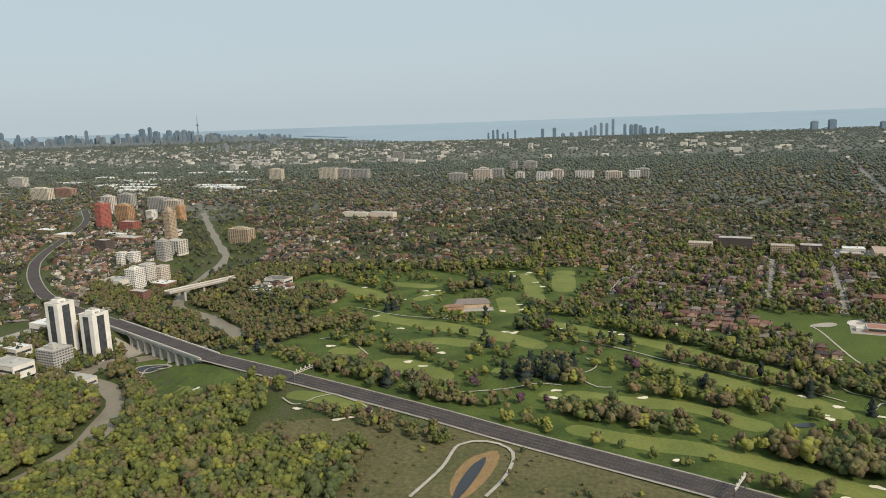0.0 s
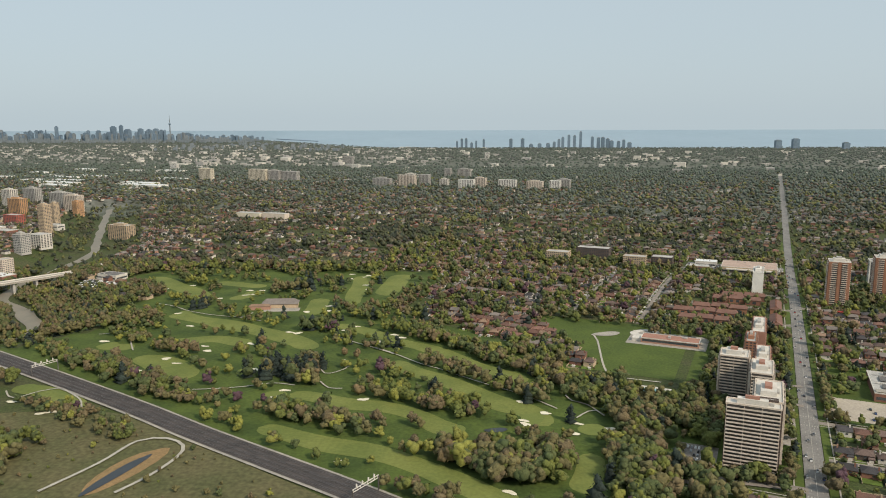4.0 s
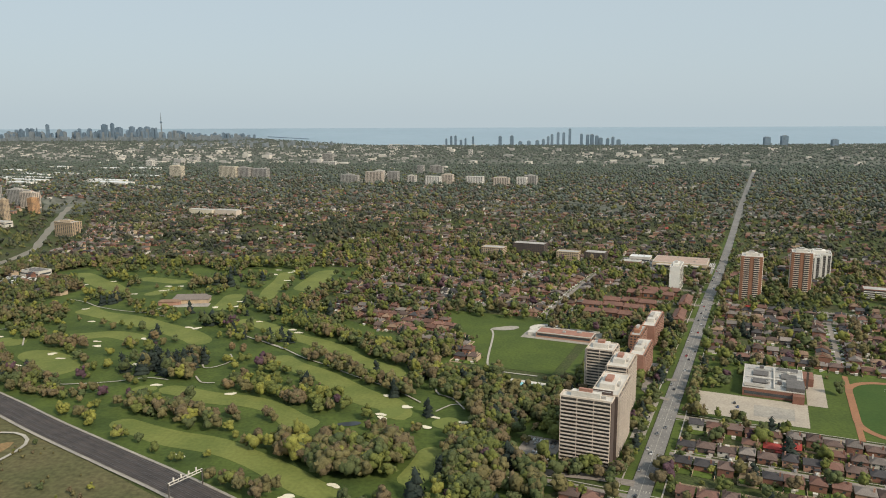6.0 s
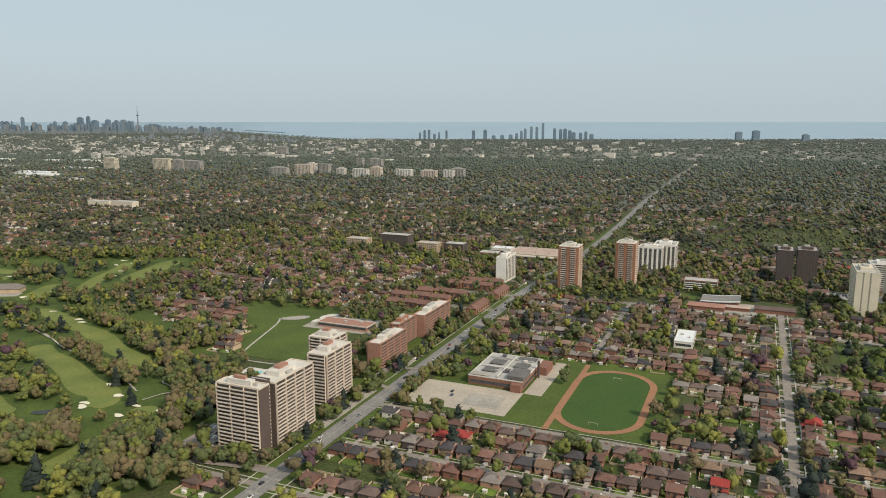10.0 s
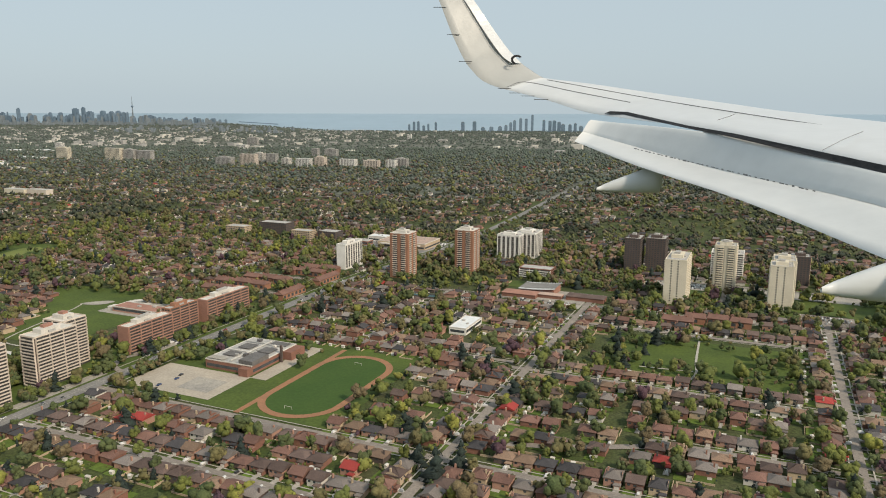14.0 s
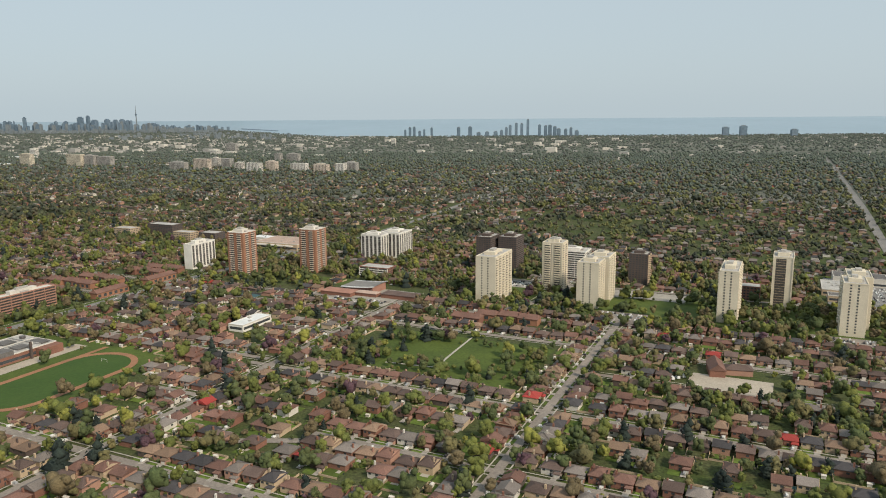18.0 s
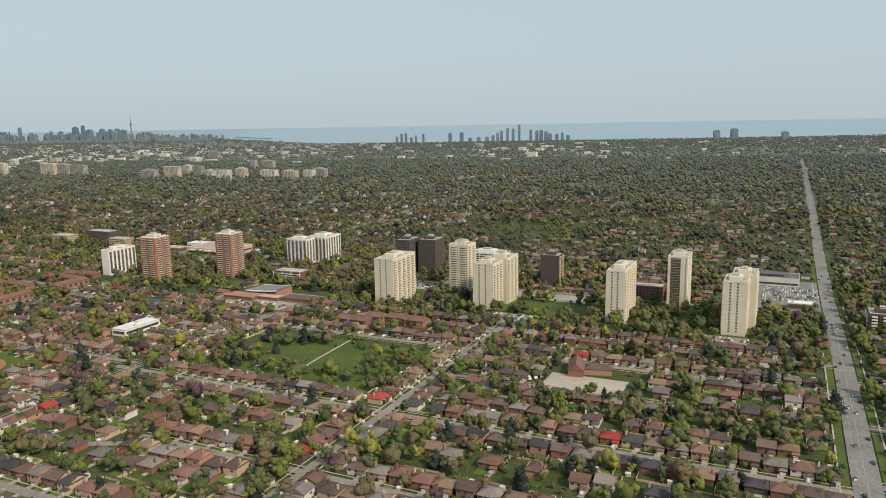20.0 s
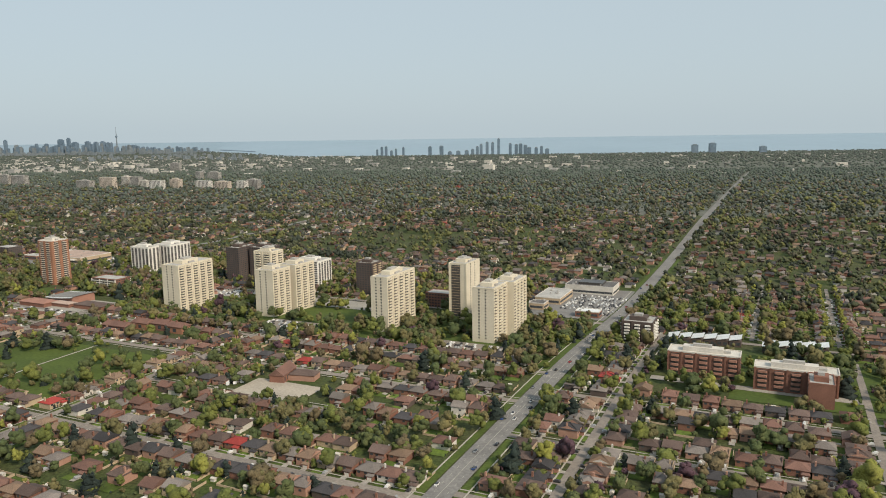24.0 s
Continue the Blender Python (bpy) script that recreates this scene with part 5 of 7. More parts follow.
def house_at(u, v, turn, kind, roof, wall):
    key = (kind, roof, wall)
    m = grid_at(u, v, turn)
    if key in made:
        return copy_thing(made[key], m)
    t = thing("house", m, f"{('two-storey', 'bungalow', 'two-storey', 'split-level')[kind]} {WALL_WORDS[wall]} house with a {HOUSE_WORDS[roof]} shingle roof", "house", "suburban houses")
    for nm, b, k in SHAPES[kind]:
        part(nm, b, {"wall": WALL_MATS[wall], "roof": ROOF_MATS[roof], "trim": M_PALE, "dark": M_SHADOWBAY, "glass": M_GLASS}[k], t)
    made[key] = t
    return t


rng = random.Random(11)
ROOF_ODDS, WALL_ODDS = [31, 23, 14, 17, 14, 1], [40, 22, 18, 12, 8]


def nearness(u, v):
    """How far a spot lies from the strip of ground nearest to the flight line."""
    x, y = xy(u, v)
    return y - 0.165 * x


house_spots.sort(key=lambda s: nearness(s[0], s[1]))
drive, yards = Builder(), Builder()
HOUSE_KEYS = ["wall0", "wall1", "wall2", "wall3", "wall4", "roof0", "roof1", "roof2", "roof3", "roof4", "roof5", "trim", "dark", "glass"]
HOUSE_MATS = WALL_MATS + ROOF_MATS + [M_PALE, M_SHADOWBAY, M_GLASS]
mass_v, mass_f, mass_i, mass_n = [], [], [], 0


def tris(b):
    return np.array(b.v, np.float32), np.array([(f[0], f[i], f[i + 1]) for f in b.f for i in range(1, len(f) - 1)], np.int32)


SHAPE_TRIS = [[(k, *tris(b)) for nm, b, k in s] for s in SHAPES]


def mass_house(x, y, z, turn, kind, roof, wall, size=1.0, few=False):
    global mass_n
    c, s = math.cos(radians(turn)), math.sin(radians(turn))
    for k, V, F in SHAPE_TRIS[kind][: 2 if few else None]:
        R = np.empty_like(V)
        R[:, 0], R[:, 1], R[:, 2] = x + size * (V[:, 0] * c - V[:, 1] * s), y + size * (V[:, 0] * s + V[:, 1] * c), z + size * V[:, 2]
        mass_v.append(R), mass_f.append(F + mass_n)
        slot = HOUSE_KEYS.index(k + str(wall) if k == "wall" else k + str(roof) if k == "roof" else k)
        mass_i.append(np.full(len(F), slot))
        mass_n += len(V)


for n, (u, v, turn) in enumerate(house_spots):
    x, y = xy(u, v)
    kind, roof, wall = rng.choice((0, 1, 1, 2, 3, 3)), rng.choices(range(6), ROOF_ODDS)[0], rng.choices(range(5), WALL_ODDS)[0]
    if (121 < u < 147 and 269 < v < 280 and rng.random() < 0.5) or (301 < u < 308 and 364 < v < 370):
        roof = 5
    turn += rng.uniform(-2, 2)
    if n < 256:
        house_at(u, v, turn, kind, roof, wall)
    else:
        mass_house(x, y, hz(x, y), turn - 16, kind, roof, wall)
    c, s = math.cos(radians(turn - 16)), math.sin(radians(turn - 16))
    q = [(x + a * c - e * s, y + a * s + e * c) for a, e in ((0.5, -5.2), (1.9, -5.2), (1.9, -2.4), (0.5, -2.4))]
    drive.add([(*p, hz(*p) + 0.172 + 0.0011 * (n % 37)) for p in q], [(0, 1, 2, 3)])
    for e0, e1 in ((-5.0, -2.2), (2.2, 5.6)):
        if rng.random() < 0.75:
            q = [(x + a * c - e * s, y + a * s + e * c) for a, e in ((-2.4, e0), (0.4 if e0 < 0 else 2.4, e0), (0.4 if e0 < 0 else 2.4, e1), (-2.4, e1))]
            yards.add([(*p, hz(*p) + (0.07 if e0 < 0 else 0.118) + 0.0012 * (n % 37)) for p in q], [(0, 1, 2, 3)])
fences = Builder()
# cars on driveways and sheds in gardens, too small to tell apart
cars_v, sheds = [Builder(), Builder(), Builder()], Builder()
rng = random.Random(19)
for u, v, turn in house_spots:
    x, y = xy(u, v)
    a = radians(turn - 16)
    c, s = math.cos(a), math.sin(a)
    if rng.random() < 0.5:
        b = Builder().box(0.85, -5.0 + rng.uniform(0, 0.8), 0.25, 1.55, -3.3, 0.55, 0.05).box(0.92, -4.6, 0.55, 1.48, -3.7, 0.78, 0.08)
        z = hz(x, y) + 0.1
        cars_v[rng.choices((0, 1, 2), (45, 30, 25))[0]].add([(x + p * c - q * s, y + p * s + q * c, z + r) for p, q, r in b.v], b.f)
    if rng.random() < 0.4 and not on_road(u + 4.8 * -math.sin(radians(turn)), v + 4.8 * math.cos(radians(turn)), 1.5):
        k = rng.uniform(-1.8, 0.8)
        b = gable(Builder().box(k, 4.2, 0, k + 1.0, 5.0, 0.75), k, 4.2, k + 1.0, 5.0, 0.75, 0.35, 0.08)
        z = hz(x, y)
        sheds.add([(x + p * c - q * s, y + p * s + q * c, z + r) for p, q, r in b.v], b.f)
    if rng.random() < 0.7 and not on_road(u - 4.8 * math.sin(radians(turn)), v + 4.8 * math.cos(radians(turn)), 1.5):
        b = Builder().box(2.52, 1.8, -0.2, 2.62, 6.0, 0.55)
        if rng.random() < 0.5:
            b.box(-2.5, 5.95, -0.2, 2.52, 6.05, 0.5)
        z = hz(x, y)
        fences.add([(x + p * c - q * s, y + p * s + q * c, z + r) for p, q, r in b.v], b.f)
for b, col, word in zip(cars_v, ((0.72, 0.72, 0.70), (0.05, 0.05, 0.055), (0.36, 0.37, 0.38)), ("white", "black", "grey")):
    setting("parked_cars", b, mat("driveway_car_" + word, col, None, 1, 5, 0.3, bump=0, wear=0.1, spec=0.5), word + " cars parked on house driveways", "cars", "stuff")
patios, shrubs = Builder(), []
for u, v, turn in house_spots:
    x, y = xy(u, v)
    a = radians(turn - 16)
    c, s = math.cos(a), math.sin(a)
    if rng.random() < 0.5:
        k, w, d = rng.uniform(-1.8, 0.4), rng.uniform(0.9, 2.2), rng.uniform(0.8, 1.6)
        q = [(x + p * c - r * s, y + p * s + r * c) for p, r in ((k, 2.3), (k + w, 2.3), (k + w, 2.3 + d), (k, 2.3 + d))]
        patios.add([(*p, hz(*p) + 0.19) for p in q], [(0, 1, 2, 3)])
    for _ in range(rng.randint(1, 4)):
        p, r = rng.choice((rng.uniform(-2.4, 2.4), -2.5, 2.5)), rng.choice((-2.7, rng.uniform(2.6, 5.6), rng.uniform(3, 5.8)))
        shrubs.append((x + p * c - r * s, y + p * s + r * c))
setting("garden_patios", patios, M_PATH, "pale paved patios behind the houses", "patio", "stuff")
setting("garden_fences", fences, M_TANBRICK, "low wooden fences between back gardens", "fences", "stuff")
setting("garden_sheds", sheds, M_PALE, "small pale sheds behind the houses", "sheds", "stuff")
rng = random.Random(12)
setting("driveways", drive, M_DRIVE, "pale concrete driveways before the houses", "driveway", "stuff")
setting("garden_lawns", yards, M_YARD, "small green lawns before and behind the houses", "lawn", "stuff")
# far streets of houses
rng = np.random.default_rng(3)
for v in np.arange(330, 1500, 14.0):
    us = np.arange(-1700, 1500, 6.5 if v < 900 else 11.0)
    us = us + rng.uniform(-1.5, 1.5, len(us))
    vs = v + rng.uniform(-2.5, 2.5, len(us))
    X, Y = us * CG + vs * SG, -us * SG + vs * CG
    ok = (X > -0.88 * Y - 40) & (X < 0.48 * Y + 540) & ~in_rects(us, vs, KEEP_OUT, 2) & ~on_road(us, vs, 2.5) & (height(X, Y) + hollow(X, Y) > -1) & (rng.random(len(us)) < 0.55) & ((vs > 600) | (us < -172) | (us > 640)) & ~inside(X, Y, GOLF) & (seg_dist(X, Y, RAIL) > 9) & ((X > -190) | (Y > 480))
    ok &= np.sin(us / 61 + 1.3 * np.sin(vs / 83)) + 0.7 * np.sin(vs / 47 + us / 120) > -1.35
    for u, w, x, y in zip(us[ok], vs[ok], X[ok], Y[ok]):
        k = rng.integers(0, 4)
        mass_house(x, y, hz(x, y), -16 + 180 * rng.integers(0, 2), k, rng.choice(6, p=(0.24, 0.10, 0.30, 0.28, 0.075, 0.005)), rng.choice(5, p=(0.25, 0.2, 0.2, 0.2, 0.15)), 1.0 if y < 900 else 1.15, True)
for x, y in zip(rng.uniform(-560, -190, 2600), rng.uniform(230, 640, 2600)):
    u, v = uv(x, y)
    if y > -0.86 * x + 20 and height(x, y) > -0.6 and seg_dist(x, y, RAIL) > 9 and not in_rects(u, v, [(-360, 180, -270, 250)], 0) and claim(u, v, 2.4):
        mass_house(x, y, hz(x, y), -16 + 90 * rng.integers(0, 4), rng.integers(0, 4), rng.choice(6, p=(0.24, 0.10, 0.30, 0.28, 0.075, 0.005)), rng.choice(5, p=(0.2, 0.2, 0.2, 0.15, 0.25)))
ob = new("houses_in_distance", tri_mesh("houses_in_distance", np.concatenate(mass_v), np.concatenate(mass_f), HOUSE_MATS, np.concatenate(mass_i), False))
tagged(ob, "streets of brick houses with brown and grey roofs among trees", "houses", "", "stuff")

# ---- trees ----


def ball(sub):
    bm = bmesh.new()
    bmesh.ops.create_icosphere(bm, subdivisions=sub, radius=1)
    V = np.array([v.co[:] for v in bm.verts])
    F = np.array([[v.index for v in f.verts] for f in bm.faces])
    bm.free()
    return V, F


BALL1 = ball(1)


def octa():
    V = np.array([(1, 0, 0), (0, 1, 0), (-1, 0, 0), (0, -1, 0), (0, 0, 1), (0, 0, -1)], float)
    return V, np.array([(0, 1, 4), (1, 2, 4), (2, 3, 4), (3, 0, 4), (1, 0, 5), (2, 1, 5), (3, 2, 5), (0, 3, 5)])


def crown(rng, clumps, conifer=False, bush=BALL1, spread=1.0, leaves=0):
    """A crown about one across and one high: an uneven core of clumps under many small sprays of leaves."""
    Vs, Fs, k = [], [], 0
    lean = rng.uniform(0.85, 1.15)
    for i in range(clumps):
        V, F = bush
        if conifer:
            h = i / clumps
            r = 0.40 * (1 - h) ** 0.8 + 0.05
            c = np.array([rng.normal(0, 0.05), rng.normal(0, 0.05), 0.16 + 0.85 * h])
            S = np.array([r, r, 0.5 / clumps + 0.10])
        else:
            a, e = rng.uniform(0, 6.283), math.acos(rng.uniform(-0.5, 1))
            d = 0.30 * spread * rng.uniform(0.5, 1.0) if i else 0.0
            c = np.array([d * math.cos(a) * math.sin(e), d * math.sin(a) * math.sin(e), 0.58 + 0.38 * lean * math.cos(e) * (d / 0.30 / spread)])
            r = rng.uniform(0.15, 0.22) * (3.2 / (clumps ** 0.5 + 1.2)) if i else 0.26
            S = np.array([r, r, r * rng.uniform(0.85, 1.2)])
        P = V * (1 + rng.normal(0, 0.17, (len(V), 1))) * S + c
        Vs.append(P), Fs.append(F + k)
        k += len(V)
        if leaves:
            d = rng.normal(0, 1, (leaves, 3))
            d[:, 2] = np.abs(d[:, 2]) - 0.35
            d /= np.linalg.norm(d, axis=1, keepdims=True)
            at = c + d * S * rng.uniform(0.95, 1.22, (leaves, 1))
            off = rng.normal(0, 0.055, (leaves, 3, 3))
            off -= 0.8 * (off * d[:, None]).sum(2, keepdims=True) * d[:, None]
            facing = (np.cross(off[:, 1] - off[:, 0], off[:, 2] - off[:, 0]) * d).sum(1) < 0
            off[facing] = off[facing][:, ::-1]
            tip = at[:, None] + off
            Vs.append(tip.reshape(-1, 3)), Fs.append(np.arange(leaves * 3).reshape(-1, 3) + k)
            k += leaves * 3
    return np.concatenate(Vs), np.concatenate(Fs)


def scatter_trees(name, label, spots, species, sizes, templates, z=None, mats=TREE_MATS, tall=1.0):
    """Joins trees into one mesh: spots (n, 2), species and sizes by tree, templates by species (broad or conifer)."""
    x, y = spots[:, 0], spots[:, 1]
    gz = height(x, y) if z is None else z
    rr = np.random.default_rng(len(x))
    Vs, Fs, Is, k = [], [], [], 0
    pick = rr.integers(0, 100, len(x))
    for con in (0, 1):
        T = templates[con]
        for ti, (V, F) in enumerate(T):
            who = np.where((((species == 4) & (len(mats) > 4)) == bool(con)) & (pick % len(T) == ti))[0]
            if not len(who):
                continue
            a = rr.uniform(0, 6.283, len(who))
            w = sizes[who] * rr.uniform(0.85, 1.2, len(who)) * (0.9 if con else 1)
            h = sizes[who] * rr.uniform(0.85, 1.15, len(who)) * (1.1 if con else tall)
            P = np.empty((len(who), len(V), 3), np.float32)
            c, s = np.cos(a)[:, None], np.sin(a)[:, None]
            P[:, :, 0] = x[who][:, None] + w[:, None] * (V[None, :, 0] * c - V[None, :, 1] * s)
            P[:, :, 1] = y[who][:, None] + w[:, None] * (V[None, :, 0] * s + V[None, :, 1] * c)
            P[:, :, 2] = gz[who][:, None] + h[:, None] * V[None, :, 2] - 0.1 * h[:, None]
            Vs.append(P.reshape(-1, 3))
            Fs.append((F[None] + (k + np.arange(len(who)) * len(V))[:, None, None]).reshape(-1, 3))
            Is.append(np.repeat(species[who], len(F)))
            k += len(who) * len(V)
    ob = new(name, tri_mesh(name, np.concatenate(Vs), np.concatenate(Fs), mats, np.concatenate(Is), True))
    return tagged(ob, label, "trees", "", "stuff")


rr = np.random.default_rng(21)
NEAR_T = [[crown(rr, 8, bush=BALL1, leaves=7) for _ in range(12)], [crown(rr, 5, True, bush=octa(), leaves=18) for _ in range(4)]]
MID_T = [[crown(rr, 5, bush=octa(), leaves=7) for _ in range(8)], [crown(rr, 3, True, bush=octa(), leaves=6) for _ in range(3)]]
FAR_T = [[crown(rr, 1, bush=octa()) for _ in range(8)], [crown(rr, 1, True) for _ in range(2)]]
HOUSE_UV = np.array([(u, v) for u, v, t in house_spots])
cells = {}
for u, v in HOUSE_UV:
    cells.setdefault((int(u // 6), int(v // 6)), []).append((u, v))


def near_house(u, v, r):
    i, j = int(u // 6), int(v // 6)
    return any(abs(a - u) < r and abs(b - v) < r for p in (-1, 0, 1) for q in (-1, 0, 1) for a, b in cells.get((i + p, j + q), ()))


def tree_ok(X, Y, pad=1.0):
    U, W = X * CG - Y * SG, X * SG + Y * CG
    return ~on_road(U, W, pad) & ~in_rects(U, W, NO_TREES) & ~in_rects(U, W, BUILT, 0.8) & (seg_dist(X, Y, RAIL) > 9.5) & (seg_dist(X, Y, VALLEY) > 5.5)


def open_grass(X, Y):
    """Fairways, greens and ponds, where no tree stands."""
    hit = np.zeros(np.shape(X), bool)
    for line, w in FAIRWAYS:
        hit |= seg_dist(X, Y, line) < w / 2 + 1.2
    for gx0, gy0, a, b in GREENS:
        hit |= np.hypot(X - gx0, Y - gy0) < max(a, b) + 1.5
    for s in BUNKERS.split():
        bx, by = (float(q) for q in s.split(","))
        hit |= np.hypot(X - bx, Y - by) < 3.6
    return hit | (np.hypot(X + 48, Y - 371) < 15) | (np.hypot((X + 29) * 1.0, (Y - 190) * 0.42) < 8) | (np.hypot(X - 74, Y - 232.5) < 5) | (np.hypot(X + 180, Y - 290) < 9)


def species_for(n, odds):
    return rr.choice(len(odds), n, p=np.array(odds) / sum(odds))


spots, kinds, sizes = [], [], []


def plant(X, Y, odds, lo, hi, skew=1.0):
    spots.append(np.stack([X, Y], 1)), kinds.append(species_for(len(X), odds)), sizes.append(lo + (hi - lo) * rr.random(len(X)) ** skew)


# golf course: belts and groves between the fairways, and single trees
MIXES = {"bare": (14, 14, 42, 20, 1, 6, 1, 2), "mixed": (34, 22, 16, 8, 3, 14, 1, 2), "olive": (14, 14, 44, 18, 1, 6, 0, 3), "dark": (2, 22, 6, 4, 66, 0, 0, 0), "wood": (22, 32, 26, 14, 3, 2, 1, 0),
         "yellow": (22, 0, 6, 0, 0, 72, 0, 0), "maroon": (0, 4, 8, 20, 0, 0, 68, 0), "orange": (0, 0, 10, 0, 0, 10, 0, 80), "conifer": (0, 0, 0, 0, 1, 0, 0, 0)}


def places(text):
    return [tuple(float(q) for q in p.split(",")) for p in text.split()]


def belt(text, width, mix, n, lo, hi):
    """n trees strewn along a line, within a width."""
    line = spline(places(text), 3.0)
    width *= 1.25
    at = rr.uniform(0, len(line) - 1.001, n)
    i = at.astype(int)
    P, Q = np.array([tuple(p) for p in line])[i], np.array([tuple(p) for p in line])[i + 1]
    R = P + (Q - P) * (at - i)[:, None] + np.clip(rr.normal(0, width / 3.2, (n, 2)), -width * 0.6, width * 0.6)
    X, Y = R[:, 0], R[:, 1]
    ok = ~open_grass(X, Y) & (seg_dist(X, Y, RAIL) > 7)
    plant(X[ok], Y[ok], MIXES[mix], lo * 1.15, hi * 1.25)


belt("65,207 81,205 96,210", 15, "bare", 120, 5, 7.4)
belt("21,254 34,253 51,248 67,244", 7, "mixed", 60, 3.5, 6)
belt("39,295 55,283 73,267 90,255", 5, "olive", 55, 3.5, 5.5)
belt("17,342 42,323 60,307 76,288 94,278 105,265", 9, "mixed", 150, 3.5, 6)
belt("-8,363 15,350", 5, "mixed", 16, 3.5, 5.5)
belt("-20,276 -8,273 1,278", 11, "dark", 44, 4.5, 7)
belt("-1,264 6,266", 5, "bare", 9, 4.5, 6)
belt("-74,294 -56,290", 7, "bare", 24, 4, 6)
belt("-46,276 -41,276", 3, "mixed", 4, 4, 5.5)
belt("-102,279 -79,268 -58,261 -43,252", 13, "wood", 130, 3.5, 6)
belt("-51,245 -36,244 -20,241", 4, "bare", 30, 2.5, 4)
belt("-22,229 -7,224 11,210 16,209", 4, "yellow", 20, 3, 4.6)
belt("20,205 31,200 39,195", 4, "mixed", 26, 3, 4.6)
belt("44,192 54,187 64,185", 6, "olive", 34, 3.5, 5.2)
belt("-5,239 11,234 26,229 37,229", 6, "bare", 50, 3.5, 5.6)
belt("47,235 55,230", 4, "bare", 10, 3.5, 5)
belt("107,208 117,203 126,202", 18, "wood", 120, 4, 6.6)
belt("106,228 111,219 119,216", 8, "mixed", 40, 4, 6)
belt("99,274 111,266 118,256 118,238 119,222", 12, "wood", 150, 3.5, 6)
belt("-154,437 -127,428 -102,408", 7, "mixed", 30, 4, 6)
belt("-172,453 -119,463 -63,466 -19,471", 10, "mixed", 140, 4, 6.5)
belt("-66,405 -51,407", 8, "bare", 18, 4, 6)
belt("-52,414 -44,415", 6, "dark", 12, 5, 7)
belt("-132,312 -116,327 -98,346 -93,352", 8, "bare", 90, 3.5, 5.5)
belt("-19,331 -13,332", 5, "dark", 8, 5, 6.5)
belt("-11,329 -7,332", 4, "maroon", 6, 4.5, 6)
belt("1,400 -12,451", 3, "dark", 14, 4, 5.5)
belt("9,437 7,462", 3, "dark", 8, 4, 5.5)
belt("-21,372 -17,385", 5, "mixed", 12, 4, 5.5)
belt("-82,386 -73,384", 4, "dark", 8, 4, 5)
belt("-111,380 -103,381", 4, "yellow", 6, 4, 5.5)
belt("-89,364 -85,370", 4, "dark", 8, 4, 5)
belt("-41,322 -29,314", 4, "dark", 8, 4, 5.5)
belt("-66,273 -80,301 -90,308", 4, "mixed", 16, 3, 4.5)
belt("15,406 17,383 -2,369", 6, "olive", 24, 3.5, 5)
for mix, text in (("yellow", "52,211 56,212 24,226 12,283 18,276 18,284 38,251"), ("bare", "48,213 27,222 33,222 39,223 -15,244 35,223"), ("maroon", "-20,246 -6,245 66,247 27,278 28,285"), ("orange", "-25,248 62,251 60,253 8,297 14,294 -30,271"), ("conifer", "16,318 21,319 27,312 72,278 83,257 97,242")):
    P = np.array(places(text))
    plant(P[:, 0], P[:, 1], MIXES[mix], 4.2, 6.0)
X, Y = rr.uniform(-175, 145, 5200), rr.uniform(165, 475, 5200)
grove = np.array([noise.noise((x / 20, y / 20, 3)) for x, y in zip(X, Y)])
ok = inside(X, Y, GOLF) & ~open_grass(X, Y) & tree_ok(X, Y) & (grove > np.where(Y > 310, -0.06, 0.08))
plant(X[ok], Y[ok], MIXES["mixed"], 3.0, 6.0)
# wooded valley and the bank by the railway
X, Y = rr.uniform(-330, -40, 15000), rr.uniform(120, 470, 15000)
ok = ~inside(X, Y, GOLF) & tree_ok(X, Y) & ((X < -100) & (Y < 262) & (X > -250) | (X < -60) & (Y < 206) & (X > -250) | (seg_dist(X, Y, VALLEY) < 52) | (X < -118) & (Y > 330) & (X > -215)) & ~inside(X, Y, [(-197, 305), (-187, 311), (-172, 300), (-150, 282), (-126, 264), (-111, 251), (-131, 241), (-158, 256), (-184, 281)]) & ~((Y > 208) & (Y < 262) & (X > -104))
hill = ok & (Y < 262)
plant(X[hill], Y[hill], (50, 18, 16, 4, 0, 12, 0), 4.0, 7.8)
hill = ok & (Y >= 262)
plant(X[hill], Y[hill], (16, 26, 34, 20, 2, 2, 0), 3.4, 6.4)
X, Y = rr.uniform(-110, 20, 1500), rr.uniform(140, 235, 1500)
ok = (seg_dist(X, Y, RAIL) > 10) & (seg_dist(X, Y, RAIL) < 20) & (X < -36) | ((X < -66) & (Y < 206) & (seg_dist(X, Y, RAIL) > 12))
plant(X[ok], Y[ok], (16, 22, 28, 28, 2, 3, 1), 2.6, 5.0)
X, Y = rr.uniform(-104, 60, 420), rr.uniform(150, 232, 420)
ok = (seg_dist(X, Y, RAIL) > 8) & (np.hypot(X + 29, (Y - 190) * 0.5) > 12) & inside(X, Y, [(-100, 222), (-62, 232), (-44, 228), (16, 195), (43, 180), (95, 150), (60, 120), (-60, 150), (-100, 190)])
plant(X[ok], Y[ok], MIXES["olive"], 0.9, 3.0, 2.0)
X, Y = rr.uniform(50, 190, 1600), rr.uniform(170, 330, 1600)
U, W = X * CG - Y * SG, X * SG + Y * CG
ok = ~inside(X, Y, GOLF) & (U < 70) & (U > 10) & (W < 312) & tree_ok(X, Y) & (Y > 155 + (150 - X) * 0.2)
plant(X[ok], Y[ok], (20, 34, 26, 15, 4, 1, 1), 4.0, 7.2)
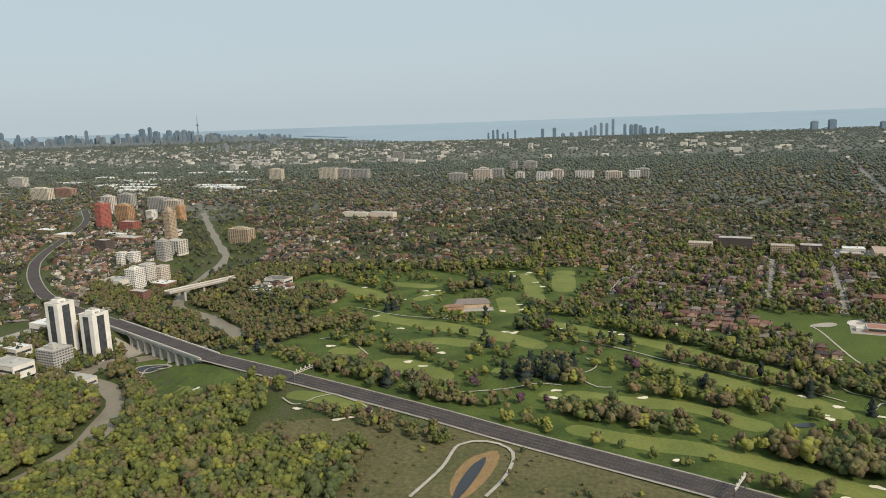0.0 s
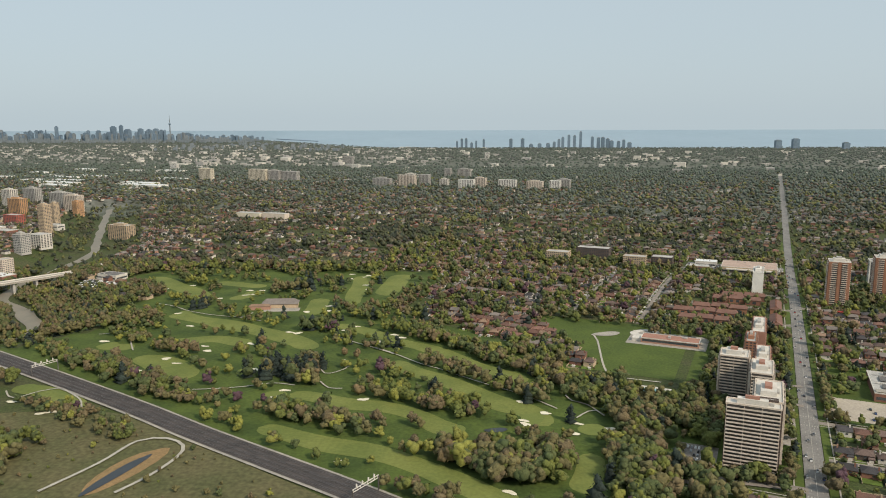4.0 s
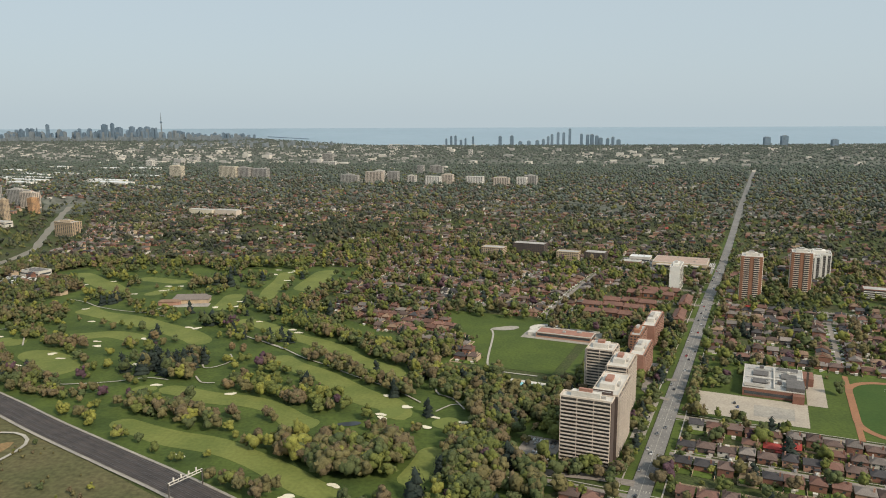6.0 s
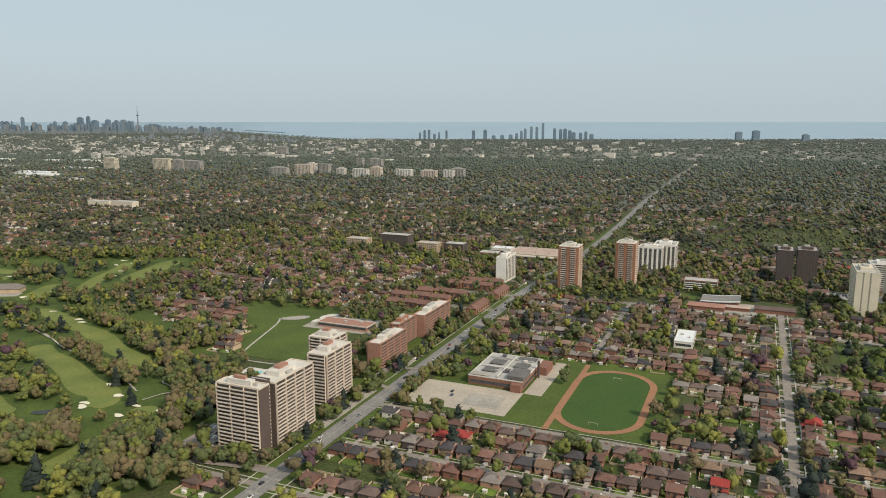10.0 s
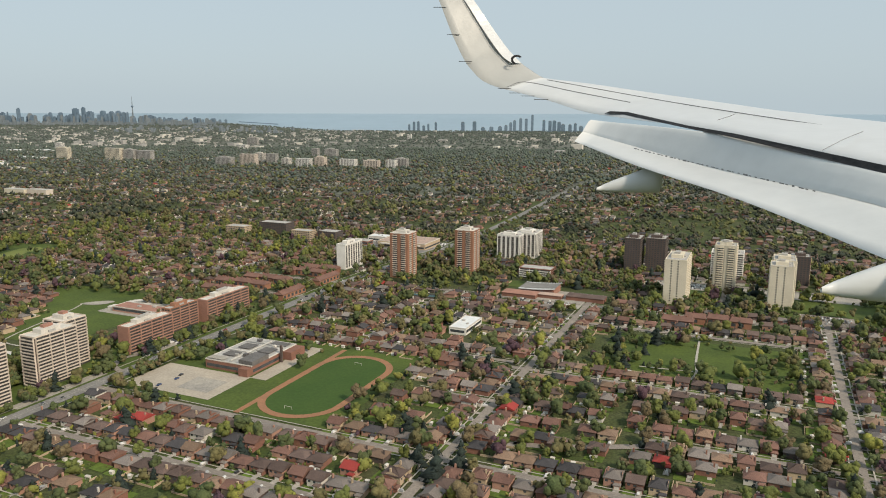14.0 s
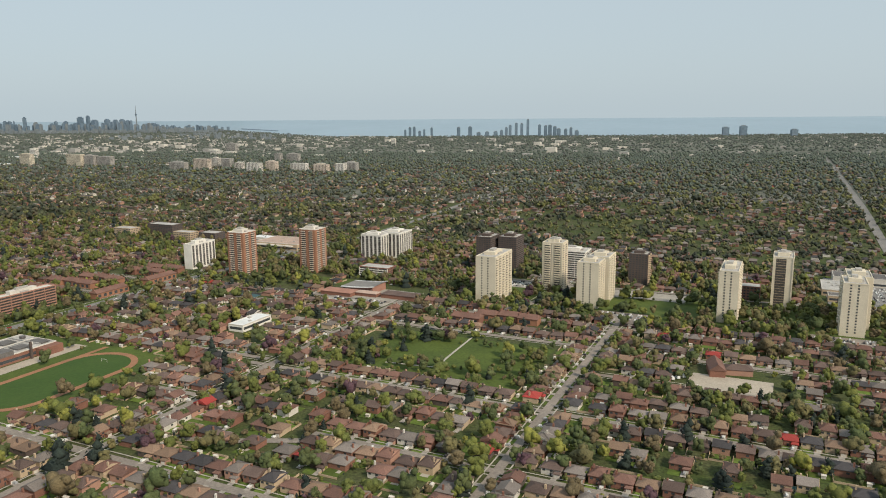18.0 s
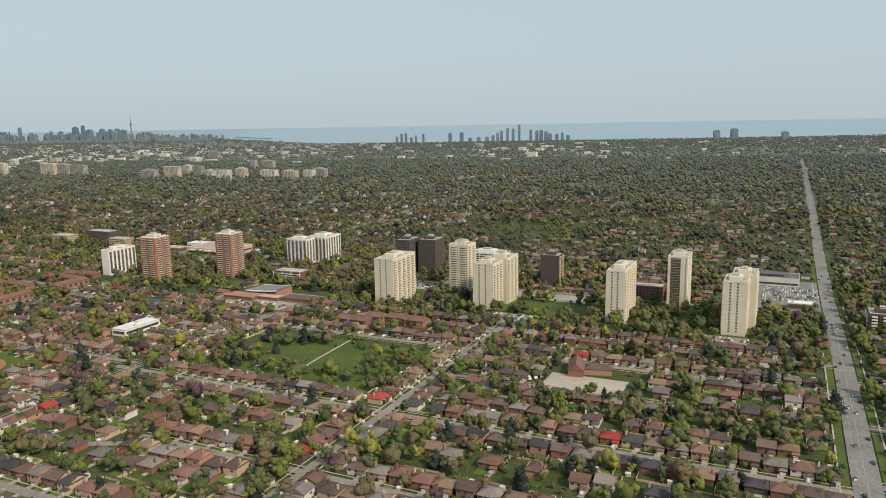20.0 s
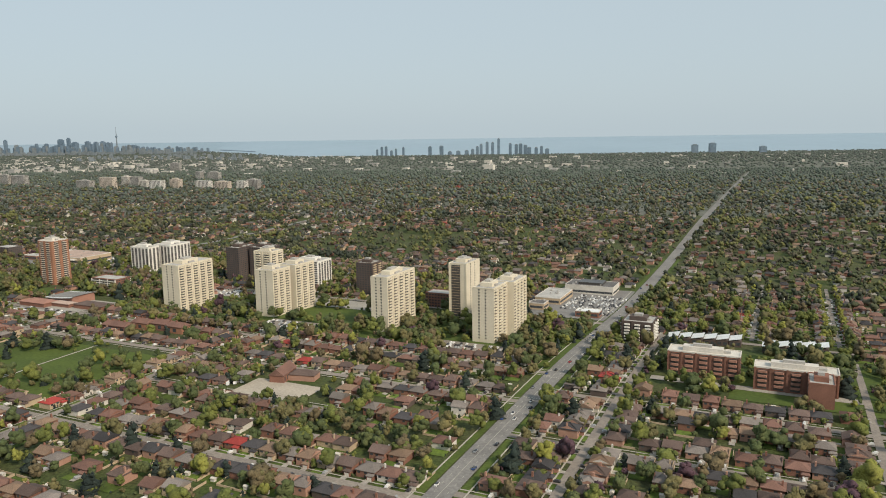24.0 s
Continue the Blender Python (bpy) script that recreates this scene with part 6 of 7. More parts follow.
# gardens and streets
X, Y = rr.uniform(-170, 640, 30000), rr.uniform(130, 620, 30000)
U, W = X * CG - Y * SG, X * SG + Y * CG
ok = ~inside(X, Y, GOLF) & (U > -170) & (U < 620) & (W > 225) & (W < 600) & tree_ok(X, Y, 0.7) & ~((U < 60) & (W < 312)) & (X > -130) & (height(X, Y) + hollow(X, Y) > -2)
ok &= np.array([not near_house(u, v, 1.75) for u, v in zip(U, W)])
ok &= np.array([noise.noise((x / 34, y / 34, 1)) > -0.42 for x, y in zip(X, Y)]) & (rr.random(len(X)) < np.where((W < 460) & (U > 100), 0.6, 0.95))
plant(X[ok], Y[ok], (27, 30, 16, 11, 7, 6, 3), 1.8, 7.4, 1.9)
X, Y = rr.uniform(-170, 640, 15000), rr.uniform(300, 640, 15000)
U, W = X * CG - Y * SG, X * SG + Y * CG
ok = ~inside(X, Y, GOLF) & (U > -170) & (U < 620) & (W < 600) & ((W > 450) | (U < 60) & (W > 380)) & tree_ok(X, Y, 0.6) & (X > -150)
ok &= np.array([not near_house(u, v, 1.5) for u, v in zip(U, W)]) & (rr.random(len(X)) < 0.29)
plant(X[ok], Y[ok], (34, 26, 22, 10, 4, 3, 1), 2.8, 7.6, 1.5)
# thickets by the towers
for u0, v0, u1, v1, n in ((50, 262, 70, 312, 150), (70, 272, 78, 296, 36), (87.6, 242, 91.4, 302, 44), (60, 312, 73, 392, 110), (85, 318, 91, 392, 44), (100.6, 292, 103, 350, 34), (104, 292, 120, 296, 26), (132, 292, 150, 300, 18), (137, 301, 148, 316, 12), (72, 238, 90, 244.5, 26), (402, 444, 424, 512, 80), (306, 478, 345, 505, 24), (255, 446, 345, 460, 60), (354, 476, 388, 500, 20), (215, 455, 246, 505, 90), (100, 440, 150, 456, 50), (124, 470, 150, 520, 110), (236, 372, 300, 416, 46), (345, 376, 420, 394, 90), (318, 400, 345, 418, 40), (-20, 312, 10, 336, 80), (30, 372, 56, 392, 50), (60, 590, 130, 640, 160), (176, 478, 226, 492, 60)):
    u, v = rr.uniform(u0, u1, n), rr.uniform(v0, v1, n)
    X, Y = u * CG + v * SG, -u * SG + v * CG
    ok = tree_ok(X, Y, 0.5)
    plant(X[ok], Y[ok], (24, 34, 22, 14, 5, 2, 1), 2.6, 5.6)
for u in (477.5, 484.5, 506.5, 513.5):
    v = np.arange(518, 640, 4.2)
    X, Y = u * CG + v * SG, -u * SG + v * CG
    plant(X, Y, (30, 4, 0, 0, 0, 66, 0), 3.2, 4.6)
# rows along the avenues
for u, lo, hi in ((96, 225, 560), (427.5, 300, 560), (216, 292, 440), (311, 300, 450), (450, 370, 500)):
    for s in (-1, 1):
        v = np.arange(lo, hi, 6.5) + rr.uniform(-2, 2, len(np.arange(lo, hi, 6.5)))
        v = v[rr.random(len(v)) < 0.6]
        uu = u + s * ((6.4 if u in (96, 427.5) else 3.6) + rr.uniform(0, 1.5, len(v)))
        X, Y = uu * CG + v * SG, -uu * SG + v * CG
        ok = tree_ok(X, Y, 0.3)
        plant(X[ok], Y[ok], (40, 30, 15, 8, 3, 2, 2), 2.6, 4.8)
P = np.array(shrubs)
P = P[~on_road(P[:, 0] * CG - P[:, 1] * SG, P[:, 0] * SG + P[:, 1] * CG, 0.2)]
SHRUB_T = [[crown(rr, 2, bush=BALL1) for _ in range(5)], [crown(rr, 2, True, bush=octa()) for _ in range(3)]]
scatter_trees("garden_shrubs", "small garden shrubs and hedges round the houses", P, species_for(len(P), (22, 36, 10, 4, 22, 3, 3)), rr.uniform(0.8, 2.0, len(P)), SHRUB_T, height(P[:, 0], P[:, 1]) - 0.25)
spots, kinds, sizes = np.concatenate(spots), np.concatenate(kinds), np.concatenate(sizes)
near = spots[:, 1] - 0.165 * spots[:, 0]
order = np.argsort(near + rr.uniform(0, 60, len(near)))
spots, kinds, sizes = spots[order], kinds[order], sizes[order]

TREE_WORDS = ["leafy spring-green tree", "mid-green leafy tree", "olive tree in early leaf", "brown budding tree", "dark green conifer", "bright yellow-green tree", "maroon-leaved tree", "orange-yellow willow"]
TRUNK = Builder().prism(6, 0.055, 0.028, -0.12, 0.55)
for j in range(3):
    limb = Builder().prism(5, 0.02, 0.008, 0, 0.36)
    TRUNK.add([tuple(pose(0, 0, 0.35 + 0.05 * j, 38, 0, 120 * j + 20) @ Vector(p)) for p in limb.v], limb.f)
TRUNK = TRUNK.mesh("trunk", M_BARK)
single = {}
for i in range(300):
    k, s = int(kinds[i]), float(sizes[i])
    x, y = map(float, spots[i])
    key = (k, i % 2)
    m = pose(x, y, hz(x, y), 0, 0, (i * 77) % 360)
    if key in single:
        t = copy_thing(single[key], m)
    else:
        t = single[key] = thing("tree", m, TREE_WORDS[k] + " standing among lawns and houses", "tree", "garden trees")
        part("trunk", TRUNK, None, t)
        V, F = crown(np.random.default_rng(k * 7 + i % 2), 18 if k != 4 else 8, k == 4, BALL1, leaves=26)
        part("crown", tri_mesh("crown", V, F, [TREE_MATS[k]]), None, t)
    t.scale = (s, s, s * (1.1 if k == 4 else 1))
rest = slice(300, None)
close = near[order][rest] < 330
scatter_trees("woods_and_garden_trees", "many spring trees, green, olive and brown, between houses and fairways", spots[rest][close], kinds[rest][close], sizes[rest][close], NEAR_T)
scatter_trees("garden_trees_beyond", "spring trees between streets of houses", spots[rest][~close], kinds[rest][~close], sizes[rest][~close], MID_T)
# far suburbs


def patchy(X, Y, shares):
    """Kinds of trees that keep to patches: shares of bright green, olive, mid green and dark."""
    n = np.array([noise.noise((x / 38, y / 38, 11)) + 0.7 * noise.noise((x / 11, y / 11, 13)) for x, y in zip(X, Y)])
    rank = np.argsort(np.argsort(n + rr.normal(0, 0.28, len(X)))) / len(X)
    return np.array([0, 2, 1, 3])[np.searchsorted(np.cumsum(shares) / sum(shares), rank).clip(0, 3)]


X, Y = rr.uniform(-1400, 1150, 84000), 330 + 1270 * rr.random(84000) ** 0.95
U, W = X * CG - Y * SG, X * SG + Y * CG
ok = (X > -0.88 * Y - 60) & (X < 0.46 * Y + 560) & ((W > 585) | (U < -165) | (U > 610)) & ~on_road(U, W, 0.1) & ~in_rects(U, W, NO_TREES) & ~in_rects(U, W, BUILT, 1.0) & (seg_dist(X, Y, RAIL) > 6) & (seg_dist(X, Y, VALLEY) > 6) & ~inside(X, Y, GOLF)
wood = np.array([noise.noise((x / 70, y / 45, 5)) + 0.5 * noise.noise((x / 22, y / 16, 6)) for x, y in zip(X, Y)])
ok &= (wood > -0.30) | (rr.random(len(X)) < 0.8)
ok &= ~((X < -190) & (X > -0.86 * Y) & (Y < 900) & (X < -0.42 * Y) & (rr.random(len(X)) < 0.25))
X, Y, wood = X[ok], Y[ok], wood[ok]
band = Y < 850
LIGHT_T = [crown(rr, 4, bush=octa()) for _ in range(8)]
# More trees take the haze-tinted colours the farther off they stand.
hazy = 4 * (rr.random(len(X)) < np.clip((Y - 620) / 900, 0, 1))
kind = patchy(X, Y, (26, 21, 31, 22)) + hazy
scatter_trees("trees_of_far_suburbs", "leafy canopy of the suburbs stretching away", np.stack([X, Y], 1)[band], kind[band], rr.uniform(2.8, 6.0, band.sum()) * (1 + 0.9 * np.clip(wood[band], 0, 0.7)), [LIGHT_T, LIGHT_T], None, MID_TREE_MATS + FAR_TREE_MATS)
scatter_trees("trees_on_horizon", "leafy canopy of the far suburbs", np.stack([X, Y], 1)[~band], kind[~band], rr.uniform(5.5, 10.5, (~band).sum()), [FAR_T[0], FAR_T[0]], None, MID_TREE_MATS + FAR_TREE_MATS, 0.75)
X, Y = rr.uniform(-4000, 2400, 54000), 1500 + 3100 * rr.random(54000) ** 0.8
reach = 3560 + 1220 * np.clip((-150 - 0.9897 * X - 0.143 * Y) / 850, 0, 1)
ok = (X > -0.88 * Y - 60) & (X < 0.46 * Y + 560) & (0.9897 * Y - 0.143 * X < reach)
X, Y = X[ok], Y[ok]
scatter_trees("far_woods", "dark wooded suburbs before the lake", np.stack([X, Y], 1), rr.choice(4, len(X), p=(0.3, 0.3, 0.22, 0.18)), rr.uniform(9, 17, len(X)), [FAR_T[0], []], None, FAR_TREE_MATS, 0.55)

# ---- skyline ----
# Both skyline colours have the blue-grey of the haze painted in.
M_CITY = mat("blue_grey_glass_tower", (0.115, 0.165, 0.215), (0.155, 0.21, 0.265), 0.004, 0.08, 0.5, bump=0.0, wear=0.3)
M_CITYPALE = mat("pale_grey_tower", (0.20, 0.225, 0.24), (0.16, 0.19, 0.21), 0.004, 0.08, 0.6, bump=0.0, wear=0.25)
rng = random.Random(8)


def far_tower(depth, sideways, z0, w, h, m, group, label):
    x, y = away(depth, sideways)
    shape = Builder().box(-w / 2, -w / 2, -20, w / 2, w / 2, h).box(-w * 0.3, -w * 0.3, h, w * 0.3, w * 0.3, h * 1.06 + 1)
    t = new("skyscraper", shape.mesh("skyscraper", m))
    t.matrix_basis = pose(x, y, z0, 0, 0, 8 + rng.uniform(-20, 20))
    return tagged(t, label, "skyscraper", group)


# the broadcasting tower of the city
TX, TY = away(4780, -1620)
cn = thing("broadcast_tower", pose(TX, TY, -44), "slender concrete broadcasting tower with a round pod", "tower")
part("shaft", Builder().prism(8, 7, 3.0, -20, 122), M_CITYPALE, cn)
part("pod", Builder().prism(12, 4, 8.5, 118, 124).prism(12, 8.5, 4, 124, 130), M_CITY, cn)
part("upper_shaft", Builder().prism(8, 2.6, 2.2, 130, 154), M_CITYPALE, cn)
part("antenna", Builder().prism(6, 1.6, 0.9, 154, 186), M_CITYPALE, cn)
for s, h, w in ((-2917, 96, 20), (-2808, 80, 20), (-2701, 58, 22), (-2562, 60, 16), (-2538, 53, 16), (-2461, 67, 20), (-2361, 92, 20), (-2419, 45, 20), (-2300, 45, 20), (-2158, 66, 16), (-2093, 66, 20), (-1997, 91, 30), (-1946, 98, 18), (-2029, 55, 28), (-1905, 73, 32), (-1822, 77, 26), (-1768, 73, 22), (-1724, 76, 26),
                (-1689, 69, 20), (-1667, 69, 13), (-1523, 51, 32), (-1498, 44, 20), (-1463, 40, 16), (-1434, 40, 16), (-1390, 36, 16), (-1282, 25, 26)):
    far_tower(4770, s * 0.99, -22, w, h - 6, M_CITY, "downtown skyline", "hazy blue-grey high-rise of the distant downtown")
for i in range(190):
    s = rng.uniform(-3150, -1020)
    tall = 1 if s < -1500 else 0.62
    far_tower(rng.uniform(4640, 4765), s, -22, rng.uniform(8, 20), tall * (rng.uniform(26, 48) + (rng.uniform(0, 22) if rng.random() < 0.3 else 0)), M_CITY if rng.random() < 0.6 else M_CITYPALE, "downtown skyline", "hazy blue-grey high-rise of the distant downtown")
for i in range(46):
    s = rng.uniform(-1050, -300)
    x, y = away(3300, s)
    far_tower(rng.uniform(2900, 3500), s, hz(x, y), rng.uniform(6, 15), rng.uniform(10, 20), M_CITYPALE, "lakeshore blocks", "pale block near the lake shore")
# condominium towers on the lake shore
for x, h, w in ((-332, 32, 9), (-309, 44, 11), (-288, 46, 11), (-262, 26, 12), (-240, 34, 9), (-204, 42, 10), (-75, 44, 15), (-20, 46, 17), (20, 20, 18), (60, 22, 18), (100, 24, 18), (128, 30, 14), (150, 42, 13), (168, 52, 13), (196, 62, 13), (222, 60, 13), (250, 78, 12), (304, 54, 13), (332, 50, 15), (352, 52, 17), (374, 46, 16), (392, 36, 18), (424, 34, 15), (448, 40, 13), (474, 28, 18), (1130, 40, 26), (1205, 46, 28), (1420, 30, 26)):
    xx, yy = x, 3560
    t = thing("skyscraper", pose(xx, yy, hz(xx, yy) - 1), "dark glass condominium tower on the lake shore", "skyscraper", "lakeshore condominiums")
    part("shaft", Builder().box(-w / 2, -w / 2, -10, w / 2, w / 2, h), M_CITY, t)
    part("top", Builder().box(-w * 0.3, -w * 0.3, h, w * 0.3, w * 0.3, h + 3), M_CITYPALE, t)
for i in range(60):
    x = rng.uniform(-1500, 600)
    y = rng.uniform(1400, 2900)
    if x < -0.55 * y:
        x = -0.5 * y + rng.uniform(0, 500)
    t = thing("block", pose(x, y, hz(x, y), 0, 0, -16), "pale distant block above the tree canopy", "building", "far blocks")
    w = rng.uniform(5, 13)
    part("wall", Builder().box(-w, -7, -3, w, 7, rng.uniform(4, 12)), M_PALE if rng.random() < 0.6 else M_CONC, t)

base = Builder()
for i in range(520):
    s = rng.uniform(-3300, -800)
    d = rng.uniform(4250, 4740) if s < -1000 else rng.uniform(3700, 4100)
    x, y = away(d, s)
    w, h = rng.uniform(3, 10), rng.uniform(9, 17) if rng.random() < 0.7 else rng.uniform(17, 28)
    if s > -1000:
        w, h = 0.7 * w, 0.55 * h
    base.box(x - w, y - 6, -75, x + w, y + 6, hz(x, y) + h)
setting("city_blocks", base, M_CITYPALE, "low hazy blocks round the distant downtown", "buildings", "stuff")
island = Builder()
ring = [(-930 + 330 * i / 12, 7 + 3 * math.sin(i * 1.7)) for i in range(13)]


def island_point(s, off, up):
    x, y, z = lake_point(0.14 + off / 500, s)
    return x, y, z + up


island.strip([island_point(s, -w, 1) for s, w in ring], [island_point(s, 0, 4) for s, w in ring]).strip([island_point(s, 0, 4) for s, w in ring], [island_point(s, w, 1) for s, w in ring])
# Island shares the towers' haze-tinted colour.
setting("island", island, M_CITY, "low wooded island in the lake before the horizon", "island")
town = [(-236, 300), (-262, 350), (-300, 420), (-345, 500), (-420, 640), (-500, 800)]
setting("road", ribbon(town, 5, 0.3, 10), M_STREET, "busy main street of the town centre", "road")
setting("road", ribbon([(-330, 300), (-300, 330), (-262, 350), (-232, 405)], 4, 0.3, 10), M_STREET, "street leading to the road bridge", "road")
setting("car_park", rect(-345, 195, -275, 250, 0.2), M_LOT, "paved yards between the town's commercial buildings", "car park")

for word, m, n in (("pale", M_PALE, 420), ("grey", M_CONC, 620)):
    specks = Builder()
    for i in range(n):
        y = 900 + 2700 * rng.random() ** 0.8
        x = rng.uniform(-0.86 * y, 0.44 * y + 520) if rng.random() < 0.36 else rng.uniform(-0.86 * y, -0.1 * y)
        w, d, h = rng.choice((1.5, 2.5, 4, 7, 11)) * rng.uniform(0.7, 1.3), rng.uniform(1.2, 3.5), rng.uniform(2.6, 4.2) * (1 if y < 1500 else 1.6)
        z = hz(x, y)
        specks.box(x - w, y - d, z - 2, x + w, y + d, z + h)
    setting("roofs_above_the_canopy", specks, m, word + " flat roofs scattered over the distant suburbs", "roofs", "stuff")

court = thing("tennis_court", grid_at(137, 430), "blue-green hard tennis court behind a fence", "tennis court")
part("surface", Builder().box(0, 0, 0, 15, 6, 0.24), mat("court_paint", (0.055, 0.115, 0.125), (0.05, 0.10, 0.11), 0.4, 3, 0.8), court)
for q in ((0, 0, 15, 0.08), (0, 5.92, 15, 6)):
    part("fence", Builder().box(q[0], q[1], 0.24, q[2], q[3], 1.1), M_STEEL, court)
# the top drums of two towers
for u, v, z in ((269, 510.7, 23.0), (368.5, 514, 23.4)):
    d = thing("roof_drum", grid_at(u, v, 0, z), "round pale plant room on the tower roof", "plant room", "roof drums")
    part("drum_wall", Builder().prism(16, 2.6, 2.6, 0, 1.9), M_CREAM, d)
    part("drum_roof", Builder().prism(16, 2.8, 2.8, 1.9, 2.1), M_ROOFGREY, d)
lot_cars = [Builder(), Builder(), Builder()]
setting("car_park", rect(-296, 338, -258, 357, 0.3), M_STREET, "full car park beside the golf course", "car park")
for (u0, v0, u1, v1) in ((-295, 339, -259, 356), (400, 548, 424, 584), (414, 541, 424, 547), (30, 562, 92, 584), (379, 462, 411, 470), (301, 459, 321, 473), (226, 507, 262, 521), (182, 441, 212, 450), (61, 241, 70, 257), (85, 319, 91, 339)):
    v = v0 + 0.8
    while v < v1 - 0.5:
        u = u0 + 0.6
        while u < u1:
            if rng.random() < 0.5:
                x, y = xy(u, v)
                z = hz(x, y) + 0.2
                b = Builder().box(-0.33, -0.8, 0.08, 0.33, 0.8, 0.36, 0.05).box(-0.28, -0.45, 0.36, 0.28, 0.4, 0.6, 0.08)
                lot_cars[rng.choices((0, 1, 2), (40, 32, 28))[0]].add([(x + p * CG + q * SG, y - p * SG + q * CG, z + r) for p, q, r in b.v], b.f)
            u += 1.05
        v += 2.7
for b, word in zip(lot_cars, ("white", "black", "grey")):
    setting("cars_in_lots", b, MATS["driveway_car_" + word], word + " cars parked in rows on the car parks", "cars", "stuff")

# ---- cars ----
CAR_COLS = [mat("car_white", (0.75, 0.75, 0.74), None, 1, 5, 0.25, bump=0, wear=0.1, spec=0.5), mat("car_black", (0.03, 0.03, 0.035), None, 1, 5, 0.2, bump=0, wear=0.1, spec=0.5), mat("car_silver", (0.42, 0.43, 0.44), None, 1, 5, 0.3, 0.5, 0, 0.1), mat("car_red", (0.40, 0.03, 0.03), None, 1, 5, 0.25, bump=0, wear=0.1, spec=0.5), mat("car_blue", (0.04, 0.08, 0.22), None, 1, 5, 0.25, bump=0, wear=0.1, spec=0.5)]
M_TYRE = mat("tyre_rubber", (0.03, 0.03, 0.03), None, 2, 8, 0.9)
CAB = Builder().box(-0.32, -0.5, 0.36, 0.32, 0.42, 0.62, 0.1).mesh("cabin", M_GLASS)
WHEEL = Builder().prism(10, 0.13, 0.13, -0.06, 0.06).mesh("wheel", M_TYRE)
CAR_WORDS = ["white", "black", "silver", "red", "dark blue"]
car_made = {}


def car(x, y, z, rz, k, lab):
    m = pose(x, y, z, 0, 0, rz)
    if k in car_made:
        return tagged(copy_thing(car_made[k], m), f"{CAR_WORDS[k]} car {lab}")
    t = car_made[k] = thing("car", m, f"{CAR_WORDS[k]} car {lab}", "car", "cars")
    part("body", Builder().box(-0.36, -0.85, 0.1, 0.36, 0.85, 0.38, 0.04), CAR_COLS[k], t)
    part("cabin", CAB, None, t)
    for sx in (-0.36, 0.36):
        for sy in (-0.52, 0.52):
            part("wheel", WHEEL, None, t, at=pose(sx, sy, 0.13, 0, 90, 0))
    return t


rng = random.Random(77)
for u in (96, 427.5):
    for s in (-2.0, -0.75, 0.75, 2.0) if u < 200 else (-2.25, -0.8, 0.8, 2.25):
        v = 200 + rng.uniform(0, 10)
        while v < 620:
            x, y = xy(u + s + rng.uniform(-0.15, 0.15), v)
            car(x, y, hz(x, y) + 0.24, -16 + (0 if s > 0 else 180), rng.choices(range(5), (40, 22, 22, 8, 8))[0], "driving on the avenue")
            v += rng.choice((4, 6, 9)) if u > 400 and s < 0 and 488 < v < 506 else rng.choice((14, 26, 40, 56))
for (u0, v0, u1, v1) in ((105, 298, 119, 312),):
    v = v0 + 1
    while v < v1:
        u = u0 + 0.8
        while u < u1:
            if rng.random() < 0.05:
                x, y = xy(u, v)
                car(x, y, hz(x, y) + 0.22, -16 + rng.choice((0, 180)), rng.choices(range(5), (36, 24, 24, 8, 8))[0], "parked in the car park")
            u += 1.15
        v += 3.2

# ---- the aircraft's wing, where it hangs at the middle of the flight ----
M_WINGPAINT = mat("aircraft_grey_paint", (0.60, 0.61, 0.60), (0.56, 0.57, 0.565), 0.8, 9.0, 0.32, bump=0.02, wear=0.08, spec=0.5)
M_WINGLIGHT = mat("aircraft_white_paint", (0.60, 0.61, 0.61), (0.56, 0.57, 0.57), 0.8, 9.0, 0.3, bump=0.02, wear=0.06, spec=0.5)
# Wing paint made darker to hold the shade on the tip's inner face.
M_WINGTIP = mat("aircraft_tip_paint", (0.40, 0.40, 0.38), (0.37, 0.37, 0.355), 0.8, 9.0, 0.4, bump=0.02, wear=0.08, spec=0.4)
M_WINGBLACK = mat("black_seal", (0.02, 0.02, 0.022), None, 2, 9, 0.7)
M_SEAM = mat("panel_seam", (0.20, 0.20, 0.20), None, 2, 9, 0.6)
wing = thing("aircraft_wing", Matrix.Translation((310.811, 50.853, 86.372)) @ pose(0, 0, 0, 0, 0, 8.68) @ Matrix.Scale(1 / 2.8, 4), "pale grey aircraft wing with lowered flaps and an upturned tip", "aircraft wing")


def smooth_line(points, n=5):
    """Points along a smooth curve through the given ones."""
    P = [Vector(p) for p in points]
    P = [2 * P[0] - P[1]] + P + [2 * P[-1] - P[-2]]
    out = []
    for a, c, d, e in zip(P, P[1:], P[2:], P[3:]):
        for i in range(n):
            t = i / n
            out.append(0.5 * (2 * c + (d - a) * t + (2 * a - 5 * c + 4 * d - e) * t * t + (3 * c - a - 3 * d + e) * t ** 3))
    return out + [P[-2]]


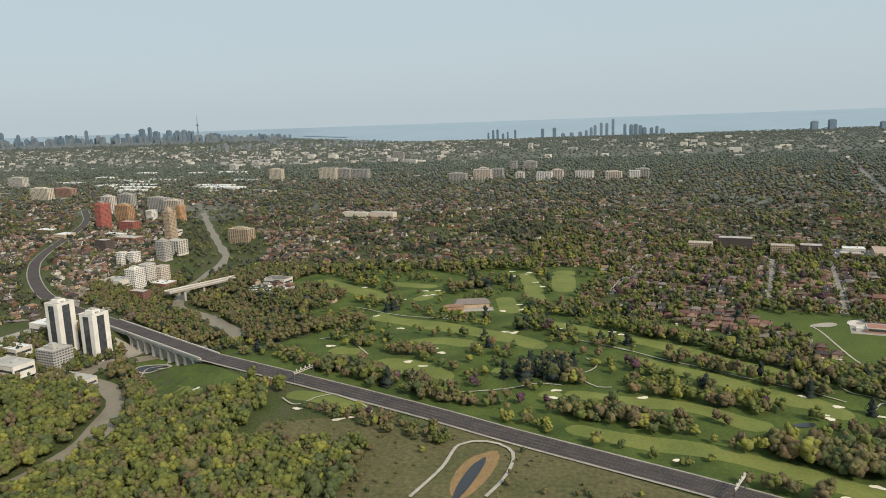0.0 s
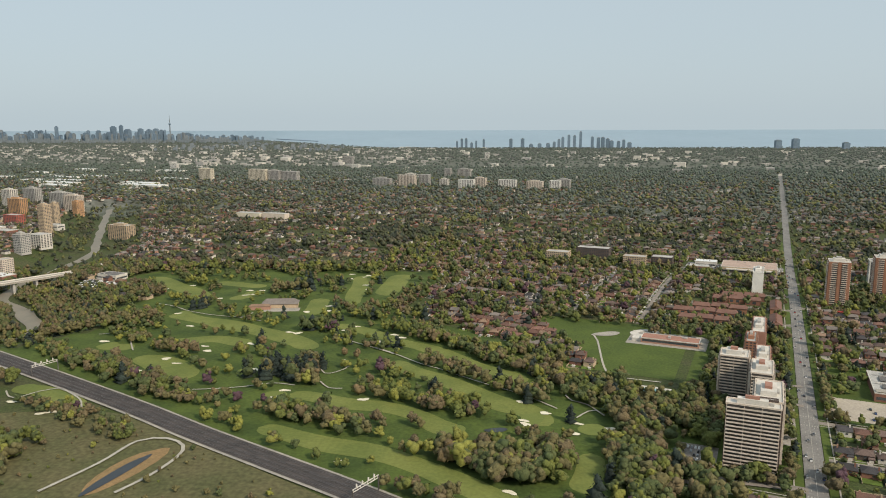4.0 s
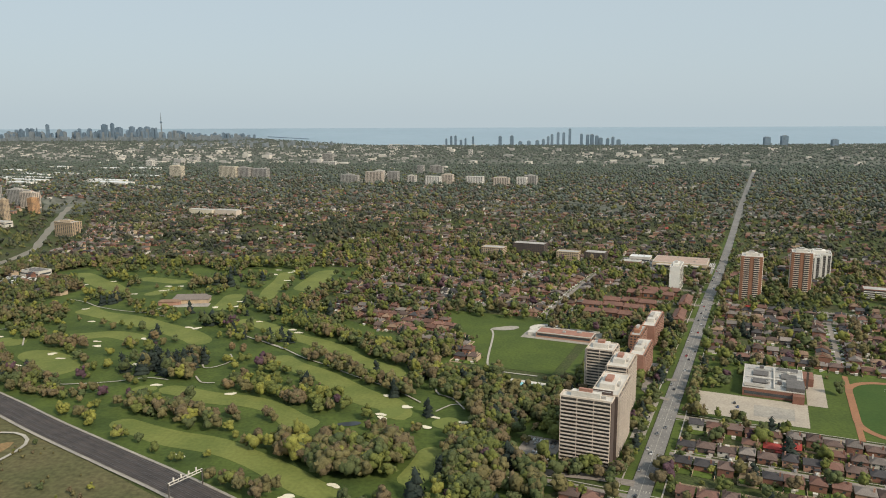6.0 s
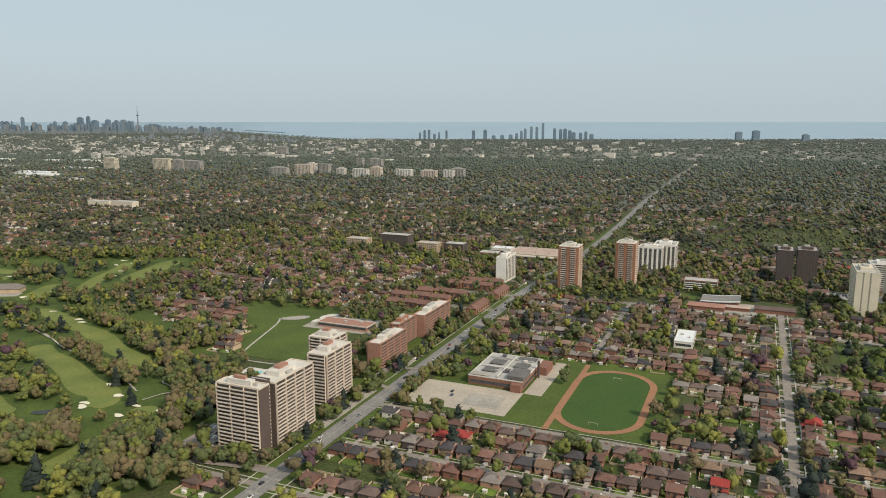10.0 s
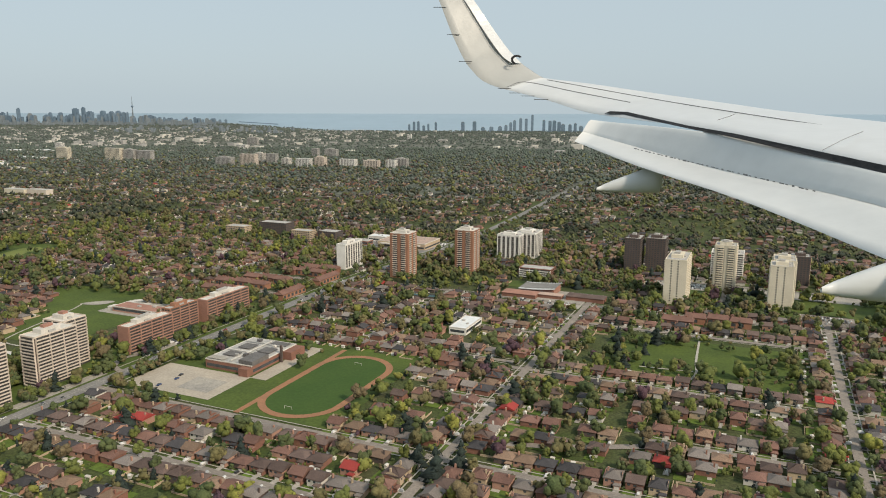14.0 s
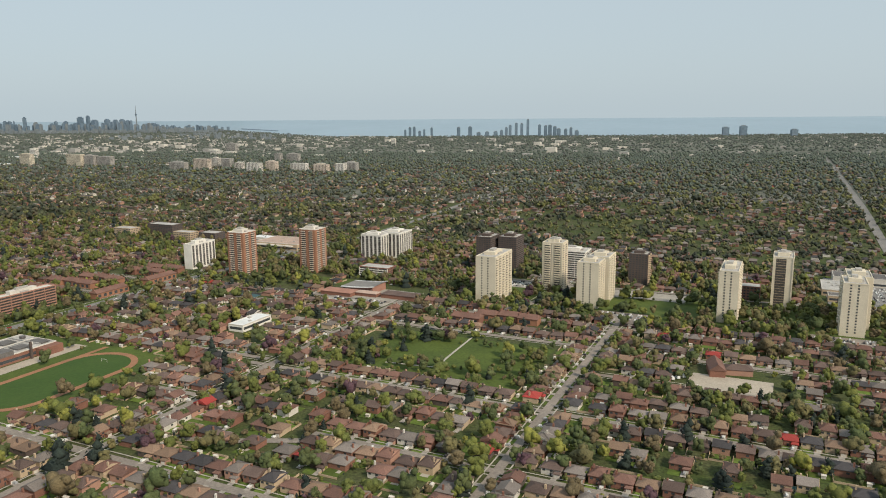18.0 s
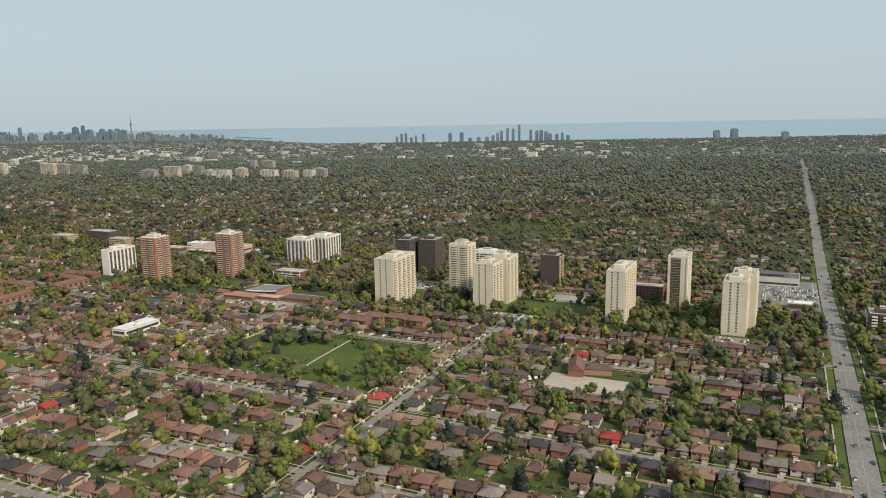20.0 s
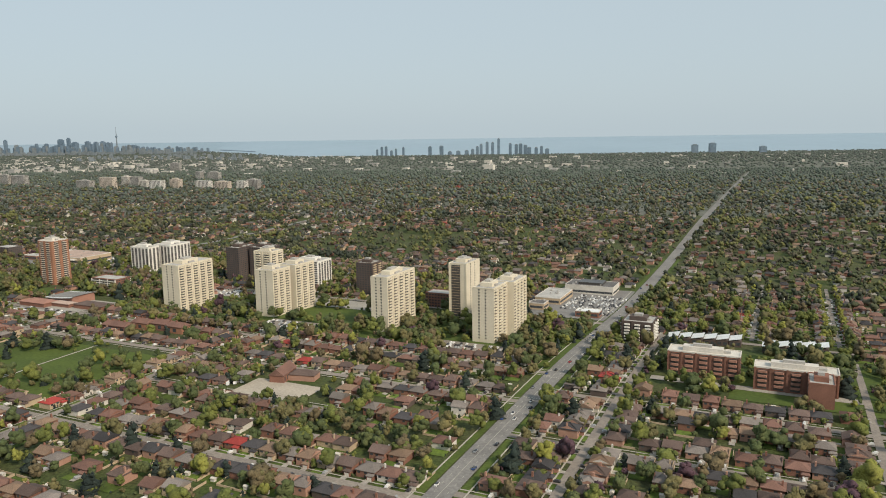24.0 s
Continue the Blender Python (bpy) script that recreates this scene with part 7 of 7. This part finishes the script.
def slab_between(front, back, thick, bulge=0.0):
    """A wing-like body between a front and a back line, rounded in front, thin behind."""
    b = Builder()
    rows_ = []
    front, back = smooth_line(front), smooth_line(back)
    for p, q in zip(front, back):
        p, q = Vector(p), Vector(q)
        ring = []
        for t, up in ((1, 0.02), (0.8, 0.35), (0.55, 0.75), (0.3, 1.0), (0.12, 0.85), (0.03, 0.45), (0, 0), (0.03, -0.4), (0.12, -0.7), (0.4, -0.8), (0.75, -0.35), (1, -0.02)):
            r = p.lerp(q, t)
            ring.append((r.x, r.y, r.z + up * thick * 0.5 + bulge * math.sin(math.pi * t)))
        rows_.append(ring)
    n = len(rows_[0])
    m = len(rows_)
    sides = [(k * n + i, k * n + (i + 1) % n, (k + 1) * n + (i + 1) % n, (k + 1) * n + i) for k in range(m - 1) for i in range(n)]
    return b.add([p for r in rows_ for p in r], sides + [tuple(range(n)), tuple((m - 1) * n + i for i in range(n))])


LEAD = [(2.26, 15.0, 0.53), (3.05, 14.2, 0.40), (3.9, 13.3, 0.23), (4.9, 12.0, 0.02), (5.41, 11.2, -0.09), (6.6, 8.6, -0.32), (8.2, 4.6, -0.66), (9.7, 1.6, -1.0)]
TRAIL = [(1.44, 14.9, 0.33), (2.16, 14.0, 0.11), (2.77, 12.9, -0.12), (3.64, 10.6, -0.28), (3.93, 9.6, -0.37), (4.53, 7.3, -0.61), (5.2, 4.6, -0.93), (5.8, 1.6, -1.25)]


def smooth_part(name, b, m, parent, label=""):
    return part(name, b.mesh(name, m, True), None, parent, label)


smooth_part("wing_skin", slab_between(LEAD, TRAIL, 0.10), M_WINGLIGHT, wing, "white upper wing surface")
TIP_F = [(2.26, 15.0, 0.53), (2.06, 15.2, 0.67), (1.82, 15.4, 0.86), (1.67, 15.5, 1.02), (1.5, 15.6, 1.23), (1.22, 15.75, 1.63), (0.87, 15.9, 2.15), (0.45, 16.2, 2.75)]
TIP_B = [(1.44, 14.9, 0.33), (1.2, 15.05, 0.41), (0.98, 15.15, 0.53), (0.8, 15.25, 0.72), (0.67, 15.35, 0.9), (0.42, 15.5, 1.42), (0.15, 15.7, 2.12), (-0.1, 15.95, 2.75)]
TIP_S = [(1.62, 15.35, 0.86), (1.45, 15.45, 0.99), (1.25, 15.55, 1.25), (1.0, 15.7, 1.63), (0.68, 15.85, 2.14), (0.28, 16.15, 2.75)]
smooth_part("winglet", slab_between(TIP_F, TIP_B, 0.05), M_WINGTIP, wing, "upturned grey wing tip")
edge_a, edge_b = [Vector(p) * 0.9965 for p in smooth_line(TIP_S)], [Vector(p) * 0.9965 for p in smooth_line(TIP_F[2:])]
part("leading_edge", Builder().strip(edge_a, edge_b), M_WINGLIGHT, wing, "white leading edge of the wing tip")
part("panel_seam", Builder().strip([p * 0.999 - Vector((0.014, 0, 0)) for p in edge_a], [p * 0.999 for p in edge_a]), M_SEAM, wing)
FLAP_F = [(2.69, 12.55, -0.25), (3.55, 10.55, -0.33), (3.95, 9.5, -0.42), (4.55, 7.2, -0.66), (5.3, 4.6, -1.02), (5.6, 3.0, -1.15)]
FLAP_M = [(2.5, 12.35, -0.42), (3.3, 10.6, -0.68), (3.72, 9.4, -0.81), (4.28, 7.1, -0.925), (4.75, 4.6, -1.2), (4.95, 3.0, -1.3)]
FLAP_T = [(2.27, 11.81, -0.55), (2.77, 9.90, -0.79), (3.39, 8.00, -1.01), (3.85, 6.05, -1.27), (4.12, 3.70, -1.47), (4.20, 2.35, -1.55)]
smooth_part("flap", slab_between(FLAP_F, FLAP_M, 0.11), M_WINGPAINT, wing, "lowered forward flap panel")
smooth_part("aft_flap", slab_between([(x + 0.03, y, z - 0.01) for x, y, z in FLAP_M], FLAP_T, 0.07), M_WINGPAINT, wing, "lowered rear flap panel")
# Black strip painted in for the shade of the open slot.
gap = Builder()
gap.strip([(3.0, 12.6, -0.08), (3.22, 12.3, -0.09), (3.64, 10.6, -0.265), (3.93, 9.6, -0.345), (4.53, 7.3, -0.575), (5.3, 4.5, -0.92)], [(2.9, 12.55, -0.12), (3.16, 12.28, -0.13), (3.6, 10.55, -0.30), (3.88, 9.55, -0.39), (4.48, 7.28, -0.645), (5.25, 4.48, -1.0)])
part("slot", gap, M_WINGBLACK, wing, "dark slot before the flap")
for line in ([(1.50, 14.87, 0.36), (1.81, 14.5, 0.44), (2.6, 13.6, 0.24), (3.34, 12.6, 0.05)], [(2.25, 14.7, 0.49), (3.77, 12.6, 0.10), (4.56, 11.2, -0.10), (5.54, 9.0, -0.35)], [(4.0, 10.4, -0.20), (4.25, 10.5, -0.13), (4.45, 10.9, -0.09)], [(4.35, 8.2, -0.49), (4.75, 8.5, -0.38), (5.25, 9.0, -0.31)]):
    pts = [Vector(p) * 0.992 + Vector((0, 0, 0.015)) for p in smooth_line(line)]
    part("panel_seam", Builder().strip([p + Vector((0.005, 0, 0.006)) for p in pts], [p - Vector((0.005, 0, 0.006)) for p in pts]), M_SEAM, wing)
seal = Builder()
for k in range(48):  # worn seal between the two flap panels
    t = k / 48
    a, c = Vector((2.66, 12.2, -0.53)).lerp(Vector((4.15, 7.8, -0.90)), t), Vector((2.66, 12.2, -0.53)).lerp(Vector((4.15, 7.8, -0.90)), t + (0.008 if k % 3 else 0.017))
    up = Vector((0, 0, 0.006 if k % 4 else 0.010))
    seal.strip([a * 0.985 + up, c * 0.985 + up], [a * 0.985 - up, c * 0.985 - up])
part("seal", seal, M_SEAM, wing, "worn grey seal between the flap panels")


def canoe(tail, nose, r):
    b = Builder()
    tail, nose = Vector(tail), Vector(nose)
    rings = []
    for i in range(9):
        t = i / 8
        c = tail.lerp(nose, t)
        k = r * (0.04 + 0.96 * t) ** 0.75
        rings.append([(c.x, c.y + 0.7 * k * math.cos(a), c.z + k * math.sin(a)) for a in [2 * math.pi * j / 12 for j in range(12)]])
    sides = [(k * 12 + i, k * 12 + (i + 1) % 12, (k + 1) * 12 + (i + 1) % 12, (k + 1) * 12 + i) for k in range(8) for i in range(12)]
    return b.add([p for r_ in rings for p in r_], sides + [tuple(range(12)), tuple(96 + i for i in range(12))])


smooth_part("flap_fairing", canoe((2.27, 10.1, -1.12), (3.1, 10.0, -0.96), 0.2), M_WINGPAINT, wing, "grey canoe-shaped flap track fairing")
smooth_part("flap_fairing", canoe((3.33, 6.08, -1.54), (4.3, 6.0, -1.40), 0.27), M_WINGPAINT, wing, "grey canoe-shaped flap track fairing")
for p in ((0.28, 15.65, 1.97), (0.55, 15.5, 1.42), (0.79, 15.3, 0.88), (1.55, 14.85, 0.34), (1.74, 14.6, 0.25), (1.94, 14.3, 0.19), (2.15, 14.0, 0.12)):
    part("static_wick", Builder().box(p[0] - 0.24, p[1] - 0.005, p[2] - 0.005, p[0] + 0.02, p[1] + 0.005, p[2] + 0.005), M_WINGBLACK, wing)
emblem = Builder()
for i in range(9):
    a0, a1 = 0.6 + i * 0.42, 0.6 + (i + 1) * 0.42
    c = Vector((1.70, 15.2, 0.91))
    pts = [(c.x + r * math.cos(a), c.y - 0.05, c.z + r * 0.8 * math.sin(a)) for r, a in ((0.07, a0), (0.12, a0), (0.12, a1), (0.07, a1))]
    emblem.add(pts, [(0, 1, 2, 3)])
part("emblem", emblem, M_WINGBLACK, wing, "dark round emblem at the wing tip")
